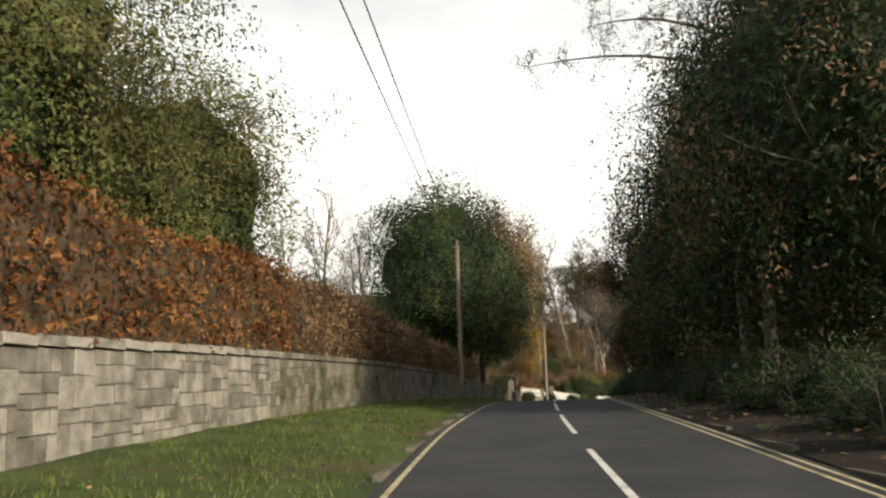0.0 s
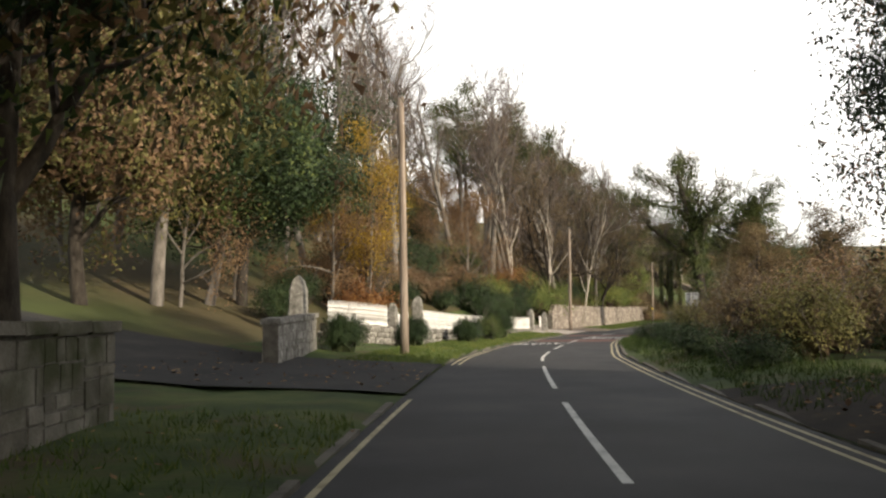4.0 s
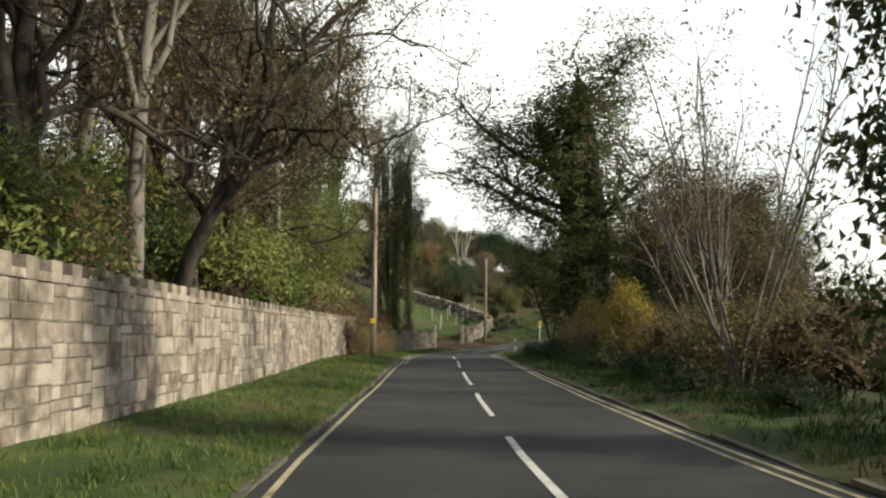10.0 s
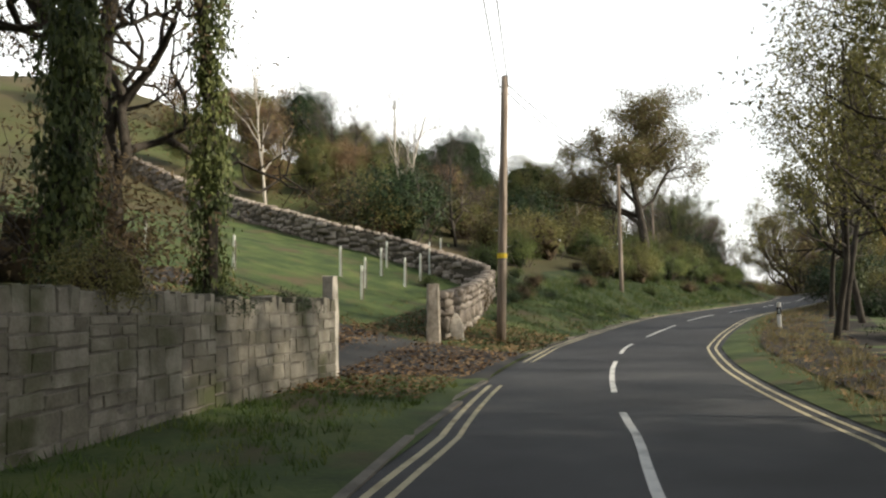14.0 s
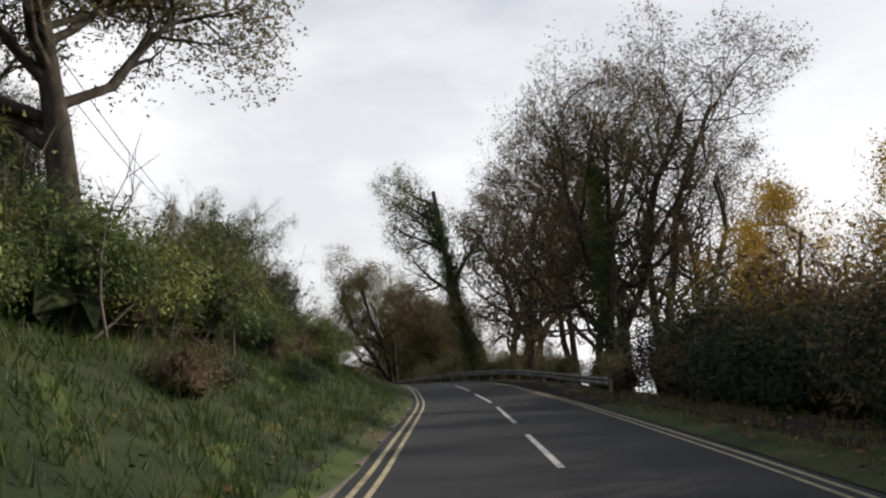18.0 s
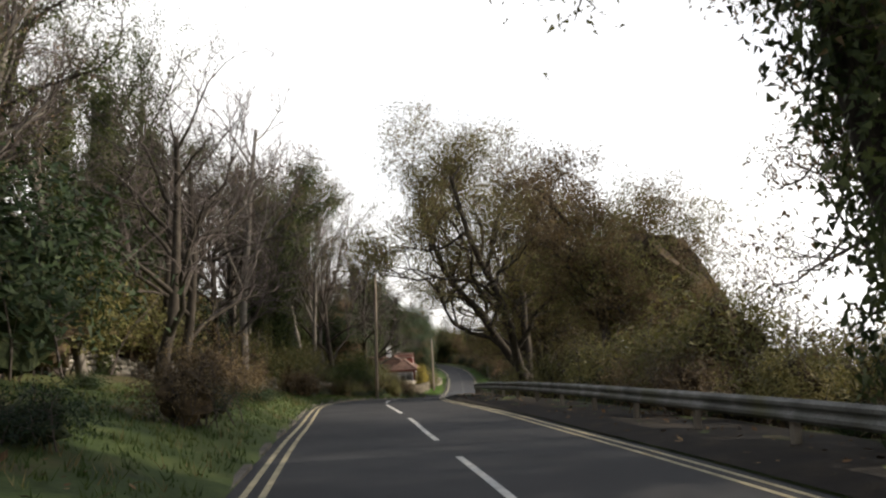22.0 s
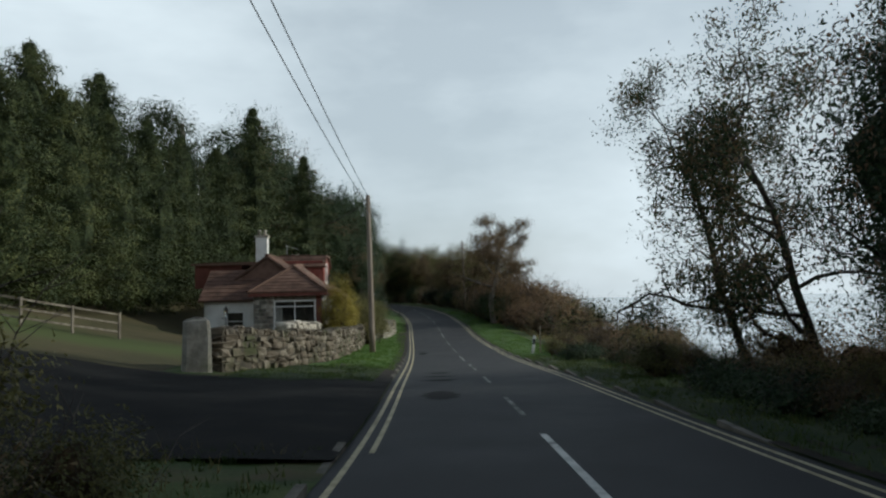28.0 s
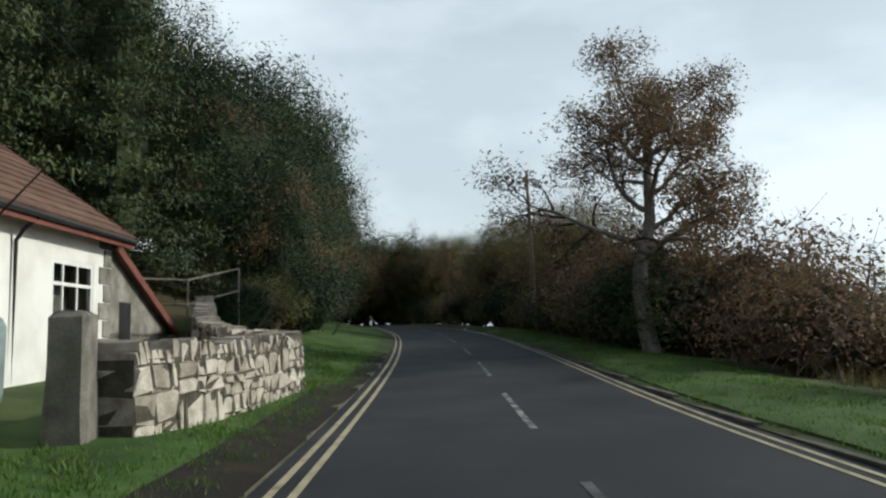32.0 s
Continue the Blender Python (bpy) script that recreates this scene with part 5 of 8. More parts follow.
        bd.add([tuple(b0 + up * lo), tuple(b1 + up * lo), tuple(t1 + up * hi), tuple(t0 + up * hi), tuple(b0 - up * 0.012), tuple(b1 - up * 0.012), tuple(t1 - up * 0.012), tuple(t0 - up * 0.012)],
               [(0, 1, 2, 3), (7, 6, 5, 4), (0, 4, 5, 1), (1, 5, 6, 2), (2, 6, 7, 3), (3, 7, 4, 0)])
        part("tile_course", bd, mat or M["roof"], slope)
    return slope


def bar_between(name, p, q, w, h, mat, parent, label=""):
    p, q = Vector(p), Vector(q)
    bd = Builder()
    u = (q - p).normalized()
    side = u.cross(Vector((0, 0, 1))).normalized() * w / 2
    up = side.cross(u).normalized() * h / 2
    v = [tuple(k + a * side + b * up) for k in (p, q) for a, b in ((-1, -1), (1, -1), (1, 1), (-1, 1))]
    bd.add(v, [(0, 1, 2, 3)[::-1], (4, 5, 6, 7), (0, 1, 5, 4), (1, 2, 6, 5), (2, 3, 7, 6), (3, 0, 4, 7)])
    return part(name, bd, mat, parent, label)


def cottage():
    # local frame: y along the road away from the start, x to the right (towards the road), origin at chainage 464, 7 m off the driven line
    base = place(464.0, -7.0, 0.0)
    c = thing("cottage", base, "low stone cottage with brown tiled roofs and red dormer", "house")
    E0, Z = 3.35, -0.4
    # bay room: x from -4.2 to 0, y from 0 to 4.5
    wall_slab("wall", (-4.2, 0.0), (0.0, 0.0), Z, E0, 0.3, M["stone_pale"], c, [(1.25, 3.85, 1.25, 2.95)], "pale grey stone front with a wide window")
    wall_slab("wall", (0.0, 0.0), (0.0, 4.6), Z, E0, 0.3, M["render"], c, [(0.35, 2.2, 1.25, 2.95)], "white side wall of the bay")
    wall_slab("wall", (-4.2, 4.6), (-4.2, 0.0), Z, E0, 0.3, M["render"], c)
    rs = np.random.default_rng(12)
    z = 0.05
    while z < 3.15:
        hgt = rs.uniform(0.2, 0.32)
        x = -4.2
        while x < -0.4:
            wid = rs.uniform(0.26, 0.55)
            stop = -2.98 if z + hgt > 1.12 else -0.36
            if x >= stop - 0.1:
                break
            hi = min(x + wid, stop)
            st = Builder()
            st.add([(x + 0.012, -0.0, z + 0.012), (hi - 0.012, -0.0, z + 0.012), (hi - 0.012, -0.0, z + hgt - 0.012), (x + 0.012, -0.0, z + hgt - 0.012),
                    (x + 0.03, -0.045, z + 0.03), (hi - 0.03, -0.045, z + 0.03), (hi - 0.03, -0.045, z + hgt - 0.03), (x + 0.03, -0.045, z + hgt - 0.03)],
                   [(4, 5, 6, 7), (0, 1, 5, 4), (1, 2, 6, 5), (2, 3, 7, 6), (3, 0, 4, 7)])
            part("stone", st, M["stone_pale" if rs.uniform() < 0.35 else "stone_grey"], c)
            x = hi
        z += hgt
    window(c, (-2.95, 0.0), (1, 0), 2.6, 1.25, 2.95, (0, -1), (("h", 2.55), ("v", 1.3)), "wide white window with two top lights")
    window(c, (0.0, 0.35), (0, 1), 1.85, 1.25, 2.95, (1, 0), (("h", 2.55), ("v", 0.9)), "white side window of the bay")
    bd = Builder()
    bd.box((-3.6, 1.6, 0.2), (-0.35, 1.7, 3.2))
    part("room_wall", bd, M["inside"], c, "dim back wall of the room")
    bd = Builder()
    bd.box((-2.85, 0.2, 1.2), (-2.45, 0.26, 2.6))
    part("curtain", bd, M["curtain"], c, "pale curtain")
    for p, q in (((-4.45, -0.32, E0 + 0.02), (0.35, -0.32, E0 + 0.02)), ((0.32, -0.32, E0 + 0.02), (0.32, 4.6, E0 + 0.02))):
        bar_between("fascia", p, q, 0.06, 0.34, M["redpaint"], c, "dull red fascia board")
    bd = Builder()
    bd.box((-0.32, -0.02, 1.2), (0.02, 0.02, 3.2))
    part("corner_board", bd, M["redpaint"], c, "dull red corner board")
    apex = (-2.05, 2.4, 5.15)
    ax2 = (-2.05, 6.2, 5.35)
    roof_plane(c, (-4.5, -0.38, E0 + 0.1), (0.4, -0.38, E0 + 0.1), apex, apex, "hipped brown tiled roof over the bay", 8)
    roof_plane(c, (0.4, -0.38, E0 + 0.1), (0.4, 5.0, E0 + 0.1), ax2, apex, "brown tiled slope over the bay", 8)
    roof_plane(c, (-4.5, 6.0, E0 + 0.1), (-4.5, -0.38, E0 + 0.1), apex, ax2, "brown tiled slope over the bay", 8)
    for p in ((-4.5, -0.38, E0 + 0.16), (0.4, -0.38, E0 + 0.16)):
        bar_between("hip_ridge", p, (apex[0], apex[1], apex[2] + 0.05), 0.2, 0.1, M["roof"], c)
    bar_between("ridge", (apex[0], apex[1], apex[2] + 0.06), (ax2[0], ax2[1], ax2[2] + 0.06), 0.22, 0.12, M["roof"], c)
    # left wing, white, set back
    wall_slab("wall", (-7.9, 2.6), (-4.2, 2.6), Z, 2.95, 0.3, M["render"], c, [(1.4, 2.6, 1.0, 2.3)], "white rendered wing")
    window(c, (-6.5, 2.6), (1, 0), 1.2, 1.0, 2.3, (0, -1), (("h", 1.65),), "dark window of the wing")
    bd = Builder()
    bd.box((-7.2, 3.6, 0.2), (-4.6, 3.7, 2.9))
    part("room_wall", bd, M["inside"], c, "dim back wall of the room")
    roof_plane(c, (-8.2, 2.2, 3.0), (-4.0, 2.2, 3.0), (-4.0, 5.6, 5.1), (-8.2, 5.6, 5.1), "brown tiled roof of the wing", 8)
    wall_slab("wall", (-7.9, 12.0), (-7.9, 2.6), Z, 2.95, 0.3, M["render"], c)
    # main range along the road: x front -0.7, back -7.6, y from 4.6 to 24
    F, B, Y0, Y1, EH, RH = -0.7, -7.6, 4.6, 24.0, 3.25, 6.0
    wall_slab("wall", (F, Y0), (F, Y1), Z, EH, 0.35, M["render"], c, [(4.0, 5.1, 0.1, 2.15), (12.6, 13.6, 1.0, 2.3), (16.6, 18.5, 0.3, 2.5)], "white rendered front with stone quoins")
    wall_slab("wall", (B, Y1), (B, Y0), Z, EH, 0.35, M["render"], c)
    bd = Builder()
    xm = (F + B) / 2
    bd.add([(F, Y1, Z), (B, Y1, Z), (B, Y1, EH), (xm, Y1, RH - 0.15), (F, Y1, EH), (F, Y1 - 0.3, Z), (B, Y1 - 0.3, Z), (B, Y1 - 0.3, EH), (xm, Y1 - 0.3, RH - 0.15), (F, Y1 - 0.3, EH)],
           [(0, 1, 2, 3, 4), (9, 8, 7, 6, 5), (0, 5, 6, 1), (1, 6, 7, 2), (2, 7, 8, 3), (3, 8, 9, 4), (4, 9, 5, 0)])
    part("gable_wall", bd, M["stone_grey"], c, "grey stone gable")
    bd = Builder()
    bd.add([(F, Y0, EH - 0.6), (B, Y0, EH - 0.6), (B, Y0, EH), (xm, Y0, RH - 0.15), (F, Y0, EH), (F, Y0 + 0.3, EH - 0.6), (B, Y0 + 0.3, EH - 0.6), (B, Y0 + 0.3, EH), (xm, Y0 + 0.3, RH - 0.15), (F, Y0 + 0.3, EH)],
           [(4, 3, 2, 1, 0), (5, 6, 7, 8, 9), (0, 1, 6, 5), (1, 2, 7, 6), (2, 3, 8, 7), (3, 4, 9, 8), (4, 0, 5, 9)])
    part("gable_wall", bd, M["roof"], c, "brown tile-hung gable behind the bay")
    window(c, (F, Y0 + 12.6), (0, 1), 1.0, 1.0, 2.3, (1, 0), (), "narrow white window")
    window(c, (F, Y0 + 16.6), (0, 1), 1.9, 0.3, 2.5, (1, 0), (("v", 0.5), ("v", 1.15), ("h", 2.0)), "white casement window near the gable")
    bd = Builder()
    bd.box((F - 1.4, Y0 + 3, 0), (F - 1.3, Y1 - 1, 3.1))
    part("room_wall", bd, M["inside"], c, "dim rooms behind the windows")
    bd = Builder()
    bd.box((F - 0.2, Y0 + 4.04, 0.1), (F - 0.13, Y0 + 5.06, 2.12))
    dr = part("door", bd, M["black"], c, "dark front door")
    bd = Builder()
    bd.tube([(F - 0.12, Y0 + 4.95, 1.05), (F - 0.08, Y0 + 4.95, 1.05)], [0.03, 0.035], 8)
    part("handle", bd, M["metal"], dr, "steel handle")
    rng = np.random.default_rng(4)
    for y, sgn in ((Y1 - 0.02, -1), (Y0 + 9.6, 1)):
        for k in range(8):
            bd = Builder()
            w = 0.62 if k % 2 else 0.38
            y0, y1 = sorted((y, y + sgn * w))
            bd.box((F - 0.02, y0 + 0.01, Z + 0.5 + k * 0.4 + 0.01), (F + 0.03, y1 - 0.01, Z + 0.88 + k * 0.4))
            part("quoin", bd, M["stone_grey"], c, "grey stone quoin")
    roof_plane(c, (F + 0.45, Y0 - 0.2, EH - 0.05), (F + 0.45, Y1 + 0.25, EH - 0.05), (xm, Y1 + 0.25, RH), (xm, Y0 - 0.2, RH), "long brown tiled roof towards the road", 12)
    roof_plane(c, (B - 0.45, Y1 + 0.25, EH - 0.05), (B - 0.45, Y0 - 0.2, EH - 0.05), (xm, Y0 - 0.2, RH), (xm, Y1 + 0.25, RH), "long brown tiled roof towards the hill", 12)
    bar_between("ridge", (xm, Y0 - 0.2, RH + 0.05), (xm, Y1 + 0.25, RH + 0.05), 0.25, 0.14, M["roof"], c)
    bar_between("fascia", (F + 0.42, Y0 + 0.3, EH - 0.17), (F + 0.42, Y1 + 0.2, EH - 0.17), 0.05, 0.24, M["redpaint"], c, "dull red fascia board")
    bd = Builder()
    bd.tube([(F + 0.5, Y0 + 0.5, EH - 0.12), (F + 0.5, Y1 + 0.2, EH - 0.14)], [0.06, 0.06], 8)
    part("gutter", bd, M["black"], c, "black gutter")
    bd = Builder()
    bd.tube([(F + 0.5, Y1 - 4.3, EH - 0.15), (F + 0.2, Y1 - 4.3, EH - 0.4), (F + 0.07, Y1 - 4.3, EH - 0.6), (F + 0.07, Y1 - 4.3, 0)], [0.04] * 4, 8)
    part("downpipe", bd, M["black"], c, "black downpipe")
    for a_, b2 in (((F + 0.45, Y1 + 0.3, EH - 0.12), (xm, Y1 + 0.3, RH - 0.08)), ((B - 0.45, Y1 + 0.3, EH - 0.12), (xm, Y1 + 0.3, RH - 0.08))):
        bar_between("bargeboard", a_, b2, 0.05, 0.2, M["redpaint"], c, "red bargeboard")
    # lean-to past the gable
    wall_slab("wall", (F - 0.1, Y1), (F - 0.1, Y1 + 4.2), Z, 1.0, 0.3, M["stone_grey"], c)
    bd = Builder()
    bd.add([(F - 0.1, Y1, 0.9), (F - 0.1, Y1 + 4.2, 0.9), (F - 0.1, Y1 + 4.2, 1.1), (F - 0.1, Y1, 3.0), (F - 0.4, Y1, 0.9), (F - 0.4, Y1 + 4.2, 0.9), (F - 0.4, Y1 + 4.2, 1.1), (F - 0.4, Y1, 3.0)],
           [(0, 1, 2, 3), (7, 6, 5, 4), (0, 4, 5, 1), (1, 5, 6, 2), (2, 6, 7, 3)])
    part("lean_to_wall", bd, M["stone_grey"], c, "grey stone side of the lean-to")
    roof_plane(c, (F + 0.05, Y1 + 4.5, 1.05), (B + 2, Y1 + 4.5, 1.05), (B + 2, Y1 + 0.05, 3.1), (F + 0.05, Y1 + 0.05, 3.1), "brown tiled lean-to roof", 8)
    bar_between("bargeboard", (F + 0.1, Y1 + 0.05, 3.05), (F + 0.1, Y1 + 4.5, 0.98), 0.06, 0.2, M["redpaint"], c, "bright red bargeboard of the lean-to")
    bd = Builder()
    bd.box((F - 0.1 - 0.0, Y1 + 0.8, 0.85), (F - 0.085, Y1 + 1.5, 1.75))
    part("small_window", bd, M["black"], c, "small dark window of the lean-to")
    # dormer with hung tiles, window to the road
    dx, dy0, dy1, dz0, dz1 = -1.0, 10.1, 14.0, 3.75, 6.15
    dorm = part("dormer", _dormer_body(dx, dy0, dy1, dz0, dz1, xm), M["redpaint"], c, "red tile-hung dormer")
    for k in range(15):
        z = dz0 + 0.02 + k * 0.14
        if z < dz0 + 0.35 or z > dz1 - 0.45:
            spans = ((dy0, dy1),)
        else:
            spans = ((dy0, dy0 + 1.05), (dy1 - 1.05, dy1))
        inset = max(0, z - (dz1 - 0.75)) * 0.9
        for y0, y1 in spans:
            bd = Builder()
            bd.box((dx - 0.005, max(y0, dy0 + inset), z), (dx + 0.035, min(y1, dy1 - inset), z + 0.125))
            part("tile_course", bd, M["redtile"], dorm)
        x_back = xm + 0.3
        for y in (dy0, dy1):
            bd = Builder()
            lo = dx - max(0.0, (z - 3.75)) / (RH - EH) * 0 - 0.02
            bd.box((x_back, y - (0.035 if y == dy0 else 0), z), (lo, y + (0.035 if y == dy1 else 0), z + 0.125))
            part("tile_course", bd, M["redtile"], dorm)
    window(c, (dx + 0.05, dy0 + 1.1), (0, 1), 1.7, dz0 + 0.4, dz1 - 0.45, (1, 0), (("v", 0.85), ("h", dz1 - 0.95)), "tall white dormer window")
    roof_plane(c, (dx + 0.2, dy0 - 0.3, dz1 - 0.75), (xm - 0.2, dy0 - 0.3, dz1 - 0.75), (xm - 0.2, dy0 + 0.7, dz1 + 0.12), (dx + 0.2, dy0 + 0.7, dz1 + 0.12), "brown tiled dormer roof", 3)
    roof_plane(c, (xm - 0.2, dy1 + 0.3, dz1 - 0.75), (dx + 0.2, dy1 + 0.3, dz1 - 0.75), (dx + 0.2, dy1 - 0.7, dz1 + 0.12), (xm - 0.2, dy1 - 0.7, dz1 + 0.12), "brown tiled dormer roof", 3)
    roof_plane(c, (dx + 0.2, dy0 + 0.65, dz1 + 0.12), (dx + 0.2, dy1 - 0.65, dz1 + 0.12), (xm - 0.2, dy1 - 0.65, dz1 + 0.2), (xm - 0.2, dy0 + 0.65, dz1 + 0.2), "flat dormer top", 3)
    for k in range(9):
        bd = Builder()
        y = dy0 + 1.15 + k * 0.2
        bd.tube([(dx + 0.22, y, dz0 + 0.3), (dx + 0.22, y, dz0 + 1.05)], [0.01, 0.01], 5)
        part("baluster", bd, M["black"], c, "black iron baluster of the window guard")
    bar_between("guard_rail", (dx + 0.22, dy0 + 1.1, dz0 + 1.06), (dx + 0.22, dy0 + 2.85, dz0 + 1.06), 0.03, 0.03, M["black"], c, "black iron window guard")
    # second dormer at the back, chimneys, aerial
    bd = Builder()
    bd.box((-9.4, 6.0, 3.9), (-6.2, 9.8, 5.55))
    part("back_dormer", bd, M["redpaint"], c, "dark red box dormer behind")
    roof_plane(c, (-9.6, 5.7, 5.55), (-5.2, 5.7, 5.55), (-5.2, 10.0, 5.85), (-9.6, 10.0, 5.85), "low dormer roof", 4)
    for x, y, w, z0, z1, mat in ((-5.3, 9.0, 0.42, 3.5, 7.7, M["render"]), (xm, 17.5, 0.4, 5.3, 6.35, M["render"])):
        bd = Builder()
        bd.box((x - w, y - w * 0.7, z0), (x + w, y + w * 0.7, z1))
        ch = part("chimney", bd, mat, c, "white rendered chimney stack")
        bd = Builder()
        bd.box((x - w - 0.07, y - w * 0.7 - 0.07, z1 - 0.14), (x + w + 0.07, y + w * 0.7 + 0.07, z1 + 0.03))
        part("cap", bd, M["stone_pale"], ch)
        for o in (-0.2, 0.2):
            bd = Builder()
            bd.tube([(x + o, y, z1), (x + o, y, z1 + 0.3), (x + o, y, z1 + 0.42)], [0.14, 0.11, 0.13], 10)
            part("pot", bd, M["stone_pale"], ch, "pale clay chimney pot", smooth=True)
    bd = Builder()
    bd.tube([(xm, 13.2, RH), (xm, 13.2, RH + 1.3)], [0.02, 0.02], 6)
    bd.tube([(xm - 0.1, 13.0, RH + 1.2), (xm + 0.9, 13.3, RH + 0.95)], [0.012, 0.012], 5)
    for k in range(5):
        bd.tube([(xm + 0.1 + k * 0.18, 12.85 + k * 0.04, RH + 1.15 - k * 0.05), (xm + 0.1 + k * 0.18, 13.4 + k * 0.04, RH + 1.15 - k * 0.05)], [0.008, 0.008], 5)
    part("aerial", bd, M["metal"], c, "thin metal television aerial")
    # lantern by the door
    bd = Builder()
    bd.tube([(F + 0.12, Y0 + 8.0, 2.05), (F + 0.12, Y0 + 8.0, 2.15), (F + 0.12, Y0 + 8.0, 2.42), (F + 0.12, Y0 + 8.0, 2.55)], [0.04, 0.08, 0.11, 0.02], 6)
    bd.tube([(F, Y0 + 8.0, 2.5), (F + 0.12, Y0 + 8.0, 2.6), (F + 0.12, Y0 + 8.0, 2.55)], [0.015] * 3, 5)
    part("wall_lantern", bd, M["black"], c, "black wall lantern beside the door")


def _dormer_body(dx, y0, y1, z0, z1, xm):
    bd = Builder()
    sec = [(y0, z0), (y1, z0), (y1, z1 - 0.75), (y1 - 0.68, z1), (y0 + 0.68, z1), (y0, z1 - 0.75)]
    hole = (y0 + 1.1, y1 - 1.1, z0 + 0.4, z1 - 0.45)
    k = len(sec)
    v = [(dx - 0.25, y, z) for y, z in sec] + [(xm, y, z) for y, z in sec]
    bd.add(v, [tuple(range(k)), tuple(range(k, 2 * k))[::-1]] + [(j, k + j, k + (j + 1) % k, (j + 1) % k) for j in range(k)])
    for a, b2, c2, d2 in ((y0, hole[0], z0, z1 - 0.75), (hole[1], y1, z0, z1 - 0.75), (hole[0], hole[1], z0, hole[2]), (y0 + 0.6, y1 - 0.6, hole[3], z1 - 0.02)):
        bd.box((dx - 0.25, a, c2), (dx, b2, d2))
    return bd


cottage()


def garden_rail():
    g = thing("garden_handrail", place(493.5, -7.2, 0.2, 0), "pale tubular handrail above the cottage garden wall", "handrail")
    pts = [(-2.6, -1.2), (-0.4, 0.6), (0.5, 3.4)]
    for (x, y), h in zip(pts, (1.75, 1.75, 2.3)):
        b = Builder()
        b.tube([(x, y, -0.3), (x, y, h)], [0.035, 0.035], 8)
        part("post", b, M["timber"], g)
    for z in (0.0, -0.75):
        b = Builder()
        b.tube([(-2.6, -1.2, 1.75 + z), (-0.4, 0.6, 1.75 + z), (0.5, 3.4, 2.3 + z)], [0.035] * 3, 8)
        part("rail", b, M["timber"], g)


garden_rail()


def lamp_post(s, d):
    g = thing("garden_lamp_post", place(s, d, 0), "black cast-iron lamp post on the cottage lawn", "lamp post")
    b = Builder()
    b.tube([(0, 0, -0.1), (0, 0, 0.12), (0, 0, 0.2), (0, 0, 0.7), (0, 0, 0.75)], [0.12, 0.12, 0.07, 0.06, 0.045], 10)
    part("base", b, M["black"], g, smooth=True)
    b = Builder()
    b.tube([(0, 0, 0.75), (0, 0, 1.7)], [0.035, 0.028], 8)
    part("shaft", b, M["black"], g, smooth=True)
    b = Builder()
    b.tube([(-0.22, 0, 1.62), (0.22, 0, 1.62)], [0.014, 0.014], 6)
    part("cross_bar", b, M["black"], g)
    b = Builder()
    b.tube([(0, 0, 1.72), (0, 0, 2.02)], [0.07, 0.12], 6)
    part("lantern", b, M["glass"], g, "six-sided glass lantern")
    b = Builder()
    b.tube([(0, 0, 2.02), (0, 0, 2.14), (0, 0, 2.24)], [0.15, 0.05, 0.012], 6)
    part("cap", b, M["black"], g)


lamp_post(453, -10.3)
b = Builder()
b.tube([(0, 0, 0), (0, 0, 0.15), (0, 0, 1.15), (0, 0, 1.3), (0, 0, 1.36)], [0.42, 0.45, 0.47, 0.40, 0.2], 16)
part("water_butt", b, M["tank"], None, "grey-green plastic water butt by the cottage wall", category="water butt", smooth=True, m=place(480.6, -7.0, 0))
b = Builder()
b.tube([(0, 0, 0), (0, 0, 0.15), (0, 0, 1.15), (0, 0, 1.3), (0, 0, 1.36)], [0.42, 0.45, 0.47, 0.40, 0.2], 16)
part("water_butt", b, M["tank"], None, "grey-green plastic water butt by the cottage wall", category="water butt", smooth=True, m=place(481.7, -7.1, 0))


def field_fence(points, label):
    g = thing("wooden_fence", Matrix.Identity(4), label, "fence")
    xy, run = path_frame(points)
    posts = []
    for r in np.arange(0, run[-1], 2.2):
        p = [float(np.interp(r, run, xy[:, k])) for k in range(3)]
        b = Builder()
        b.box((p[0] - 0.05, p[1] - 0.05, p[2] - 0.3), (p[0] + 0.05, p[1] + 0.05, p[2] + 1.25))
        part("post", b, M["timber"], g)
        posts.append(p)
    for a, c in zip(posts, posts[1:]):
        for z in (0.35, 0.75, 1.15):
            bar_between("rail", (a[0], a[1], a[2] + z), (c[0], c[1], c[2] + z), 0.03, 0.09, M["timber"], g)


field_fence([(446, -24), (448, -18), (452, -14.5)], "post and rail fence above the cottage lawn")
field_fence([(236, -30), (222, -22), (215, -17)], "dark wooden post and rail fence on the wooded bank")

# ---------------------------------------------------------------- trees and shrubs
def unit(v):
    v = np.asarray(v, float)
    return v / (np.linalg.norm(v) + 1e-9)


def limb(rng, b, p, u, length, r0, r1, sides, segs, wig, up):
    pts = [np.asarray(p, float)]
    u = unit(u)
    for _ in range(segs):
        u = unit(u + rng.normal(size=3) * wig + np.array([0, 0, up]))
        pts.append(pts[-1] + u * length / segs)
    b.tube(pts, np.linspace(r0, r1, segs + 1), sides, cap=False)
    return pts, u


def spread(rng, u, angle):
    """A direction that leaves u by about that many degrees."""
    u = unit(u)
    side = unit(np.cross(u, rng.normal(size=3)))
    a = radians(angle * rng.uniform(0.7, 1.3))
    return u * math.cos(a) + side * math.sin(a)


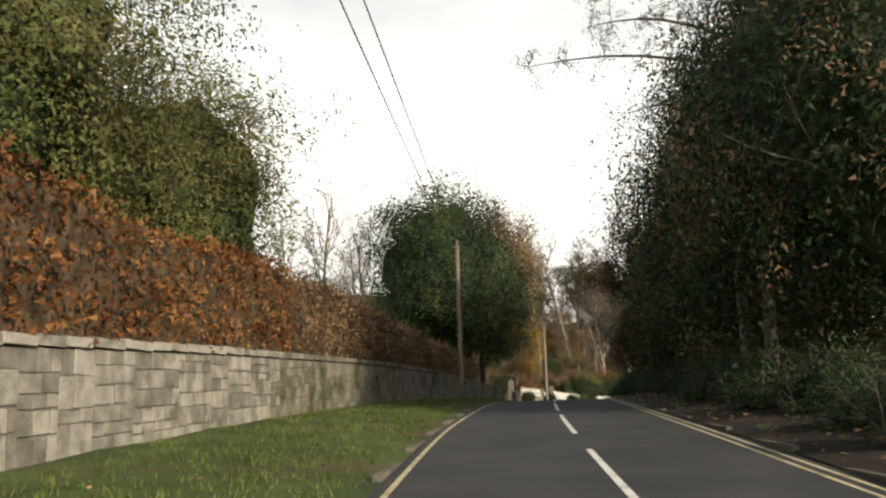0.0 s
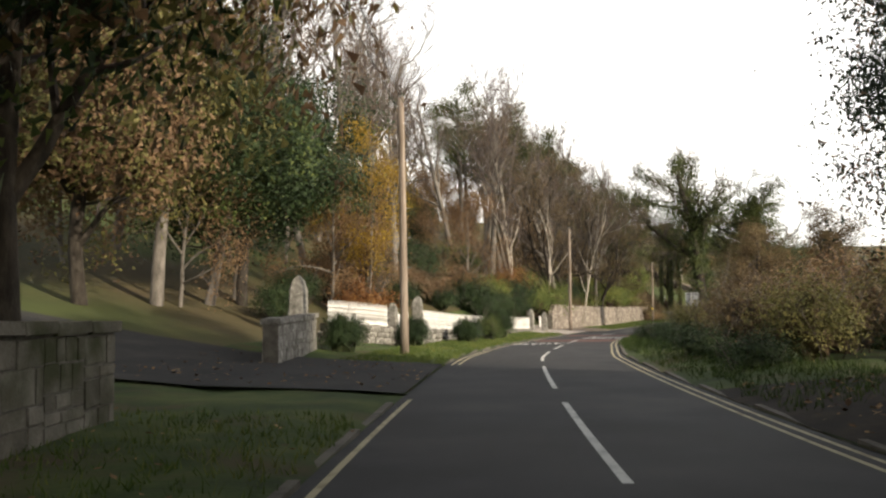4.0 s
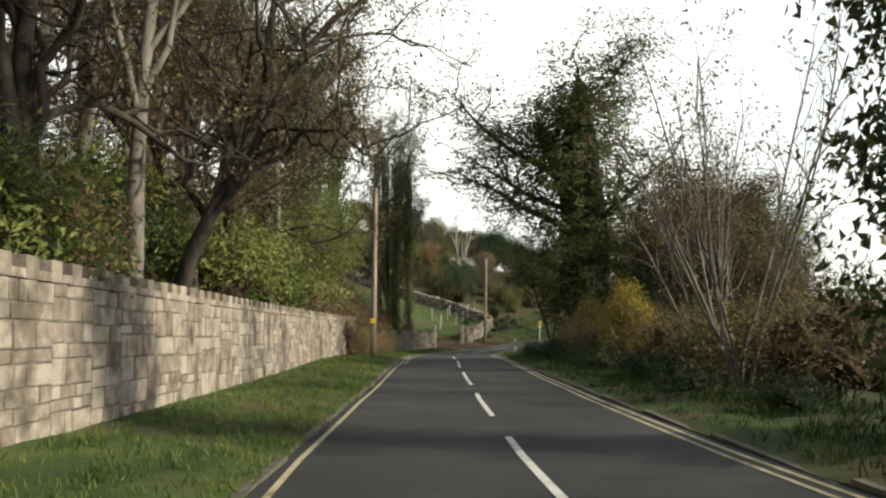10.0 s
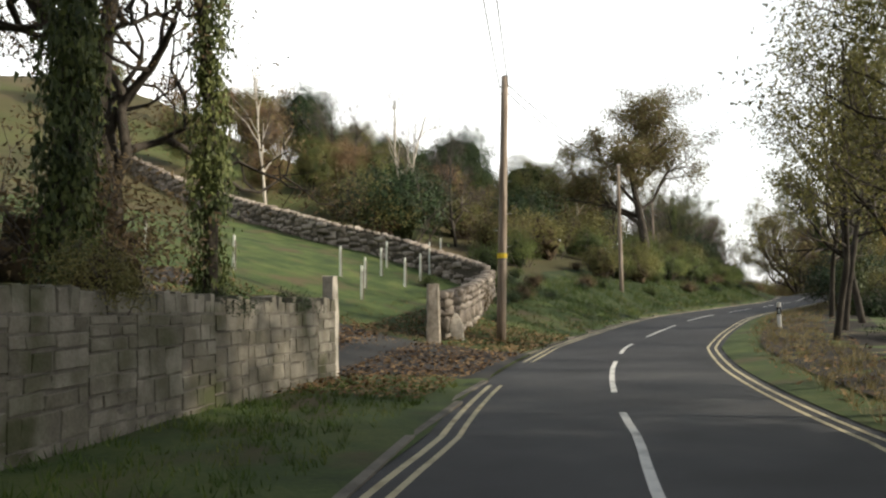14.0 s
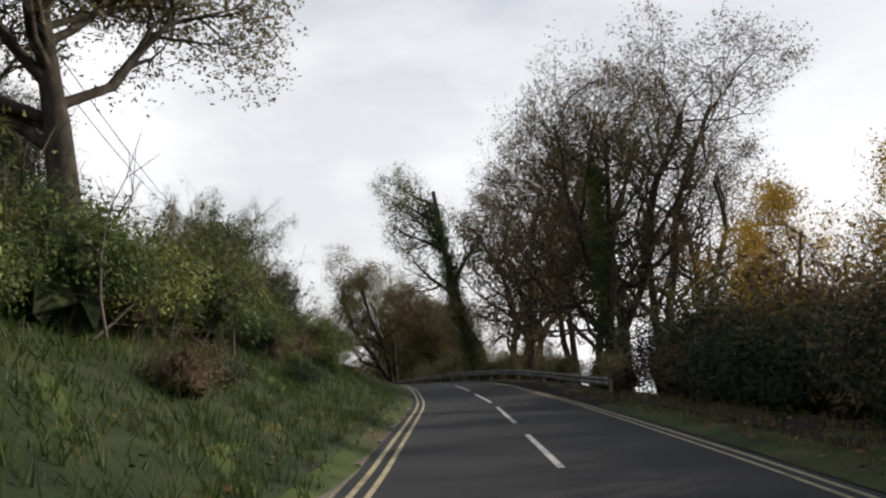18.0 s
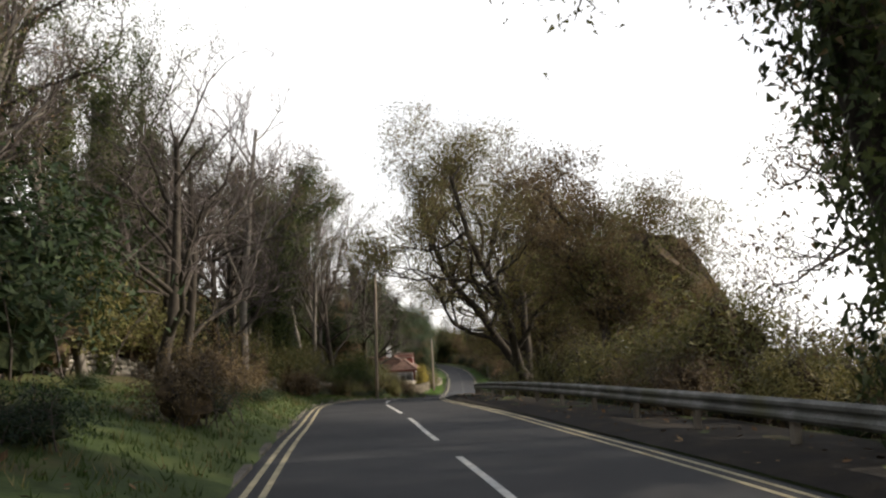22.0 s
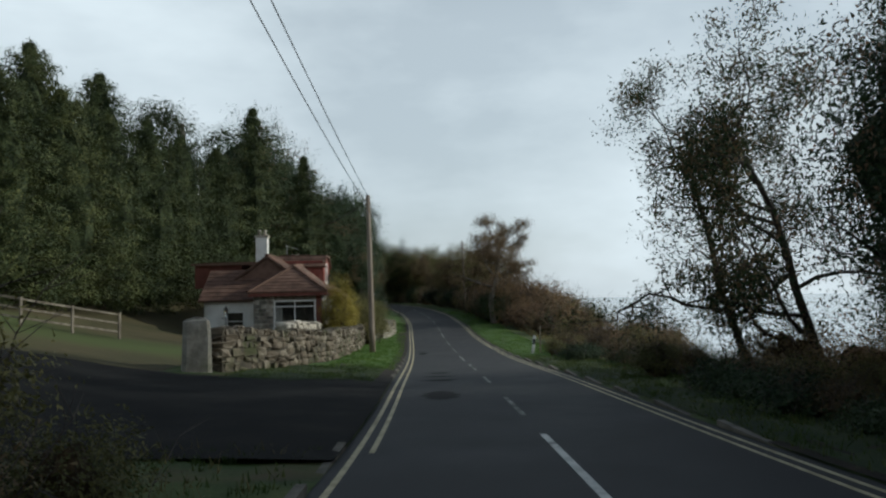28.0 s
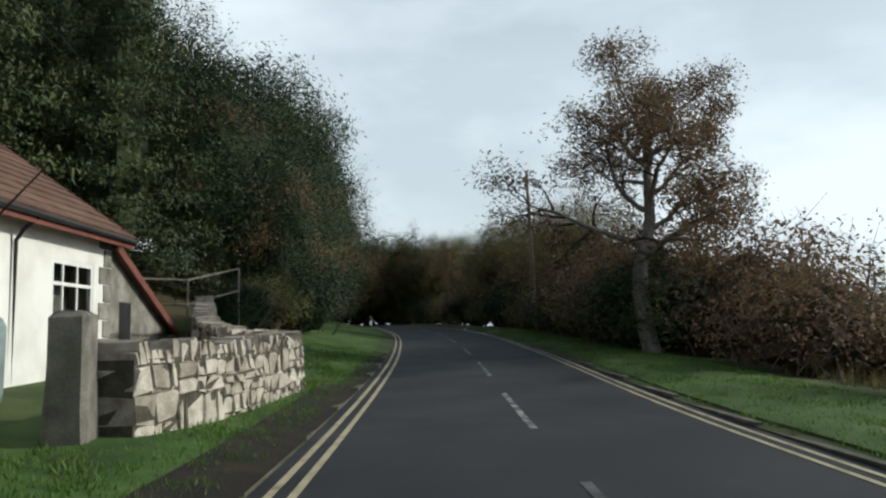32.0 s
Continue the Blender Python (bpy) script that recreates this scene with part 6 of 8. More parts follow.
def branching(rng, height, radius, counts, angles, ratios, first=0.35, wig=0.12, up=0.05, lean=(0, 0), stems=1, sides=(9, 6, 4, 3, 3), bend=None, lift=None, knots=(7, 5, 4, 2, 1), limbs=None):
    """Trunk and limbs, and twigs apart; returns both builders, and the places of twig ends and of limbs."""
    wood, twig, tips, arms = Builder(), Builder(), [], []
    todo = []
    for k in range(stems):
        off = rng.normal(size=2) * radius * (1.3 if stems > 1 else 0)
        u = np.array([lean[0] + (rng.normal() * 0.16 if stems > 1 else 0), lean[1] + (rng.normal() * 0.16 if stems > 1 else 0), 1.0])
        todo.append((0, np.array([off[0], off[1], -0.3]), u, height * rng.uniform(0.85, 1.0), radius))
    while todo:
        level, p, u, length, r = todo.pop()
        fine = level >= len(counts)
        b = wood if level <= 1 else twig
        if level == 1 and limbs is not None:
            b = Builder()
            limbs.append(b)
        segs = knots[min(level, 4)]
        pts, tip = limb(rng, b, p, u, length, r, r * (0.35 if level == 0 else 0.13), sides[min(level, 4)], segs, wig * (0.5 if level == 0 else 1.0 + 0.3 * level), up if level else 0.02)
        if level == 1:
            arms.append(pts)
        if level >= max(1, len(counts) - 1):
            tips.append(pts[-1])
            tips.append(pts[len(pts) // 2])
        if fine:
            continue
        lo = first if level == 0 else 0.25
        for k in range(counts[level]):
            f = lo + (1 - lo) * (k + rng.uniform(0.2, 0.9)) / counts[level]
            f = min(f, 0.999)
            i = f * (len(pts) - 1)
            a = int(i)
            q = pts[a] + (pts[a + 1] - pts[a]) * (i - a)
            du = pts[a + 1] - pts[a]
            v = spread(rng, du, angles[level])
            if bend is not None:
                v = v + np.asarray(bend) * (0.5 if level == 0 else 0.3)
            if lift is not None:
                v[2] = max(v[2], lift)
            rr = max(r * (1 - 0.65 * f) * 0.62, 0.006)
            todo.append((level + 1, q, v, length * ratios[level] * rng.uniform(0.7, 1.15) * (1.25 - 0.55 * f), rr))
    return wood, twig, np.array(tips), arms


def near(rng, places, per, sigma):
    places = np.asarray(places, float)
    c = np.repeat(places, per, axis=0)
    return c + rng.normal(size=c.shape) * sigma


def envelope(rng, centre, radii, clumps, per, sigma, hollow=0.72, low=-0.9, rough=0.3, cone=0.0, lean=0.0):
    """Leaf places in clumps over an uneven rounded body."""
    out = []
    o = rng.uniform(-50, 50, 3)
    while len(out) < clumps:
        v = unit(rng.normal(size=3))
        if v[2] < low:
            continue
        k = 1 + rough * noise.noise(Vector(v * 2.0 + o)) * 1.6 + rough * 0.6 * noise.noise(Vector(v * 5.0 + o))
        f = rng.uniform(hollow, 1.0) * k
        q = v * f * np.asarray(radii)
        if cone:
            q[:2] *= 1 - cone * (v[2] * 0.5 + 0.5)
        q[0] += lean * (q[2] + radii[2])
        out.append(q + np.asarray(centre))
    return near(rng, out, per, sigma)


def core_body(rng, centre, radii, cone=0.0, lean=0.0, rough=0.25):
    """A lumpy closed filler, well inside the leaves, coloured dark for a crown's inner shade."""
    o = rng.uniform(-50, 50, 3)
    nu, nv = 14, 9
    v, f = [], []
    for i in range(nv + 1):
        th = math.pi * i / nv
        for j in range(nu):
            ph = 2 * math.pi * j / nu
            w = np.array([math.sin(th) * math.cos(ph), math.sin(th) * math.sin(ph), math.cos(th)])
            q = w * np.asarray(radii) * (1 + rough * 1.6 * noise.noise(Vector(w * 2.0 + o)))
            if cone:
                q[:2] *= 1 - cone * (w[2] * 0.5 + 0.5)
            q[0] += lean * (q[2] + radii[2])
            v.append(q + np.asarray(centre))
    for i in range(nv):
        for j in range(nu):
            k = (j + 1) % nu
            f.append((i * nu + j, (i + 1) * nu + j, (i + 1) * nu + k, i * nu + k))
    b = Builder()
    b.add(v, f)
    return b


PROTO = {}


def species(name, parts_):
    """Keeps the meshes of one kind of tree, to be planted many times."""
    PROTO.setdefault(name, []).append(parts_)


def make_bare(name, seeds, height, wood_mat, twig_mat, leaf=None, per=0, size=0.12, counts=(8, 6, 5, 4), radius=0.24, first=0.35, angles=(42, 45, 45, 40), ratios=(0.42, 0.45, 0.45, 0.5), wig=0.14, up=0.07, sigma=0.25, lean=(0, 0), stems=1, bend=None, drop=0.0, lift=None, knots=(7, 5, 4, 2, 1), second=None, apart=False):
    for sd in seeds:
        boughs = [] if apart else None
        rng = np.random.default_rng(sd)
        wood, twig, tips, arms = branching(rng, height, radius, counts, angles, ratios, first, wig, up, lean, stems, bend=bend, lift=lift, knots=knots, limbs=boughs)
        ps = [("trunk", wood.mesh("trunk", M[wood_mat], True), ""), ("branches", twig.mesh("branches", M[twig_mat]), "fine bare twigs")]
        ps += [("limb", q.mesh("limb", M[wood_mat], True), "") for q in boughs or ()]
        if leaf:
            lv = Builder()
            keep = tips[rng.uniform(size=len(tips)) > drop]
            spots = near(rng, keep, per, sigma)
            if second:
                pick = rng.uniform(size=len(spots)) < second[1]
                lb = Builder()
                lb.leaves(spots[pick], size, rng, 0.3)
                ps.append(("crown", lb.mesh("crown", M[second[0]]), "leaves of a second tint"))
                spots = spots[~pick]
            lv.leaves(spots, size, rng, 0.3)
            ps.append(("crown", lv.mesh("crown", M[leaf]), ""))
        species(name, ps)


def make_dense(name, seeds, height, spread_r, leaf, clumps=420, per=24, size=0.26, sigma=0.38, trunk_r=0.28, low=-0.85, bottom=0.12, cone=0.0, bark="bark_dark", rough=0.3, second=None, narrow=0.55, lean=0.0, core=0.6, core_mat="green_core", hollow=0.58):
    for sd in seeds:
        rng = np.random.default_rng(sd)
        wood, twig, tips, arms = branching(rng, height * 0.75, trunk_r, (8, 5), (50, 45), (0.45, 0.45), 0.2, 0.1, 0.05)
        c = (0, 0, height * (0.5 + bottom / 2))
        rr = (spread_r, spread_r, height * (0.5 - bottom / 2))
        pl = envelope(rng, c, rr, clumps, per, sigma, hollow, low, rough, cone, lean)
        ps = [("trunk", wood.mesh("trunk", M[bark], True), ""), ("branches", twig.mesh("branches", M["twig"]), "")]
        lv = Builder()
        face = (pl - np.array(c)) / np.array(rr) ** 2 * min(rr) + np.array([0, 0, 0.25])
        if second:
            # whole sprays of the second tint
            grain = np.array([noise.noise(Vector(q * 0.45)) for q in pl[::per]]).repeat(per)[:len(pl)]
            pick = grain > np.quantile(grain, 1 - second[1])
            lb = Builder()
            lb.leaves(pl[pick], size, rng, 0.2, narrow, face[pick])
            ps.append(("crown", lb.mesh("crown", M[second[0]]), "paler leaves"))
            pl, face = pl[~pick], face[~pick]
        lv.leaves(pl, size, rng, 0.2, narrow, face)
        ps.append(("crown", lv.mesh("crown", M[leaf]), ""))
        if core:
            ps.append(("inner_foliage", core_body(rng, c, [core * q for q in rr], cone, lean).mesh("inner_foliage", M[core_mat]), "filler body inside the crown, coloured for inner shade"))
        species(name, ps)


def make_shrub(name, seeds, height, spread_r, leaf, clumps=110, per=22, size=0.12, sigma=0.2, twiggy=True, rough=0.35, low=-0.35, narrow=0.5, stems=14, core=0.52):
    for sd in seeds:
        rng = np.random.default_rng(sd)
        wood = Builder()
        for _ in range(stems):
            u = unit((rng.normal() * 0.5, rng.normal() * 0.5, 1))
            pts, _u = limb(rng, wood, (rng.normal() * spread_r * 0.3, rng.normal() * spread_r * 0.3, -0.1), u, height * rng.uniform(0.7, 1.1), 0.022, 0.006, 4, 4, 0.16, 0.02)
            if twiggy:
                for q in pts[1:]:
                    for _k in range(2):
                        limb(rng, wood, q, spread(rng, u, 45), height * 0.3, 0.008, 0.003, 3, 1, 0.2, 0.02)
        pl = envelope(rng, (0, 0, height * 0.42), (spread_r, spread_r, height * 0.56), clumps, per, sigma, 0.45, low, rough)
        pl = pl[pl[:, 2] > 0.02]
        lv = Builder()
        lv.leaves(pl, size, rng, 0.1, narrow, pl / np.array([spread_r, spread_r, height * 0.6]) + np.array([0, 0, 0.1]))
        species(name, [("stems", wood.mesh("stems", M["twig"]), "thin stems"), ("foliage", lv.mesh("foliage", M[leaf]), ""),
                       ("inner_foliage", core_body(rng, (0, 0, height * 0.36), (spread_r * core, spread_r * core, height * 0.48 * core / 0.7), 0.25, 0, 0.4).mesh("inner_foliage", M["green_core" if leaf in ("leaf_dark", "leaf_green", "leaf_ivy") else "brown_core"]), "filler body inside the shrub, coloured for inner shade")])


def make_conifer(name, seeds, height, r0, leaf, tiers=18, size=0.2, blunt=0.75, per=52, flat=0.2):
    """A conifer of drooping, layered sprays; blunt rounds its outline."""
    for sd in seeds:
        rng = np.random.default_rng(sd)
        wood, lv, pl, face = Builder(), Builder(), [], []
        limb(rng, wood, (0, 0, -0.3), (0, 0, 1), height, 0.24, 0.03, 8, 7, 0.01, 0.05)
        for k in range(tiers):
            f = k / (tiers - 1)
            z = height * (0.05 + 0.92 * f)
            rad = r0 * (1 - f ** (1.0 / max(0.2, 1.4 - blunt))) ** blunt * rng.uniform(0.85, 1.12) + 0.1
            n = max(4, int(11 - 6 * f))
            for j in range(n):
                a = 2 * math.pi * (j + rng.uniform(-0.35, 0.35)) / n
                u = np.array([math.cos(a), math.sin(a), 0.25 - 0.3 * (1 - f)])
                pts, _ = limb(rng, wood, (0, 0, z), u, rad * rng.uniform(0.7, 1.15), 0.045 * (1 - 0.6 * f), 0.008, 4, 4, 0.08, -0.03)
                for q, w in zip(pts[1:], (0.35, 0.7, 1.0, 0.9)):
                    m = near(rng, [q], max(3, int(per * w * 0.5)), np.array([0.12 + 0.065 * rad * w, 0.12 + 0.065 * rad * w, flat * 0.75]))
                    pl.append(m)
                    face.append(np.tile(np.array([u[0], u[1], 0.45]), (len(m), 1)) + rng.normal(size=(len(m), 3)) * 0.3)
        lv.leaves(np.concatenate(pl), size, rng, 0.5, 0.42, np.concatenate(face))
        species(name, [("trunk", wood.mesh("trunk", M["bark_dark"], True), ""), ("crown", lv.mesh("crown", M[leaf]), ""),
                       ("inner_foliage", core_body(rng, (0, 0, height * 0.48), (r0 * 0.5, r0 * 0.5, height * 0.42), 0.85 if blunt > 0.7 else 0.45, 0, 0.2).mesh("inner_foliage", M["green_core"]), "filler body inside the crown, coloured for inner shade")])


def make_pine(name, seeds, height):
    for sd in seeds:
        rng = np.random.default_rng(sd)
        wood, twig, tips, arms = branching(rng, height, 0.27, (13, 5), (70, 50), (0.24, 0.4), 0.5, 0.07, 0.04)
        lv = Builder()
        spots = near(rng, tips, 56, np.array([0.6, 0.6, 0.24]))
        lv.leaves(spots, 0.22, rng, 0.0, 0.35, np.tile(np.array([0.0, 0.0, 0.4]), (len(spots), 1)) + rng.normal(size=(len(spots), 3)))
        species(name, [("trunk", wood.mesh("trunk", M["bark_grey"], True), ""), ("branches", twig.mesh("branches", M["bark_dark"]), ""), ("crown", lv.mesh("crown", M["needle"]), "")])


def make_ivy(name, seeds, height, radius, lean=(0, 0), bulk=0.75, arms_n=5, bend=None, crown="leaf_brown", per=2, ivy_to=0.85, wood_mat="bark_dark", limb_ivy=30):
    """A tree whose trunk and lower limbs are wrapped in ivy."""
    for sd in seeds:
        rng = np.random.default_rng(sd)
        wood, twig, tips, arms = branching(rng, height, radius, (arms_n, 6, 5, 3), (48, 42, 45, 40), (0.5, 0.5, 0.42, 0.5), 0.4, 0.12, 0.06, lean, 1, bend=bend)
        n = 420 if bulk < 2 else 950
        z = rng.uniform(0.0, ivy_to, n) * height
        a = rng.uniform(0, 2 * math.pi, n)
        lump = np.array([noise.noise(Vector((math.cos(q) * 1.5, math.sin(q) * 1.5, w * 0.35 + sd))) for q, w in zip(a, z)])
        girth = bulk * (1.0 - 0.45 * z / height) * rng.uniform(0.5, 1.1, n) * (1 + 0.5 * lump) * (np.clip(z / 6.5, 0.3, 1.0) if bulk > 2 else 1.0)
        base = np.stack([lean[0] * z + np.cos(a) * girth, lean[1] * z + np.sin(a) * girth, z], -1)
        extra = [a + (c - a) * f for pts in arms for a, c in zip(pts[:-1], pts[1:]) for f in (0.0, 0.33, 0.66)][:: 1]
        pl = np.concatenate([near(rng, base, 16, 0.2), near(rng, extra, limb_ivy, 0.26 + 0.16 * bulk)])
        lv = Builder()
        lv.leaves(pl, 0.15 if bulk < 1.2 else 0.19, rng, 0.4, 0.75, np.concatenate([np.repeat(np.stack([np.cos(a), np.sin(a), np.full(len(a), 0.3)], -1), 16, axis=0), np.tile(np.array([0.0, 0.0, 0.8]), (len(extra) * limb_ivy, 1)) + rng.normal(size=(len(extra) * limb_ivy, 3)) * 0.8]))
        ps = [("trunk", wood.mesh("trunk", M[wood_mat], True), ""), ("branches", twig.mesh("branches", M["twig"]), ""), ("ivy", lv.mesh("ivy", M["leaf_ivy"]), "glossy dark ivy")]
        if bulk > 1.2:
            hh = height * ivy_to
            ps.append(("inner_foliage", core_body(rng, (0, 0, hh / 2), (bulk * 0.38, bulk * 0.38, hh / 2), 0.45, lean[0], 0.25).mesh("inner_foliage", M["green_core"]), "filler body round the trunk, coloured for the ivy's inner shade"))
        if crown:
            lc = Builder()
            lc.leaves(near(rng, tips, per, 0.22), 0.13, rng, 0.3)
            ps.append(("crown", lc.mesh("crown", M[crown]), ""))
        species(name, ps)


make_bare("beech_bare", (1, 2, 3), 20.0, "bark_grey", "twig", "leaf_rust", 1, 0.13, drop=0.8, counts=(10, 8, 7, 4), radius=0.3, sigma=0.3, first=0.3, angles=(30, 38, 42, 40), up=0.1)
make_bare("beech_copper", (4, 5, 66), 12.0, "bark_grey", "twig", "leaf_rust", 7, 0.19, counts=(12, 8, 6), radius=0.15, first=0.1, angles=(48, 48, 45), ratios=(0.46, 0.45, 0.4), sigma=0.5, drop=0.15)
make_bare("birch_bare", (6, 7), 14.0, "bark_pale", "twig", None, 0, counts=(12, 8, 6, 3), radius=0.15, first=0.25, angles=(32, 38, 40, 40), up=0.06)
make_bare("forked_tree", (8,), 4.2, "bark_pale", "twig", "leaf_rust", 1, 0.12, counts=(6, 7, 6, 4), radius=0.5, first=0.5, angles=(24, 36, 42, 40), ratios=(2.7, 0.42, 0.45, 0.5), wig=0.14, up=0.14, drop=0.5, knots=(4, 8, 5, 2, 1))
make_bare("maple_yellow", (9, 10), 9.5, "bark_dark", "twig", "leaf_yellow", 16, 0.15, counts=(9, 6, 5), radius=0.16, first=0.15, angles=(48, 48, 45), ratios=(0.5, 0.45, 0.4), sigma=0.38)
make_bare("oak_sparse", (11, 12), 12.5, "bark_dark", "bark_dark", "leaf_brown", 3, 0.17, counts=(10, 7, 6, 4), radius=0.3, first=0.22, angles=(58, 50, 48, 42), ratios=(0.5, 0.5, 0.42, 0.45), wig=0.24, up=0.06, sigma=0.34, drop=0.1, lift=0.05, knots=(9, 9, 6, 3, 1))
make_bare("round_tree", (13,), 9.5, "bark_dark", "bark_dark", "leaf_olive", 6, 0.16, counts=(15, 8, 6, 3), radius=0.36, first=0.35, angles=(46, 42, 42, 40), ratios=(0.74, 0.45, 0.42, 0.45), wig=0.13, up=0.08, sigma=0.34, second=("leaf_brown", 0.5))
make_bare("oak_dark", (81, 82), 12.0, "bark_dark", "bark_dark", "leaf_dark", 9, 0.17, counts=(12, 8, 6), radius=0.2, first=0.12, angles=(60, 50, 46), ratios=(0.5, 0.48, 0.42), wig=0.2, up=0.06, sigma=0.32, second=("leaf_brown", 0.35), knots=(8, 7, 5, 2))
make_bare("oak_bare", (71, 72, 73), 15.0, "bark_dark", "bark_dark", "leaf_brown", 2, 0.14, counts=(8, 7, 6, 4), radius=0.25, first=0.2, angles=(44, 52, 52, 46), ratios=(0.56, 0.5, 0.42, 0.45), wig=0.34, up=0.1, sigma=0.22, drop=0.4, lift=0.15, stems=2, knots=(9, 9, 6, 3, 1))
make_bare("windswept_oak", (14,), 13.0, "bark_grey", "bark_dark", "leaf_brown", 3, 0.16, counts=(15, 8, 6, 4), radius=0.34, first=0.34, angles=(66, 50, 48, 42), ratios=(0.44, 0.45, 0.42, 0.45), wig=0.15, up=0.03, sigma=0.3, bend=(0.1, 0.0, 0.0), knots=(9, 9, 6, 3, 1), second=("leaf_rust", 0.4), apart=True)
make_bare("leaning_oak", (15, 16), 15.0, "bark_dark", "bark_dark", "leaf_olive", 4, 0.15, counts=(9, 7, 6, 4), radius=0.29, first=0.2, angles=(42, 50, 48, 42), ratios=(0.55, 0.5, 0.42, 0.45), wig=0.26, up=0.09, lean=(-0.34, -0.1), stems=3, sigma=0.36, knots=(9, 9, 6, 3, 1), second=("leaf_brown", 0.4))
make_bare("sycamore_slim", (17, 18), 11.5, "bark_dark", "twig", "leaf_olive", 3, 0.16, counts=(12, 6, 4), radius=0.13, first=0.25, angles=(60, 48, 45), ratios=(0.34, 0.45, 0.4), sigma=0.3)
make_bare("hazel", (19, 20), 9.0, "bark_grey", "twig", "leaf_brown", 2, 0.13, counts=(9, 3), radius=0.04, first=0.3, angles=(25, 30), ratios=(0.3, 0.4), stems=9, up=0.05, drop=0.3, sigma=0.12)
make_dense("evergreen_round", (21, 22), 16.0, 6.2, "leaf_dark", 1000, 30, 0.24, 0.46, 0.3, second=("leaf_green", 0.1))
make_dense("autumn_broadleaf", (23, 24), 14.0, 5.6, "leaf_olive", 1050, 26, 0.2, 0.44, 0.28, second=("leaf_green", 0.35))
make_dense("laurel_tree", (91,), 9.0, 3.0, "leaf_laurel", 520, 20, 0.2, 0.36, 0.16, bottom=0.42, narrow=0.4, core=0.4)
make_dense("autumn_copper_tree", (25,), 12.0, 5.0, "leaf_rust", 900, 26, 0.21, 0.42, 0.25, second=("leaf_olive", 0.4), core_mat="brown_core")
make_dense("windswept_dome", (26,), 15.0, 7.0, "leaf_olive", 1500, 24, 0.18, 0.42, 0.34, bottom=0.08, second=("leaf_brown", 0.45), lean=-0.1, rough=0.38, core=0.5, core_mat="brown_core", hollow=0.72)
make_dense("dark_thicket", (27, 28), 15.0, 5.2, "leaf_dark", 1100, 26, 0.2, 0.44, 0.25, bottom=0.02, low=-1.0, second=("leaf_rust", 0.16))
make_conifer("cypress", (68, 69, 70), 15.0, 4.4, "needle", 21, 0.22, 0.5, 120, 0.3)
make_conifer("spruce", (31, 32), 15.0, 3.8, "needle", 20, 0.24, 0.9, 84)
make_bare("fan_tree", (75, 76), 10.5, "bark_dark", "twig", None, 0, counts=(9, 8, 7, 5), radius=0.22, first=0.18, angles=(40, 40, 42, 40), ratios=(0.66, 0.48, 0.45, 0.5), wig=0.16, up=0.07)
make_pine("pine", (33, 34), 16.0)
make_ivy("ivy_tree", (35,), 16.0, 0.5, (0.1, 0), 1.5, 7, limb_ivy=95)
make_ivy("ivy_pole_tree", (36, 37, 67), 15.0, 0.26, (0.05, 0.02), 0.46, 7, per=2, crown="leaf_ivy")
make_ivy("ivy_leaning", (38,), 12.5, 0.4, (-0.38, -0.1), 0.8, 6, per=3, crown="leaf_olive")
make_ivy("ivy_heavy", (39,), 21.0, 0.6, (0.0, 0), 3.2, 8, crown="leaf_ivy", per=5, ivy_to=0.95, limb_ivy=85)
make_shrub("shrub_green", (41, 42), 2.0, 1.3, "leaf_green", 170, 24, 0.1, 0.16)
make_shrub("shrub_dark", (43, 44), 1.8, 1.1, "leaf_dark", 330, 26, 0.1, 0.13, rough=0.12, core=0.68)
make_shrub("shrub_olive", (45, 46), 2.4, 1.6, "leaf_olive", 150, 22, 0.13, 0.22)
make_shrub("scrub_brown", (47, 48, 49), 2.4, 1.9, "leaf_brown", 130, 17, 0.13, 0.28, stems=22)
make_shrub("scrub_rust", (50, 51), 2.6, 2.0, "leaf_rust", 150, 17, 0.14, 0.28, stems=18)
make_shrub("laurel", (52, 53), 3.4, 2.3, "leaf_laurel", 240, 20, 0.2, 0.28, narrow=0.4)
make_shrub("laurel_dark", (54,), 3.0, 2.2, "leaf_dark", 220, 20, 0.2, 0.26, narrow=0.4)
make_shrub("shrub_yellow", (55,), 3.0, 1.05, "leaf_golden", 430, 26, 0.09, 0.14, rough=0.2)
make_shrub("shrub_copper", (56, 57), 1.8, 1.6, "leaf_copper", 140, 20, 0.14, 0.22)
make_shrub("bramble", (58, 59), 1.1, 1.3, "leaf_dark", 90, 20, 0.11, 0.18, stems=16)
make_shrub("rose_bush", (60,), 2.6, 1.7, "leaf_olive", 420, 24, 0.09, 0.2, stems=26)

_count = {}
_rng = np.random.default_rng(77)


TWIGGY = ("branches", "stems")


def plant(kind, s, d, scale=1.0, name="tree", label="", group="", turn=None, h=0.0, category=None):
    """Plants one of a kind at a chainage; turn is taken from the road's heading, at random if left open."""
    pool = PROTO[kind]
    k = _count.get(kind, 0)
    _count[kind] = k + 1
    spin = float(_rng.uniform(0, 360)) if turn is None else turn
    sc = scale if isinstance(scale, tuple) else (scale * _rng.uniform(0.94, 1.06), scale * _rng.uniform(0.94, 1.06), scale * _rng.uniform(0.95, 1.05))
    t = thing(name, place(s, d, h, spin, sc), label, category or ("tree" if "tree" in name or name in ("pine", "spruce", "birch") else "shrub"), group)
    for pn, me, lb in pool[k % len(pool)]:
        part({"branches": "twig_work", "stems": "stem_work"}.get(pn, pn), me, None, t, lb, kind="stuff" if pn in TWIGGY else "")
    return t


_v = np.random.default_rng(77)
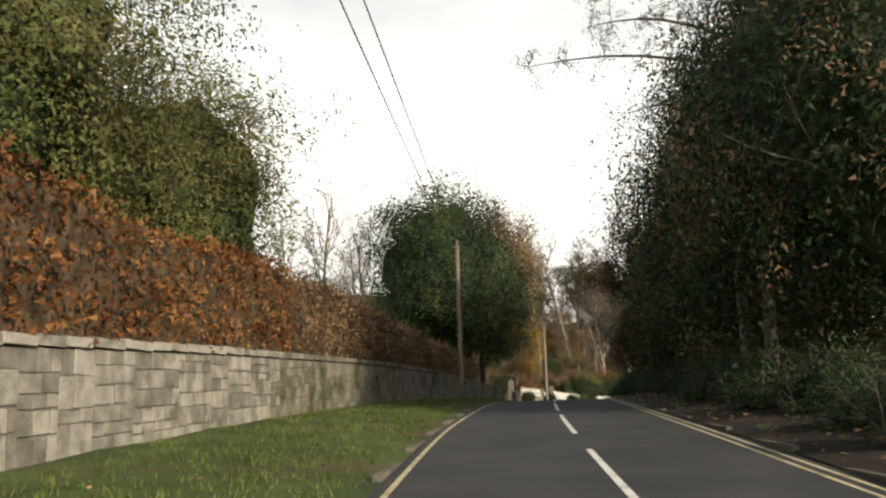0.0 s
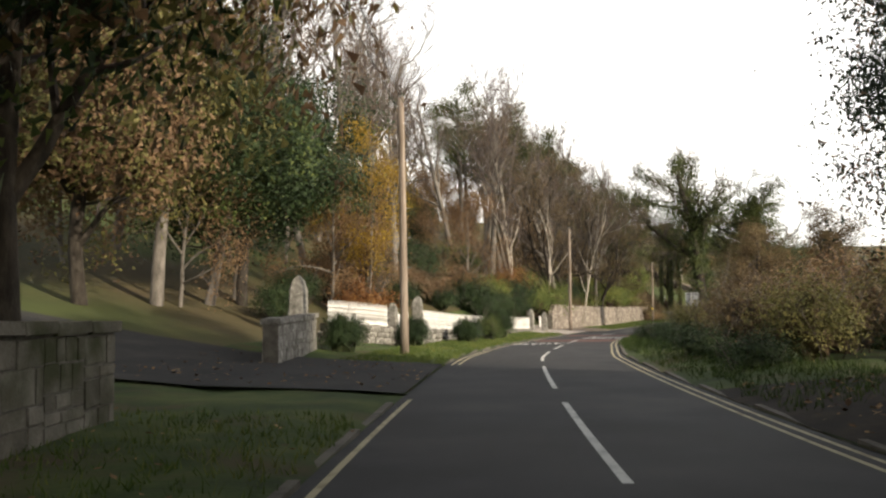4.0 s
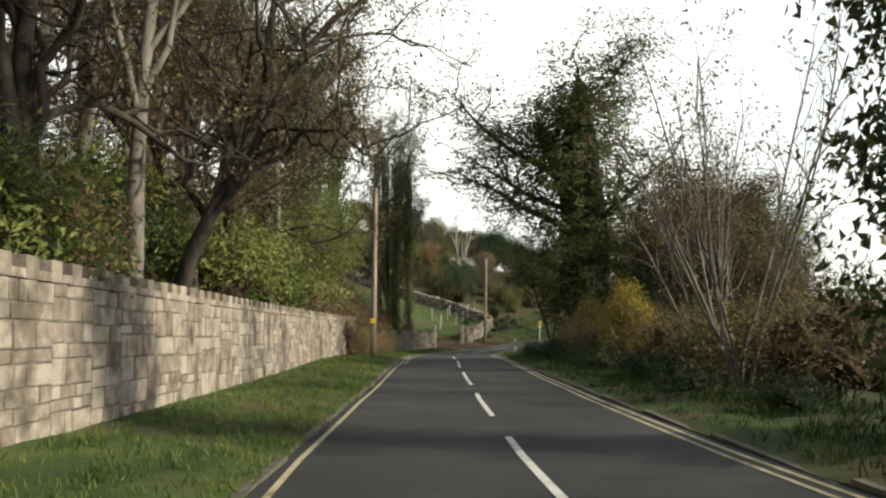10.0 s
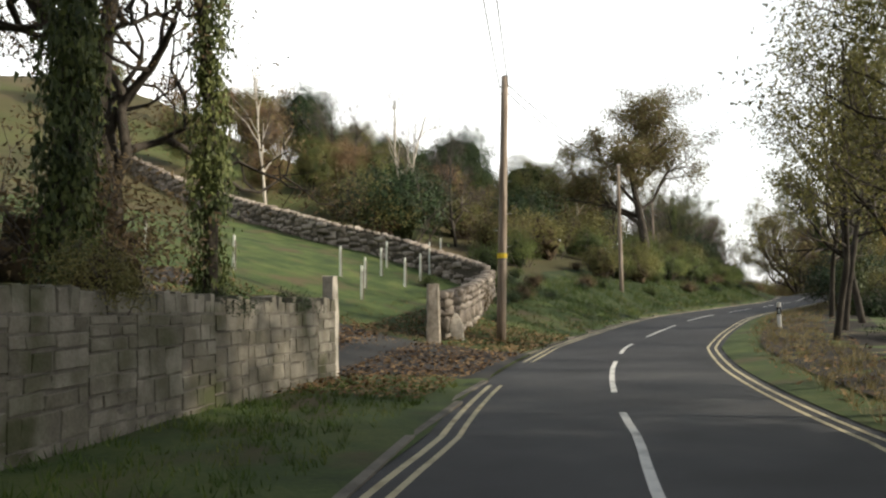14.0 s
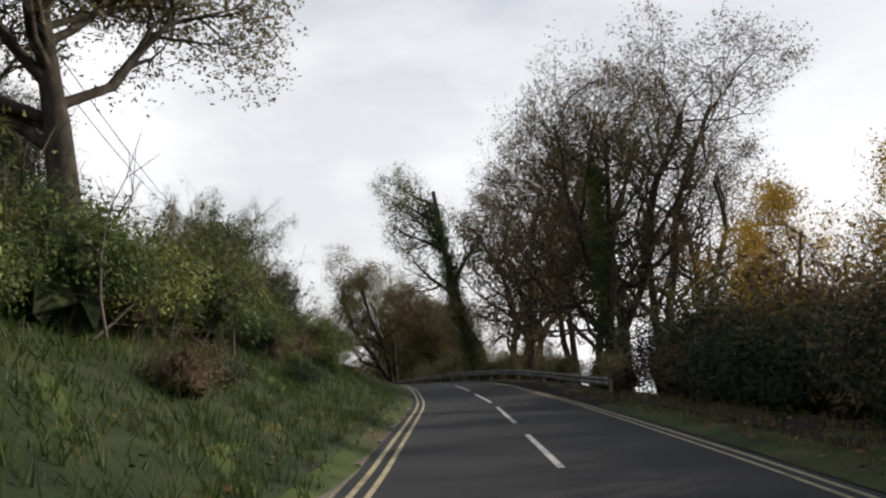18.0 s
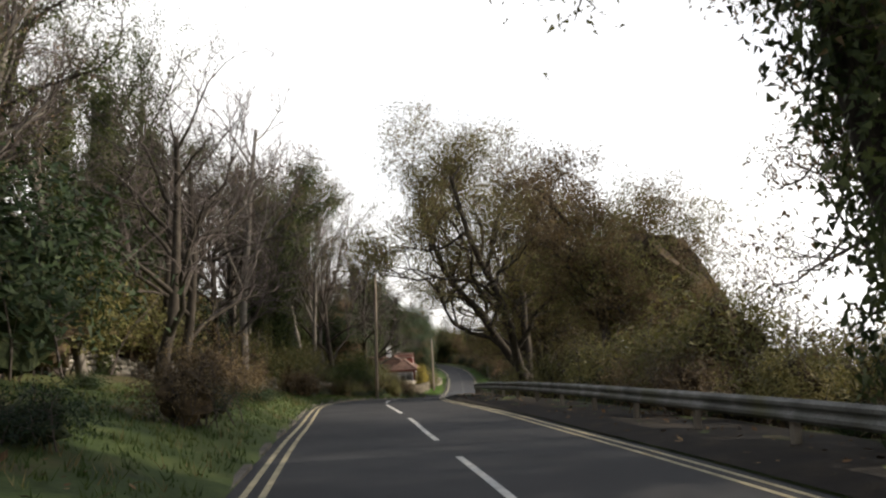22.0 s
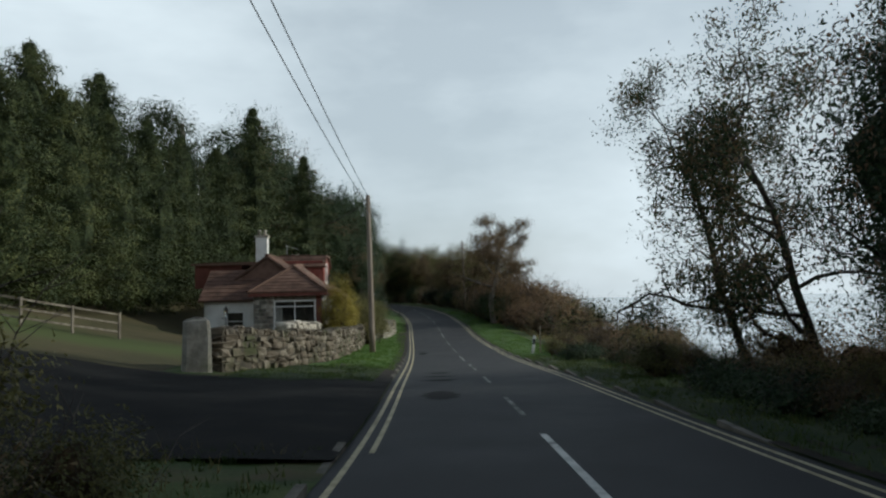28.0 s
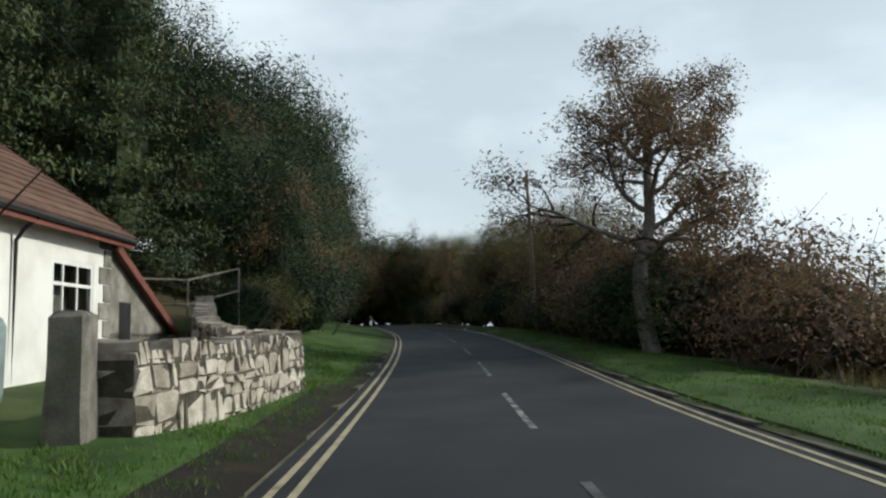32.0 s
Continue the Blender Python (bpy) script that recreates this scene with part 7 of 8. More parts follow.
# the shaded start: hedge-backed trees, a great evergreen, dark trees towards the field
for s, d, sc in ((18, -13.5, 1.05), (28, -13.2, 0.98), (9, -14.5, 1.1)):
    plant("autumn_broadleaf", s, d, sc, "broadleaf_tree", "tall tree with olive and yellowing leaves behind the hedge", "trees behind the hedge")
plant("birch_bare", 46, -14, 0.8, "birch_tree", "slender nearly bare birch behind the hedge", "trees behind the hedge")
for s, d in ((42, -11.5), (47, -11), (52, -11.5), (57, -12), (62, -13)):
    plant("autumn_copper_tree" if int(s) % 2 else "dark_thicket", s, d, 0.48, "broadleaf_tree", "low dark tree browning behind the hedge", "trees behind the hedge")
plant("spruce", 58, -22, 0.75, "spruce_tree", "small dark spruce beyond the hedge", "trees behind the hedge")
plant("birch_bare", 62, -15, 0.8, "birch_tree", "slender nearly bare birch beyond the hedge", "trees behind the hedge")
plant("evergreen_round", 66, -8.8, (1.15, 1.15, 1.2), "evergreen_tree", "great dark green rounded evergreen over the wall", "great trees at the side road")
plant("evergreen_round", 74, -8.2, (1.0, 1.0, 1.1), "evergreen_tree", "great dark rounded tree with a browning top", "great trees at the side road")
plant("autumn_copper_tree", 80, -7.6, (1.35, 1.35, 1.75), "copper_tree", "tall tree with browning leaves", "great trees at the side road")
for k, (s, d, sc) in enumerate(((22, 10.5, 1.1), (31, 11.0, 1.15), (40, 10.5, 1.05), (49, 11.5, 1.1), (27, 17, 1.2), (38, 18, 1.2), (52, 18, 1.15))):
    plant("dark_thicket", s, d, sc, "evergreen_tree", "dense dark roadside tree with rusty patches", "dark trees along the start")
for s, d in ((60, 10.0), (66, 8.8), (72, 11), (76, 9.5), (80, 13), (63, 13), (69, 12)):
    plant("oak_sparse", s, d, 1.15, "broadleaf_tree", "dark multi-limbed tree with thin leaves against the sky", "dark trees along the start")
plant("evergreen_round", 62, 14, 0.9, "evergreen_tree", "dark leafy tree filling the roadside", "dark trees along the start")
plant("dark_thicket", 70, 16, 0.9, "evergreen_tree", "dense dark roadside tree with rusty patches", "dark trees along the start")
plant("pine", 30, 9.0, 0.95, "pine_tree", "pine reaching a ragged branch over the lane", "dark trees along the start", turn=100)
for s, d, sc in ((75, 8.4, 0.75), (82, 9.5, 0.7)):
    plant("dark_thicket", s, d, sc, "evergreen_tree", "dense dark roadside tree with rusty patches", "dark trees along the start")
for k in range(22):
    plant(("bramble", "shrub_dark")[k % 2], 9 + 3.0 * k, _v.uniform(5.5, 7.4), _v.uniform(0.55, 0.85), "verge_plant", "dark green leafy plant at the shaded road edge", "brambles along the start")
for s in (14, 19, 25, 33, 41, 50, 57, 64, 71, 78):
    plant("bramble", s, 7.0 + 0.6 * math.sin(s), 1.2, "bramble_bush", "dark brambles under the trees", "brambles along the start")

_pine = plant("pine", 35, 9.4, 1.0, "pine_tree", "dark pine with a long ragged bough over the lane", "dark trees along the start", turn=20)
_bough, _leafy, _in, _r = Builder(), Builder(), _pine.matrix_basis.inverted(), np.random.default_rng(8)
for _h, _end in ((14.6, 1.0), (16.2, 3.6), (18.2, 3.0), (12.2, 5.0)):
    _way = [np.array(_in @ at(35 - 0.5 * k, 9.2 + (_end - 9.2) * f, _h + 0.5 * math.sin(3 * f) - 0.5 * f, False)) for k, f in enumerate((0, 0.2, 0.4, 0.6, 0.8, 1.0))]
    _bough.tube(_way, [0.09, 0.075, 0.06, 0.045, 0.03, 0.015], 6)
    for _q in _way[1:]:
        for _k in range(5):
            _pts, _u = limb(_r, _bough, _q + _r.normal(size=3) * 0.1, unit(_r.normal(size=3) * np.array([1, 1, 0.5])), _r.uniform(0.6, 1.3), 0.02, 0.006, 3, 2, 0.2, 0.03)
            _leafy.leaves(near(_r, [_pts[-1], _pts[-2]], 14, 0.16), 0.17, _r, 0.0, 0.3)
part("bough", _bough, M["bark_dark"], _pine, "long thin boughs", smooth=True)
part("needles", _leafy, M["needle"], _pine, "tufts of dark needles")

# clipped hedge on the wall
def hedge(points, low, high, thick, leaf, label, seed, step=0.125):
    rng = np.random.default_rng(seed)
    xy, run = path_frame(points)
    tot = run[-1]
    n = int(tot * (high(0) - low + thick) / (step * step) * 0.9)
    r = rng.uniform(0, tot, n)
    top = np.array([high(q) for q in r])
    side = rng.uniform(size=n)
    z = low + (top - low) * rng.uniform(0, 1, n)
    across = np.where(side < 0.55, thick / 2, np.where(side < 0.7, -thick / 2, rng.uniform(-0.5, 0.5, n) * thick))
    z = np.where(side >= 0.7, top, z)
    p = np.stack([np.interp(r, run, xy[:, k]) for k in range(3)], -1)
    q = np.stack([np.interp(np.minimum(r + 0.3, tot), run, xy[:, k]) - np.interp(np.maximum(r - 0.3, 0), run, xy[:, k]) for k in range(2)], -1)
    q /= np.linalg.norm(q, axis=1)[:, None]
    wave = np.array([noise.noise(Vector((a * 0.9, b * 0.9, 3.0))) for a, b in zip(r, z)]) * 0.22
    off = -(across + np.sign(across) * wave) + rng.normal(size=n) * 0.07
    v = np.stack([p[:, 0] - q[:, 1] * off, p[:, 1] + q[:, 0] * off, p[:, 2] + z + np.where(side >= 0.7, wave, 0) + rng.normal(size=n) * 0.06], -1)
    lv = Builder()
    lv.leaves(v, 0.17, rng, 0.4, 0.7)
    # Boxed filler makes the hedge opaque; its dark colour stands for inner shade.
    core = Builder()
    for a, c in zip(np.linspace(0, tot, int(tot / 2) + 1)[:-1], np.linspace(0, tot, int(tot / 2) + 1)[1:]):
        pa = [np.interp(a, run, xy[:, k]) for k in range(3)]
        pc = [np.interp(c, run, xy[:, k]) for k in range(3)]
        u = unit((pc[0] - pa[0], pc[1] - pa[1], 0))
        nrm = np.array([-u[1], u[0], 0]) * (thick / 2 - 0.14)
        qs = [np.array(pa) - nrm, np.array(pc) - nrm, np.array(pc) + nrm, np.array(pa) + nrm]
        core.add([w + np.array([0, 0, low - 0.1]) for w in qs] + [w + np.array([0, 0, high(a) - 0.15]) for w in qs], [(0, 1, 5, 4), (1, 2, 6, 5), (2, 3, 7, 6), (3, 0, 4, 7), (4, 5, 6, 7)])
    t = thing("hedge", Matrix.Identity(4), label, "hedge")
    part("foliage", lv, M[leaf], t)
    part("hedge_core", core, M["brown_core"], t, "closed filler inside the hedge, coloured for inner shade")


hedge([(-6, -7.4), (12, -7.3), (23, -6.95)], 1.85, lambda r: 4.3 - 0.008 * r + 0.1 * math.sin(r * 0.5), 1.1, "leaf_copper", "tall clipped beech hedge in orange and brown leaf", 5)
hedge([(23.4, -6.93), (36, -6.3)], 1.8, lambda r: 4.05 - 0.02 * r + 0.1 * math.sin(r * 0.5), 1.1, "leaf_rust", "tall clipped hedge in dark rust-brown leaf", 7)
hedge([(36.4, -6.3), (50, -5.7), (62, -5.5)], 1.7, lambda r: 3.5 - 0.03 * r + 0.12 * math.sin(r * 0.6), 1.1, "leaf_rust", "lower clipped hedge in dull rust-brown leaf", 6)

# garden behind the railings, fork tree, shrubs
for k, (kind, s, d, sc, lb) in enumerate((("shrub_dark", 97.0, -6.2, 0.78, "dark clipped shrub beside the stone pillar"), ("shrub_dark", 104.0, -5.0, 0.75, "dark shrub by the gate"),
                                          ("shrub_dark", 112.4, -3.95, 0.8, "brownish dark clipped shrub on the verge"), ("shrub_green", 118.0, -3.75, 0.74, "bright green rounded shrub on the verge"),
                                          ("shrub_dark", 121.4, -3.95, 1.15, "tall dark green clipped shrub on the verge"))):
    plant(kind, s, d, sc, "garden_shrub", lb, "shrubs along the railings")
for s, d, k in ((103, -11, 1.0), (109, -12.5, 1.1), (115, -11, 1.0), (121, -10.5, 1.1), (127, -9.5, 1.0), (132, -9, 1.1), (138, -9.2, 1.0), (143.5, -8.2, 1.0)):
    plant("laurel" if s > 136 else "laurel_dark", s, d, k * (0.85 if s > 130 else 0.62), "evergreen_shrub", "glossy evergreen shrub behind the railings", "evergreen shrubs of the garden")
for s, d in ((111, -9.5), (117, -14), (134, -10.5), (141, -10.0)):
    plant("shrub_copper", s, d, 1.2, "autumn_shrub", "orange-brown autumn shrub in the garden", "autumn shrubs of the garden")
plant("maple_yellow", 113.5, -10.2, 1.0, "maple_tree", "tree in bright golden leaf", "garden trees")
plant("maple_yellow", 119, -14, 0.8, "maple_tree", "tree in golden leaf", "garden trees")
plant("beech_copper", 112, -9.6, 0.62, "ornamental_tree", "small spreading tree with thin orange leaves", "garden trees")
plant("evergreen_round", 104.5, -13.5, (1.0, 1.0, 0.85), "evergreen_tree", "dark holly behind the stone pillar", "garden trees")
plant("autumn_copper_tree", 96, -16, 1.25, "copper_tree", "copper-leaved tree over the side road", "garden trees")
plant("forked_tree", 146.5, -9.5, 0.95, "forked_tree", "pale-barked tree forking into several stems", "garden trees", turn=20, h=0.6)

for s, d, k in ((146.5, -7.4, 1.05), (149.5, -7.0, 1.0), (144.2, -8.4, 1.1), (141.5, -8.6, 1.0), (148, -8.6, 1.15)):
    plant("laurel_dark" if s < 146 else "laurel", s, d, k, "evergreen_shrub", "large glossy rhododendron behind the stone pillars", "evergreen shrubs of the garden")
for s, d, k in ((137, -8.0, 0.75), (139.3, -7.6, 0.7), (141.8, -7.3, 0.6), (134.5, -8.2, 0.7), (131.5, -8.0, 0.6)):
    plant("laurel_dark", s, d, k, "evergreen_shrub", "dark evergreen shrub on the slope behind the drive", "evergreen shrubs of the garden")
for s, d in ((144.8, -9.6), (147.5, -9.9)):
    plant("shrub_copper", s, d, 1.5, "autumn_shrub", "orange-brown autumn shrub below the pale tree", "autumn shrubs of the garden", h=0.5)

# wooded hill above the estate wall
_w = np.random.default_rng(5)
for k in range(62):
    s = 98 + 118 * (k + _w.uniform(0, 1)) / 62
    d = -_w.uniform(13, 40) if k % 3 else -_w.uniform(11, 16)
    kind = ("beech_bare", "beech_copper", "beech_bare", "beech_bare", "beech_bare")[k % 5]
    plant(kind, s, d, _w.uniform(0.85, 1.15) * (0.72 if kind == "beech_copper" else 1.0), "beech_tree" if kind != "birch_bare" else "birch_tree", "leafless grey-brown tree on the wooded hill" if kind != "beech_copper" else "small tree still in rust-brown leaf", "trees of the wooded hill")
for s, d in ((122, -30), (128, -34), (185, -24), (192, -22), (178, -26), (200, -19), (168, -17), (174, -19), (180, -16), (187, -18), (163, -21), (197, -14)):
    plant("pine", s, d, 1.3, "pine_tree", "tall scots pine on the wooded hill", "pines of the wooded hill")
for k in range(46):
    s = 112 + 112 * (k + _w.uniform(0, 1)) / 46
    plant(("scrub_rust", "scrub_rust", "laurel_dark", "laurel" if s > 140 else "scrub_rust", "scrub_brown")[k % 5], s, -_w.uniform(7.2 if s > 146 else 10.5, 15), _w.uniform(0.8, 1.25), "woodland_shrub", "understorey shrub in rust and green behind the wall", "shrubs of the wooded hill")
for k in range(22):
    s = 100 + 118 * (k + _w.uniform(0, 1)) / 22
    plant(("beech_copper", "dark_thicket")[k % 2], s, -_w.uniform(18, 32), (0.75, 0.5)[k % 2], "woodland_tree", "low understorey tree in rust and dark green leaf", "shrubs of the wooded hill")
plant("birch_bare", 166.5, -6.6, 1.0, "birch_tree", "pale crooked trunk rising behind the wall", "trees behind the wall")
plant("beech_bare", 158.5, -7.6, 0.9, "beech_tree", "stout pale trunk close behind the wall", "trees behind the wall")
plant("birch_bare", 152.5, -7.2, 0.9, "birch_tree", "pale trunk close behind the wall", "trees behind the wall")
for s, d in ((186, -7.8), (191, -7.4), (196, -7.6)):
    plant("laurel", s, d, 1.25, "evergreen_shrub", "large glossy yellow-green laurel above the wall", "laurels above the wall", h=0.3)
for s, d, sc in ((199.2, -6.6, 0.95), (203.2, -6.4, 0.9)):
    plant("laurel_tree", s, d, sc, "laurel_tree", "tall yellow-green laurel with bare stems above the wall", "laurels above the wall")
plant("autumn_broadleaf", 197.5, -8.2, 0.55, "broadleaf_tree", "leaning tree with broad yellow-green leaves over the wall", "laurels above the wall")
for s, d, k in ((216, -8.4, 0), (221.5, -6.6, 1), (225.2, -6.4, 0), (227.2, -7.6, 1), (230.0, -6.9, 0)):
    plant("ivy_pole_tree", s, d, (0.66, 0.66, 1.25), "ivy_clad_tree", "tall trunk wrapped in dark ivy behind the wall", "ivy-clad trees by the field")
for s, d in ((212, -9), (208, -11), (215, -12)):
    plant("pine", s, d, 1.3, "pine_tree", "bare-stemmed pine above the wall", "pines of the wooded hill")
for s, d in ((209, -6.8), (213, -6.5), (219, -6.6), (216, -8.5), (222, -9), (206, -7.5), (228, -8.5)):
    plant("bramble" if int(s) % 2 else "scrub_brown", s, d, 1.15, "woodland_shrub", "dark ivy and brambles spilling over the wall", "brambles above the wall", h=0.8)

for k in range(24):
    s = 203 + 13 * k / 24
    plant(("scrub_brown", "scrub_rust", "bramble", "shrub_olive")[k % 4], s, -_v.uniform(4.6, 5.0) if k % 2 else -_v.uniform(5.0, 6.2), _v.uniform(0.55, 0.8), "hanging_scrub", "brown bramble and dead ivy spilling down the wall", "brambles above the wall", h=-0.1 if k % 2 else _v.uniform(0.6, 1.4))
for s, d, sc in ((228.5, -8.0, 0.95),):
    plant("oak_bare", s, d, sc, "oak_tree", "broad brown-leaved tree above the lower wall", "ivy-clad trees by the field")
for s, d, sc in ((212, -10, 1.6), (216, -10.5, 1.7), (220, -11, 1.6), (224, -11.5, 1.4), (208, -9.5, 1.5)):
    plant(("scrub_brown", "scrub_rust")[int(s / 4) % 2], s, d, sc, "woodland_shrub", "tall brown scrub on the slope above the wall", "brambles above the wall")
for s in (208, 210.5, 213, 215.5, 218.5, 221, 224, 227, 229.6):
    plant("bramble" if int(s) % 2 else "shrub_olive", s, -5.0, 0.42, "trailing_ivy", "ivy and dead stems trailing over the coping", "brambles above the wall", h=1.35, category="ivy")

# right-hand hedgerow and its trees
for k in range(52):
    s = 86 + 130 * (k + _w.uniform(0, 1)) / 52
    d = _w.uniform(7.6, 12.5)
    plant(("shrub_olive", "shrub_olive", "scrub_brown", "bramble", "shrub_olive", "scrub_brown")[k % 6], s, d, _w.uniform(0.75, 1.15), "hedgerow_shrub", "tangled brown and olive hedgerow shrub", "hedgerow shrubs")
for k in range(20):
    s = 90 + 110 * k / 20
    plant(("scrub_brown", "shrub_olive", "scrub_rust")[k % 3], s, _w.uniform(13, 21), _w.uniform(1.7, 2.3), "hedgerow_shrub", "tall brown scrub behind the hedgerow", "hedgerow shrubs")
for k in range(24):
    plant("bramble", 88 + 5.2 * k, _w.uniform(5.9, 6.9), _w.uniform(0.6, 0.9), "bramble_bush", "low dark green brambles on the bank", "brambles on the bank")
plant("oak_sparse", 138, 12.5, 0.75, "oak_tree", "gnarled half-bare tree above the hedgerow", "hedgerow trees")
plant("oak_sparse", 131, 17, 0.7, "oak_tree", "gnarled half-bare tree above the hedgerow", "hedgerow trees")
_ivy = plant("ivy_tree", 167, 7.4, 1.15, "ivy_clad_tree", "great tree wrapped in ivy with a limb over the lane", "hedgerow trees", turn=-160)
_bough, _leafy, _in = Builder(), Builder(), _ivy.matrix_basis.inverted()
_way = [np.array(_in @ at(167 - 0.3 * k, d, h, False)) for k, (d, h) in enumerate(((7.3, 7.6), (6.0, 8.5), (4.6, 9.1), (3.2, 10.4), (1.8, 11.6), (0.6, 13.4)))]
_bough.tube(_way, [0.3, 0.27, 0.24, 0.2, 0.15, 0.08], 8)
_leafy.leaves(near(np.random.default_rng(3), [a + (c - a) * f for a, c in zip(_way, _way[1:]) for f in (0.0, 0.25, 0.5, 0.75)], 55, 0.26), 0.2, np.random.default_rng(4), 0.4, 0.75)
_r, _twigs, _dry = np.random.default_rng(14), Builder(), Builder()
for _q in _way[2:]:
    for _k in range(9):
        _pts, _u = limb(_r, _twigs, _q, unit(_r.normal(size=3) + np.array([0, 0, 0.5])), _r.uniform(1.2, 2.6), 0.05, 0.012, 4, 5, 0.25, 0.05)
        for _p in _pts[2:]:
            for _j in range(3):
                _e, _u = limb(_r, _twigs, _p, unit(_r.normal(size=3) + np.array([0, 0, 0.3])), _r.uniform(0.5, 1.1), 0.014, 0.005, 3, 2, 0.2, 0.03)
                _dry.leaves(near(_r, [_e[-1]], 3, 0.15), 0.12, _r, 0.3)
part("twigs", _twigs, M["twig"], _ivy, "fine bare twigs")
part("dry_leaves", _dry, M["leaf_brown"], _ivy, "few brown leaves")
part("bough", _bough, M["bark_dark"], _ivy, "long bough over the lane", smooth=True)
part("ivy", _leafy, M["leaf_ivy"], _ivy, "ivy along the bough")
for s, d, sc in ((157, -7.6, 1.0), (164, -7.4, 1.0), (172, -7.8, 1.0), (180, -7.2, 0.95), (187, -7.0, 0.9)):
    plant("oak_bare", s, d, sc, "oak_tree", "brown-twigged oak reaching over the wall", "trees above the wall")
for s, d, sc in ((176, -7.2, 0.8), (184, -8.0, 0.85), (193, -7.4, 0.8), (202, -7.6, 0.78)):
    plant("beech_bare", s, d, sc, "beech_tree", "tall bare beech with rusty leaves over the wall", "trees above the wall")
for s, d, sc in ((195, -7.2, 0.85), (203, -7.0, 0.85)):
    plant("pine", s, d, sc, "pine_tree", "ragged pine close above the wall", "trees above the wall")
for s, d, sc in ((166, -12, 0.95), (181, -12.5, 1.15), (191, -11.5, 1.2), (201, -10.5, 1.2), (209, -10, 1.15)):
    plant("fan_tree", s, d, sc * 1.25, "oak_tree", "brown-twigged bare oak above the wall", "trees above the wall")
for s, d, sc in ((192, -13, 1.0), (203, -12.5, 1.0)):
    plant("pine", s, d, sc, "pine_tree", "tall ragged pine above the wall", "trees above the wall")
plant("hazel", 176, 7.4, 1.1, "hazel_bush", "many-stemmed hazel with a few leaves", "hazel stems")
plant("hazel", 180, 8.2, 1.0, "hazel_bush", "many-stemmed hazel with a few leaves", "hazel stems")
for s, d in ((183, 8.0), (188, 7.8), (193, 8.2), (198, 8.4), (203, 8.6)):
    plant("scrub_brown" if int(s) % 2 else "shrub_yellow", s, d, 1.05, "hedgerow_shrub", "brown and yellowing hedgerow shrub", "hedgerow shrubs")
plant("ivy_heavy", 223, 10.2, (2.1, 2.1, 1.05), "ivy_clad_tree", "huge tree buried in dark ivy beside the bend", "hedgerow trees", turn=40)
plant("oak_sparse", 190, 13, 0.7, "oak_tree", "half-bare tree behind the hedgerow", "hedgerow trees")
plant("dark_thicket", 196, 15, 0.75, "evergreen_tree", "dark dense tree behind the hedgerow", "hedgerow trees")
for s, d in ((222, 7.6), (227, 7.0), (231, 8.4), (235.5, 7.0), (239, 9.0), (244, 6.9), (249, 7.6), (254, 8.6), (259, 7.4), (232, 12), (246, 12), (257, 13)):
    plant("sycamore_slim", s, d, _w.uniform(0.9, 1.15), "slim_tree", "slim dark tree with thin leaves at the bend", "slim trees at the bend")
for s, d in ((225, 9.5), (237, 10.5), (246, 10), (252, 11), (262, 9.5)):
    plant("bramble", s, d, 1.2, "bramble_bush", "dark undergrowth below the slim trees", "undergrowth at the bend")
for s, d in ((218.5, 17),):
    plant("dark_thicket", s, d, 0.95, "oak_tree", "dark tree shading the bend", "hedgerow trees")
plant("ivy_pole_tree", 262, 8.2, 1.0, "ivy_clad_tree", "dark ivy-clad tree at the bend", "slim trees at the bend")

for k in range(16):
    s = 262 + 60 * (k + _w.uniform(0, 1)) / 16
    plant(("autumn_broadleaf", "autumn_copper_tree", "beech_copper", "evergreen_round")[k % 4], s, -_w.uniform(36, 58), _w.uniform(0.4, 0.58), "hillside_tree", "small brown and green tree on the hillside", "hillside scrub")
for k in range(24):
    s = 266 + 34 * k / 24
    plant(("shrub_olive", "scrub_brown", "laurel_dark")[k % 3], s, _w.uniform(7.2, 10.5), _w.uniform(0.8, 1.25), "bank_shrub", "dark tangled shrub closing the drop side", "shrubs of the drop side")
for k in range(22):
    s = 300 + 48 * k / 22
    plant(("scrub_brown", "bramble", "shrub_olive")[k % 3], s, _w.uniform(7.0, 9.0), _w.uniform(0.55, 0.8), "bank_shrub", "low scrub behind the barrier", "shrubs of the drop side")

# the field, its scrub and the round tree
plant("round_tree", 286.5, -9.5, (1.3, 1.3, 1.1), "round_tree", "round-headed tree with thin olive leaves on the bank", "trees of the bank", h=0.6, turn=110)
for k in range(30):
    s = 261 + 46 * (k + _w.uniform(0, 1)) / 30
    d = -_w.uniform(15, 40)
    plant(("autumn_broadleaf", "autumn_copper_tree", "fan_tree", "dark_thicket")[k % 4], s, d, _w.uniform(0.85, 1.15) * (0.38, 0.42, 0.65, 0.34)[k % 4], "hillside_tree", "small olive and brown tree above the field wall", "hillside scrub")
for s, d in ((270, -24), (262, -30), (240, -40), (290, -17), (252, -44), (278, -30)):
    plant("birch_bare", s, d, 0.75, "birch_tree", "small bare birch on the hillside", "trees of the bank")
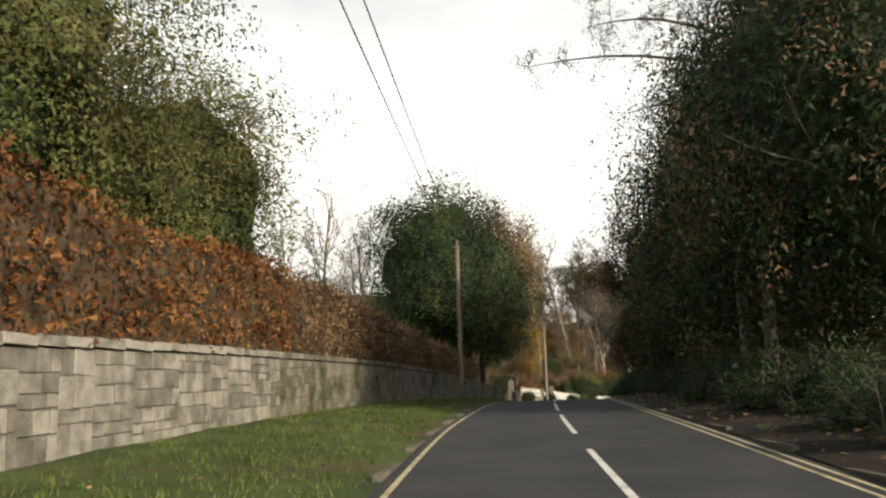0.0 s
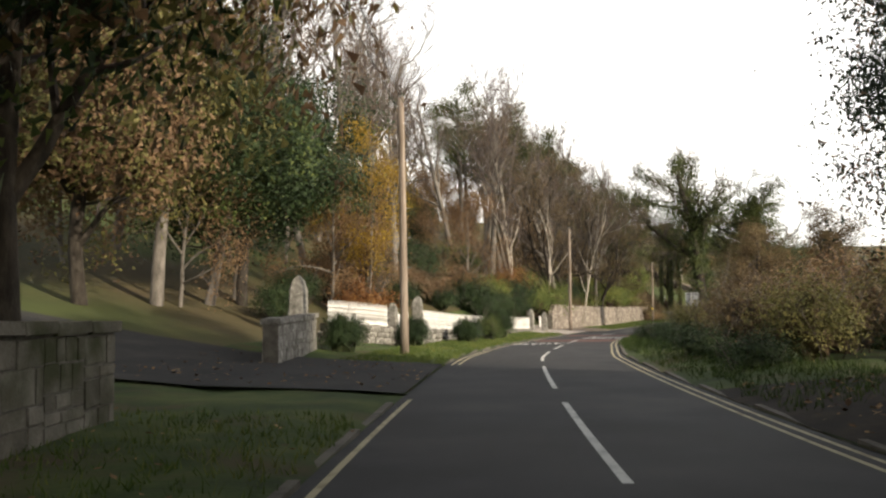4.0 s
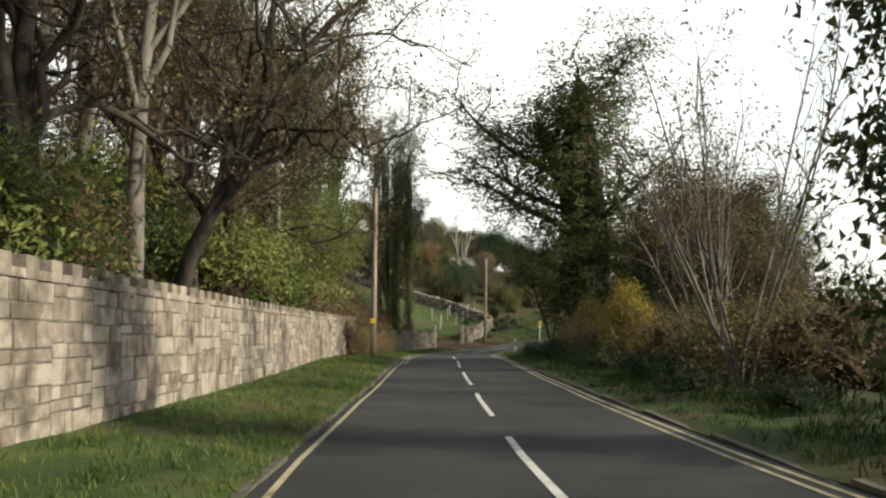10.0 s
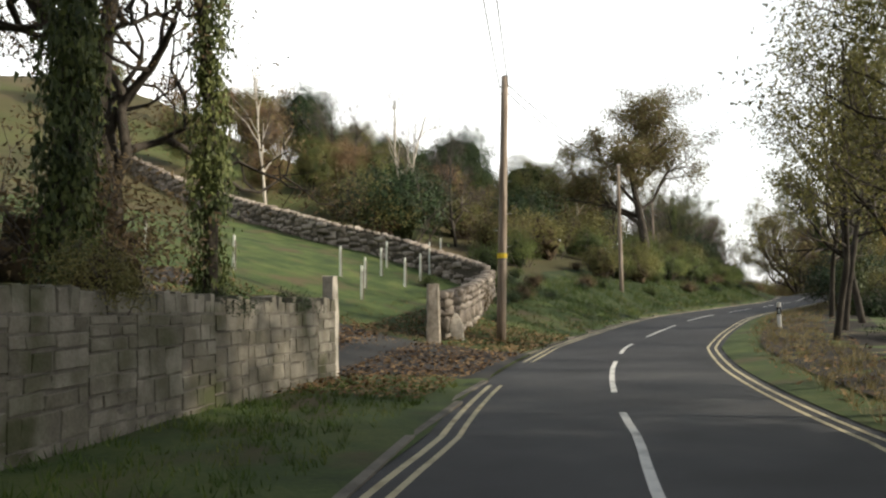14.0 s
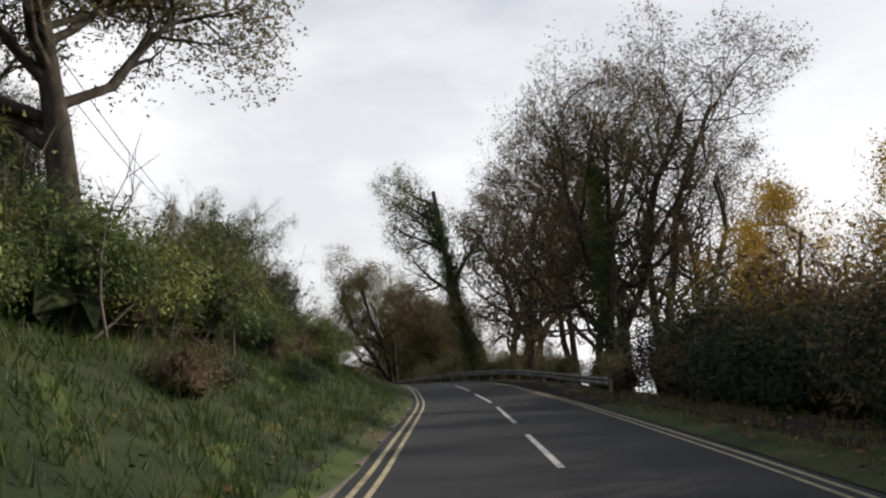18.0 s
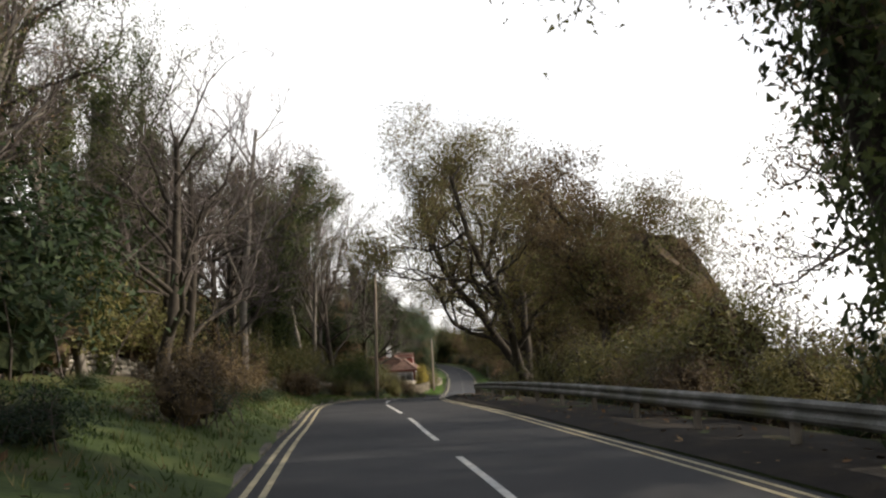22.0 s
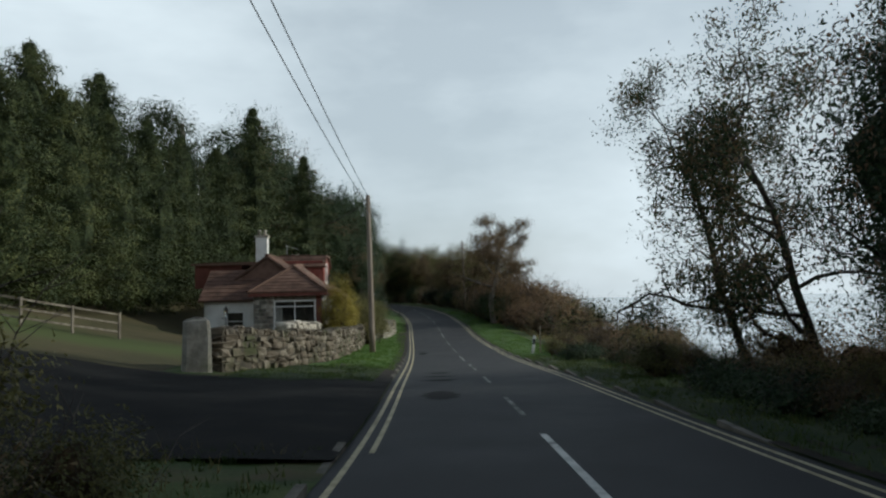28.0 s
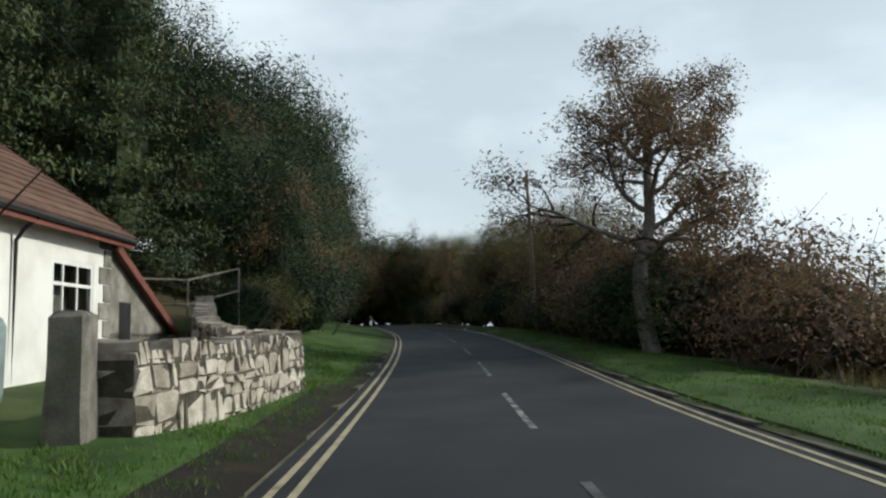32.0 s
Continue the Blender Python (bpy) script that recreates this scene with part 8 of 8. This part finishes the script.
for s, d, sc in ((258, -10.5, 0.8), (264, -11.5, 1.0), (269, -9.5, 0.9), (274, -8.8, 1.0), (279, -8.4, 1.1), (285, -8.2, 1.2), (290, -8.6, 1.2), (296, -9.2, 1.2), (302, -10, 1.3), (308, -11, 1.3), (315, -12, 1.3), (266, -14, 1.2), (276, -13, 1.2), (288, -13, 1.3), (300, -15, 1.4), (312, -16, 1.4)):
    plant("shrub_olive" if int(s) % 3 else "shrub_green", s, d + (2.2 if 266 < s < 290 else 0.5), sc * (1.1 if s < 290 else 1.0), "bank_shrub", "green and olive shrub on the grass bank", "shrubs of the bank")
for s, d, sc in ((333, -19, 0.65), (331, -17, 0.7), (334, -13, 0.8), (340, -15, 0.85), (346, -12, 0.8), (350, -16, 0.85), (356, -13, 0.8), (330, -24, 0.85), (343, -24, 0.9), (357, -22, 0.9), (366, -17, 0.85), (377, -15, 0.8), (385, -13, 0.85), (392, -14, 0.85)):
    plant(("fan_tree", "beech_bare", "ivy_pole_tree")[int(s) % 3], s, d, sc * (1.2, 0.8, 1.15)[int(s) % 3] * (0.72 if s < 346 else 1.0), "bank_tree", "leafless tree with ivy on the bank", "trees of the bank")
for s, d, sc in ((322, -11, 1.2), (329, -10.5, 1.3), (336, -10, 1.2), (343, -9.8, 1.2), (350, -11, 1.2), (357, -15, 1.3), (363, -13, 1.3), (326, -16, 1.5), (340, -18, 1.5), (353, -18, 1.5), (367, -12, 1.2)):
    plant(("scrub_brown", "laurel_dark", "shrub_olive")[int(s) % 3], s, d, sc * 1.5, "bank_shrub", "dark tangled shrub on the bank", "shrubs of the bank")
plant("ivy_tree", 376, -7.6, 0.85, "ivy_clad_tree", "forked ivy-clad trunk behind the tumbled wall", "trees of the bank", turn=60)
for s, d, sc in ((369, -17, 0.85), (376, -16, 0.85)):
    plant("dark_thicket", s, d, sc, "evergreen_tree", "dark dense tree behind the tumbled wall", "trees of the bank")
plant("evergreen_round", 364, -15, 0.55, "evergreen_tree", "dark evergreen behind the tumbled wall", "trees of the bank")
for s, d, sc in ((379, -9.0, 1.2), (383, -8.6, 1.25), (387, -8.2, 1.2), (391, -7.6, 1.1), (395, -6.2, 1.0), (399, -6.6, 1.0), (403, -6.6, 0.9), (408, -7.5, 1.0), (381, -10, 1.3), (389, -10, 1.4), (397, -10.5, 1.4), (406, -11, 1.4), (413, -10, 1.2)):
    plant(("shrub_olive", "shrub_olive", "scrub_brown", "shrub_green")[int(s) % 4], s, d, sc, "bank_shrub", "brown and yellow-green shrub beside the lane", "shrubs of the bank")
for s, d, sc in ((398, -10, 0.9), (404, -13, 0.95), (410, -11.5, 0.95), (417, -13, 0.95), (421, -16, 0.9), (408, -18, 1.0)):
    plant("fan_tree", s, d - 3, sc, "bank_tree", "wide bare tree with a fan of twigs", "trees of the bank")
plant("fan_tree", 415.5, -7.2, (1.05, 1.05, 1.0), "bank_tree", "wide bare tree with a fan of fine twigs", "trees of the bank")
for s, d, sc in ((400, -5.8, 1.1), (404.5, -6.6, 1.0), (394.5, -7.4, 1.15)):
    plant("fan_tree", s, d, (sc * 1.15, sc * 1.15, sc), "bank_tree", "dark bare tree reaching thin limbs over the kerb", "trees of the bank")
plant("fan_tree", 409, -8.6, (0.95, 0.95, 1.0), "bank_tree", "wide bare tree with a fan of fine twigs", "trees of the bank")
plant("spruce", 418, -20, 0.9, "spruce_tree", "dark spruce behind the bare trees", "conifers behind the cottage")

for k in range(26):
    s = 328 + 78 * k / 26
    d = -_w.uniform(9.5, 14.5)
    kind = ("ivy_pole_tree", "fan_tree", "ivy_pole_tree", "beech_bare", "fan_tree")[k % 5]
    plant(kind, s, d, {"ivy_pole_tree": 1.05, "fan_tree": 1.1, "beech_bare": 0.72}[kind] * _w.uniform(0.85, 1.1) * (0.75 if s < 346 else 1.0), "bank_tree", "grey lichened tree hung with ivy on the bank", "trees of the bank")
for k in range(20):
    s = 316 + 90 * k / 20
    plant(("shrub_green", "shrub_olive", "shrub_olive")[k % 3], s, -_w.uniform(10, 15), _w.uniform(1.5, 2.1), "bank_shrub", "grey-green tangle below the ivy-clad trees", "shrubs of the bank")

for s, d, sc in ((352, -14.6, 0.78), (358, -15.4, 0.85), (345, -13.8, 0.7)):
    plant("beech_bare", s, d, sc, "bank_tree", "tall grey tree with a fan of fine bare twigs", "trees of the bank")
for k in range(44):
    s = 322 + 100 * (k + _w.uniform(0, 1)) / 44
    plant("bramble" if k % 3 else "scrub_brown", s, -_w.uniform(3.3, 7.0), _w.uniform(0.4, 0.75), "bramble_bush", "rough brambles and bracken on the bank", "brambles of the bank")
for k in range(12):
    s = 371 + 36 * k / 12
    plant(("shrub_olive", "shrub_green", "shrub_olive")[k % 3], s, -_w.uniform(7.6, 9.0) if s < 391 else -_w.uniform(5.2, 6.4), _w.uniform(1.1, 1.5), "bank_shrub", "olive-brown shrub crowding the old wall", "shrubs of the bank")
for s, d, sc in ((407, -4.8, 0.9), (411, -5.2, 1.0), (414.5, -4.9, 0.9), (418, -5.4, 1.0), (421.5, -5.8, 0.9), (415, -8, 1.3), (420, -8.5, 1.3)):
    plant("shrub_olive" if int(s) % 2 else "scrub_brown", s, d, sc, "bank_shrub", "shrub on the bank before the cottage drive", "shrubs of the bank")

for k in range(34):
    s = 270 + 50 * (k + _w.uniform(0, 1)) / 34
    plant(("shrub_green", "shrub_olive", "shrub_green", "laurel")[k % 4], s, -_w.uniform(5.2, 9.0), _w.uniform(0.65, 1.0) * (0.75 if k % 4 == 3 else 1.0), "bank_shrub", "dark green broom and bramble on the steep bank", "shrubs of the bank")
for k in range(46):
    s = 246 + 60 * (k + _w.uniform(0, 1)) / 46
    plant(("bramble", "scrub_brown", "shrub_green", "bramble")[k % 4], s, -_w.uniform(4.0, 9.5), _w.uniform(0.25, 0.5), "bracken_clump", "low clump of bracken and rough grass on the bank", "bracken of the bank")
for k in range(16):
    s = 258.5 + 22 * (k + _w.uniform(0, 1)) / 16
    plant(("shrub_olive", "laurel_dark", "scrub_brown", "shrub_olive")[k % 4], s, -_w.uniform(10, 30), _w.uniform(1.0, 1.8), "hillside_shrub", "olive gorse and scrub above the field wall", "hillside scrub")

for k in range(14):
    s = 284 + 52 * k / 14
    plant(("autumn_broadleaf", "evergreen_round", "autumn_broadleaf", "autumn_copper_tree")[k % 4], s, -_w.uniform(18, 30), _w.uniform(0.45, 0.6), "hillside_tree", "olive and brown tree behind the grass bank", "hillside scrub")

# trees on the drop side
for s, d, sc in ((308, 14, 0.8), (313, 14.5, 1.1), (320, 15, 1.15), (327, 10.5, 1.1), (334, 13, 1.0)):
    plant("oak_bare", s, d, sc * 1.15, "oak_tree", "dark oak with twisted limbs on the slope", "trees of the drop side")
for s, d, sc in ((281, 9.5, 1.2), (286, 8.8, 1.3), (291, 9.5, 1.2)):
    plant("maple_yellow", s + 4, d + 1.0, sc * 0.45, "yellowing_tree", "low tree in yellow and olive leaf", "yellowing trees")
for s, d, sc in ((277, 9.5, 1.9), (281, 12, 2.3), (286, 11.5, 2.2), (290, 10.6, 2.0), (295, 10.5, 2.0), (299, 11.5, 1.9), (303, 12, 1.6)):
    plant("shrub_olive" if int(s) % 2 else "scrub_brown", s, d, sc, "bank_shrub", "dark shrub beyond the verge", "shrubs of the drop side")
for kind, s, d, sc, lb, tn in (("ivy_pole_tree", 308, 8.6, (1.05, 1.05, 0.9), "thick ivy-clad trunk beside the barrier", None), ("oak_bare", 311, 11.0, (1.05, 1.05, 1.3), "dark oak with spreading limbs behind the barrier", None),
                               ("oak_bare", 317, 13.2, (1.15, 1.15, 1.4), "dark oak with spreading limbs behind the barrier", None), ("oak_bare", 325, 13.2, (1.1, 1.1, 1.4), "forked dark oak behind the barrier", None),
                               ("oak_bare", 332.5, 13.6, 1.35, "dark oak with spreading limbs behind the barrier", None), ("ivy_leaning", 331.5, 7.9, (1.15, 1.15, 1.35), "ivy-clad trunk leaning over the lane", 10.0),
                               ("oak_bare", 341.5, 14.6, 1.2, "dark oak with twisted limbs behind the barrier", None)):
    plant(kind, s, d, sc, "roadside_tree", lb, "trees of the drop side", turn=tn)
plant("leaning_oak", 389.5, 11.4, (1.05, 1.05, 0.9), "leaning_oak_tree", "several twisted trunks under a golden-olive crown", "trees of the drop side", turn=25)
for s, d, sc in ((343, 18, 0.5), (358, 14.5, 0.55)):
    plant("oak_sparse", s, d, sc, "oak_tree", "small brown-leaved tree on the slope", "trees of the drop side")
for k in range(12):
    plant(("scrub_brown", "shrub_olive")[k % 2], 328 + 26 * k / 12, _w.uniform(9.5, 14), _w.uniform(1.1, 1.6), "bank_shrub", "tall brown scrub behind the barrier", "shrubs of the drop side")
for s, d, sc in ((363, 12.6, 1.1), (369, 14.5, 1.1)):
    plant("oak_sparse", s, d, sc, "oak_tree", "leafy brown oak below the barrier", "trees of the drop side")
plant("windswept_dome", 365.5, 16, (0.85, 0.85, 0.9), "windswept_tree", "broad windswept tree with dense olive-brown leaves", "trees of the drop side", turn=0)
for s, d, sc in ((351, -7.2, 0.95), (358, -8.0, 1.0), (365, -8.4, 0.95)):
    plant("fan_tree", s, d, (sc * 1.2, sc * 1.2, sc), "bank_tree", "bare tree spreading fine twigs towards the lane", "trees of the bank")
for s, d, sc in ((368, -7.6, 0.8), (381, -8.8, 0.8), (388, -8.4, 0.75), (395, -8.6, 0.7)):
    plant("beech_bare", s, d, sc, "bank_tree", "tall grey tree with a fan of fine bare twigs", "trees of the bank")
plant("leaning_oak", 376, 9.6, (1.2, 1.2, 1.15), "leaning_oak_tree", "several dark trunks leaning over the barrier", "trees of the drop side", turn=10)
plant("leaning_oak", 398, 11.5, (0.95, 0.95, 0.85), "leaning_oak_tree", "several dark trunks leaning over the barrier", "trees of the drop side", turn=-30)
for s, d, sc in ((384, 13.5, 0.9), (405, 11, 0.95), (412, 11, 0.85)):
    plant("oak_bare", s, d, sc, "oak_tree", "dark oak with long low limbs over the barrier", "trees of the drop side")
for k in range(26):
    s = 346 + 84 * k / 26
    plant(("bramble", "shrub_olive")[k % 2], s, _w.uniform(8.5, 14), _w.uniform(1.0, 1.5), "bank_shrub", "dark scrub below the barrier", "shrubs of the drop side", h=-0.5)

# Trees added beside the view to cast shade over the lane and drive.
for s, d, sc in ((423, 13, 0.8), (428, 12.5, 0.85), (433, 13.5, 0.85), (430, 19, 0.9), (441, 19, 0.7), (449, 23, 0.7)):
    plant("dark_thicket", s, d, sc, "dark_tree", "added tree on the seaward slope, set to shade the drive", "seaward trees")
for k in range(16):
    s = 390 + 38 * k / 16
    plant(("shrub_olive", "shrub_olive", "laurel_dark")[k % 3], s, _w.uniform(8.5, 13), _w.uniform(0.9, 1.3), "bank_shrub", "tall olive scrub behind the barrier", "shrubs of the drop side")
for k, (s, d, sc) in enumerate(((391, -8.5, 1.0), (395, -11, 1.05), (399.5, -8.2, 0.95), (403, -11.5, 1.0), (408, -9, 0.95), (412.5, -11, 0.9), (396, -15, 1.1), (406, -16, 1.1))):
    plant(("beech_bare", "ivy_pole_tree", "dark_thicket")[k % 3], s, d, sc * (0.75, 1.05, 0.6)[k % 3], "bank_tree", "grey lichened tree with fine bare twigs", "trees of the bank")

for k in range(16):
    s = 378 + 44 * k / 16
    plant("bramble" if k % 3 else "shrub_olive", s, -_w.uniform(2.9, 4.4), _w.uniform(0.35, 0.6), "bramble_bush", "rough brambles spilling towards the kerb", "brambles of the bank")

# around and past the cottage
for k in range(40):
    s = 421 + 44 * (k + _v.uniform(0, 1)) / 40
    plant(("bramble", "scrub_brown", "bramble", "shrub_olive")[k % 4], s, _v.uniform(6.0, 9.4), _v.uniform(0.45, 0.75) * (0.75 if k % 2 else 1.0), "seaward_shrub", "low dark bramble and bracken along the verge", "seaward scrub")
plant("oak_dark", 441.5, 10.6, (0.82, 0.82, 0.8), "dark_tree", "dark leafy tree leaning over the seaward scrub", "seaward trees")
plant("oak_dark", 438.5, 11.8, 0.9, "dark_tree", "dark thin-leaved tree beside the seaward verge", "seaward trees")
for k in range(64):
    s = 432 + 110 * (k + _w.uniform(0, 1)) / 64
    d = _w.uniform(9.5, 26) if s < 500 else _w.uniform(9, 20)
    tall = 0.65 + (1.05 if s > 494 else 0.012 * max(0, s - 462)) + _w.uniform(0, 0.3)
    plant(("scrub_brown", "scrub_rust", "scrub_brown", "shrub_olive")[k % 4], s, d, tall, "seaward_shrub", "brown windswept scrub above the sea", "seaward scrub")
for s, d, sc in ((490, 9.6, 1.15), (493, 11.5, 1.5), (497, 9.8, 1.7), (500, 12, 1.9), (503, 9.4, 1.8), (507, 11, 2.0), (510, 8.8, 1.7)):
    plant(("scrub_rust", "scrub_brown")[int(s) % 2], s, d, sc, "seaward_shrub", "tall brown scrub crowding the windswept oak", "seaward scrub")
plant("windswept_oak", 496, 7.2, (0.98, 0.98, 0.76), "windswept_oak", "windswept oak with thinning brown leaves", "seaward trees", turn=295, category="tree")
for s, d, sc in ((516, 9.5, 0.7), (524, 10.5, 0.75), (532, 9, 0.75), (540, 10, 0.8), (549, 9, 0.8), (558, 10, 0.85), (566, 9, 0.85)):
    plant("oak_sparse" if int(s) % 2 else "windswept_dome", s, d, sc * 0.8, "roadside_tree", "brown-leaved tree closing over the lane", "trees past the cottage")
plant("shrub_yellow", 464.4, -6.0, (1.15, 1.15, 1.4), "golden_shrub", "tall golden shrub against the cottage", "cottage shrubs")
plant("rose_bush", 469.0, -5.0, 1.25, "rose_bush", "tangled rose bush hanging over the cottage wall", "cottage shrubs")
plant("rose_bush", 472.4, -5.0, 1.2, "rose_bush", "tangled rose bush hanging over the cottage wall", "cottage shrubs")
plant("rose_bush", 475.4, -5.6, 0.9, "rose_bush", "tangled rose bush with pale blooms", "cottage shrubs")
for s, d, sc in ((452, -27, 1.0), (458, -24, 1.05), (464, -23, 1.1), (470, -22.5, 1.1), (476, -21.5, 1.15), (483, -21, 1.15), (490, -19.5, 1.15), (448, -33, 1.1), (456, -33, 1.2), (465, -31, 1.25), (475, -30, 1.3), (486, -29, 1.3)):
    plant("cypress", s, d, (lambda q: (q * 1.15, q * 1.15, q))(sc * (1.05 if s < 457 else 0.82 if d > -25 else 0.9)), "conifer_tree", "dense dark green conifer behind the cottage", "conifers behind the cottage")
plant("pine", 489, -23.0, (1.6, 1.6, 1.12), "pine_tree", "dark tall pine behind the cottage roof", "conifers behind the cottage")
for s, d, sc in ((501, -12.5, 0.85), (508, -11, 0.85), (515, -10, 0.85), (523, -9.5, 0.85), (531, -9, 0.85), (540, -9, 0.85), (550, -9, 0.85), (504, -19, 1.1), (514, -18, 1.1), (526, -17, 1.1), (495, -17, 1.0), (560, -9, 0.9)):
    plant(("spruce" if d < -11 else "evergreen_round") if int(s) % 2 else "dark_thicket", s, d, sc * (1.2 if int(s) % 2 and d < -11 else 1.05), "evergreen_tree", "dense dark green tree past the cottage", "trees past the cottage")
for s in (498, 505, 512, 520, 529, 538):
    plant("shrub_green" if s % 2 else "shrub_dark", s, -6.6 - 0.3 * math.sin(s), 1.0, "roadside_shrub", "dark green shrub on the grass bank", "trees past the cottage")
for s, d in ((562, -4), (565, 2), (566, 7), (570, -1), (568, -9), (560, 12), (572, 5), (575, -6)):
    plant("autumn_copper_tree" if int(s) % 2 else "autumn_broadleaf", s, d, 0.75, "roadside_tree", "brown-leaved tree where the lane bends away", "trees past the cottage")
for k in range(30):
    s = 498 + 72 * k / 30
    plant(("laurel_dark", "shrub_olive", "scrub_brown")[k % 3], s, (-6.2 if k % 2 else 7.6) + _w.uniform(-0.6, 0.6), _w.uniform(0.9, 1.3), "roadside_shrub", "dark undergrowth under the trees", "trees past the cottage")
for k in range(12):
    plant("dark_thicket" if k % 2 else "autumn_copper_tree", 566 + _w.uniform(0, 14), -14 + 30 * k / 12, _w.uniform(0.6, 0.8), "roadside_tree", "dark tree closing the view where the lane bends", "trees past the cottage")

for s, d, sc in ((509, -7.6, 0.62), (516, -7.2, 0.68), (524, -6.8, 0.7), (533, -6.4, 0.72), (543, -6.0, 0.75), (553, -5.6, 0.75), (562, -3.5, 0.7), (566, 0.5, 0.7), (568, 4.5, 0.65), (564, 8, 0.7)):
    plant("dark_thicket", s, d, sc, "evergreen_tree", "dark leafy tree crowding the lane", "trees past the cottage")

for k in range(9):
    plant(("laurel_dark", "shrub_olive")[k % 2], 571 + 3 * (k % 3), -9 + 2.6 * k, 1.5, "roadside_shrub", "dark undergrowth closing the bend of the lane", "trees past the cottage")
for s, d in ((462, 9.8), (466, 10.8), (470, 10.2), (475, 11.0)):
    plant("scrub_brown", s, d, 0.75, "seaward_shrub", "brown windswept scrub above the sea", "seaward scrub")

# ---------------------------------------------------------------- grass and fallen leaves
def tufts(name, s0, s1, d0, d1, count, seed, mat, tall=0.16, wide=0.012, label=""):
    """Grass blades scattered over a verge."""
    rng = np.random.default_rng(seed)
    s, d = rng.uniform(s0, s1, count), rng.uniform(d0, d1, count)
    s = np.repeat(s, 5) + rng.normal(size=count * 5) * 0.05
    d = np.repeat(d, 5) + rng.normal(size=count * 5) * 0.05
    p = pts_at(s, d, rise(s, d) + 0.01)
    h = tall * rng.uniform(0.4, 1.3, len(p))
    a = rng.uniform(0, 2 * math.pi, len(p))
    u = np.stack([np.cos(a), np.sin(a), np.zeros_like(a)], -1)
    lean = np.stack([rng.normal(size=len(p)) * 0.4, rng.normal(size=len(p)) * 0.4, np.ones(len(p))], -1)
    v = np.stack([p - u * wide, p + u * wide, p + lean * h[:, None]], 1).reshape(-1, 3)
    b = Builder()
    b.add(v, [(3 * i, 3 * i + 1, 3 * i + 2) for i in range(len(p))])
    part(name, b, M[mat], None, label, kind="stuff")


def fallen(s0, s1, d0, d1, count, seed, size=0.07, label="", low=False):
    rng = np.random.default_rng(seed)
    s, d = rng.uniform(s0, s1, count), rng.uniform(d0, d1, count)
    h = np.where((d > LK) & (d < RK), 0.0, rise(s, d))
    p = pts_at(s, d, h + np.where((d > LK) & (d < RK), 0.012, 0.09) + rng.uniform(0, 0.015, count) * (0 if low else 1))
    a = rng.uniform(0, 2 * math.pi, count)
    u = np.stack([np.cos(a), np.sin(a), rng.normal(size=count) * 0.25], -1)
    w = np.stack([-np.sin(a), np.cos(a), rng.normal(size=count) * 0.25], -1)
    k = (size * rng.uniform(0.5, 1.4, count))[:, None]
    v = np.stack([p - u * k, p + w * k * 0.6, p + u * k, p - w * k * 0.6], 1).reshape(-1, 3)
    b = Builder()
    b.add(v, [(4 * i, 4 * i + 1, 4 * i + 2, 4 * i + 3) for i in range(count)])
    part("fallen_leaves", b, M["litter"], None, label, kind="stuff")


tufts("verge_grass", 0, 80, -6.2, -1.9, 5200, 1, "blade", 0.12, label="short green grass of the verge")
tufts("verge_grass", 92, 136, -5.2, -1.9, 4600, 2, "blade", 0.13, label="bright green grass before the railings")
tufts("verge_grass", 158, 231, -5.0, -1.9, 5200, 3, "blade", 0.12, label="short green grass below the wall")
tufts("verge_grass", 240, 425, -7.5, -1.95, 12000, 4, "blade_shaded", 0.12, label="rough grass of the bank")
tufts("verge_grass", 240, 425, -9.0, -2.2, 2500, 5, "blade_dry", 0.2, 0.008, label="dry grass stems of the bank")
# Shade over the verge and the drive's edge is in the blade colour.
tufts("verge_grass", 420, 455, 4.4, 8.0, 3000, 12, "blade_shaded", 0.14, label="grass of the verge with tree shade in its colour")
tufts("verge_grass", 437.5, 446, -7.0, -2.3, 1800, 13, "blade_shaded", 0.1, label="grass edging the drive with shade in its colour")
tufts("verge_grass", 445, 500, -4.6, -1.95, 8000, 6, "blade_lush", 0.1, label="green grass before the cottage wall")
tufts("verge_grass", 452, 520, 4.4, 7.6, 8000, 7, "blade_lush", 0.09, label="green grass of the seaward verge")
tufts("verge_grass", 80, 215, 4.4, 8.0, 6500, 8, "blade_shaded", 0.22, label="rough grass below the hedgerow")
tufts("verge_grass", 440, 540, 8.6, 13.5, 3000, 9, "blade_dry", 0.45, 0.01, label="tall dry grass before the scrub")
tufts("verge_grass", 205, 300, 4.4, 7.0, 2600, 10, "blade_dry", 0.2, 0.01, label="dry grass at the bend")
tufts("verge_grass", 254, 302, -8.0, -2.3, 5200, 11, "blade_shaded", 0.3, 0.012, label="long rough grass of the steep bank")
fallen(228, 246, -7.5, -2.0, 9000, 21, 0.055, "drift of brown leaves in the field entrance")
fallen(232, 240, -14, -6.5, 5000, 22, 0.06, "brown leaves covering the field track")
fallen(0, 80, -6.0, -1.8, 700, 23, 0.05, "scattered leaves on the verge")
fallen(84, 92, -9, -1.8, 260, 24, 0.06, "scattered leaves on the side road")
fallen(215, 300, 4.3, 7.5, 2600, 25, 0.06, "brown leaves along the verge")
fallen(300, 420, 4.3, 6.5, 800, 26, 0.06, "dark leaf litter below the barrier")
fallen(10, 84, 4.4, 8.0, 2200, 27, 0.06, "leaf litter under the dark trees")
fallen(240, 330, -4.0, -1.8, 900, 28, 0.055, "scattered leaves on the bank")
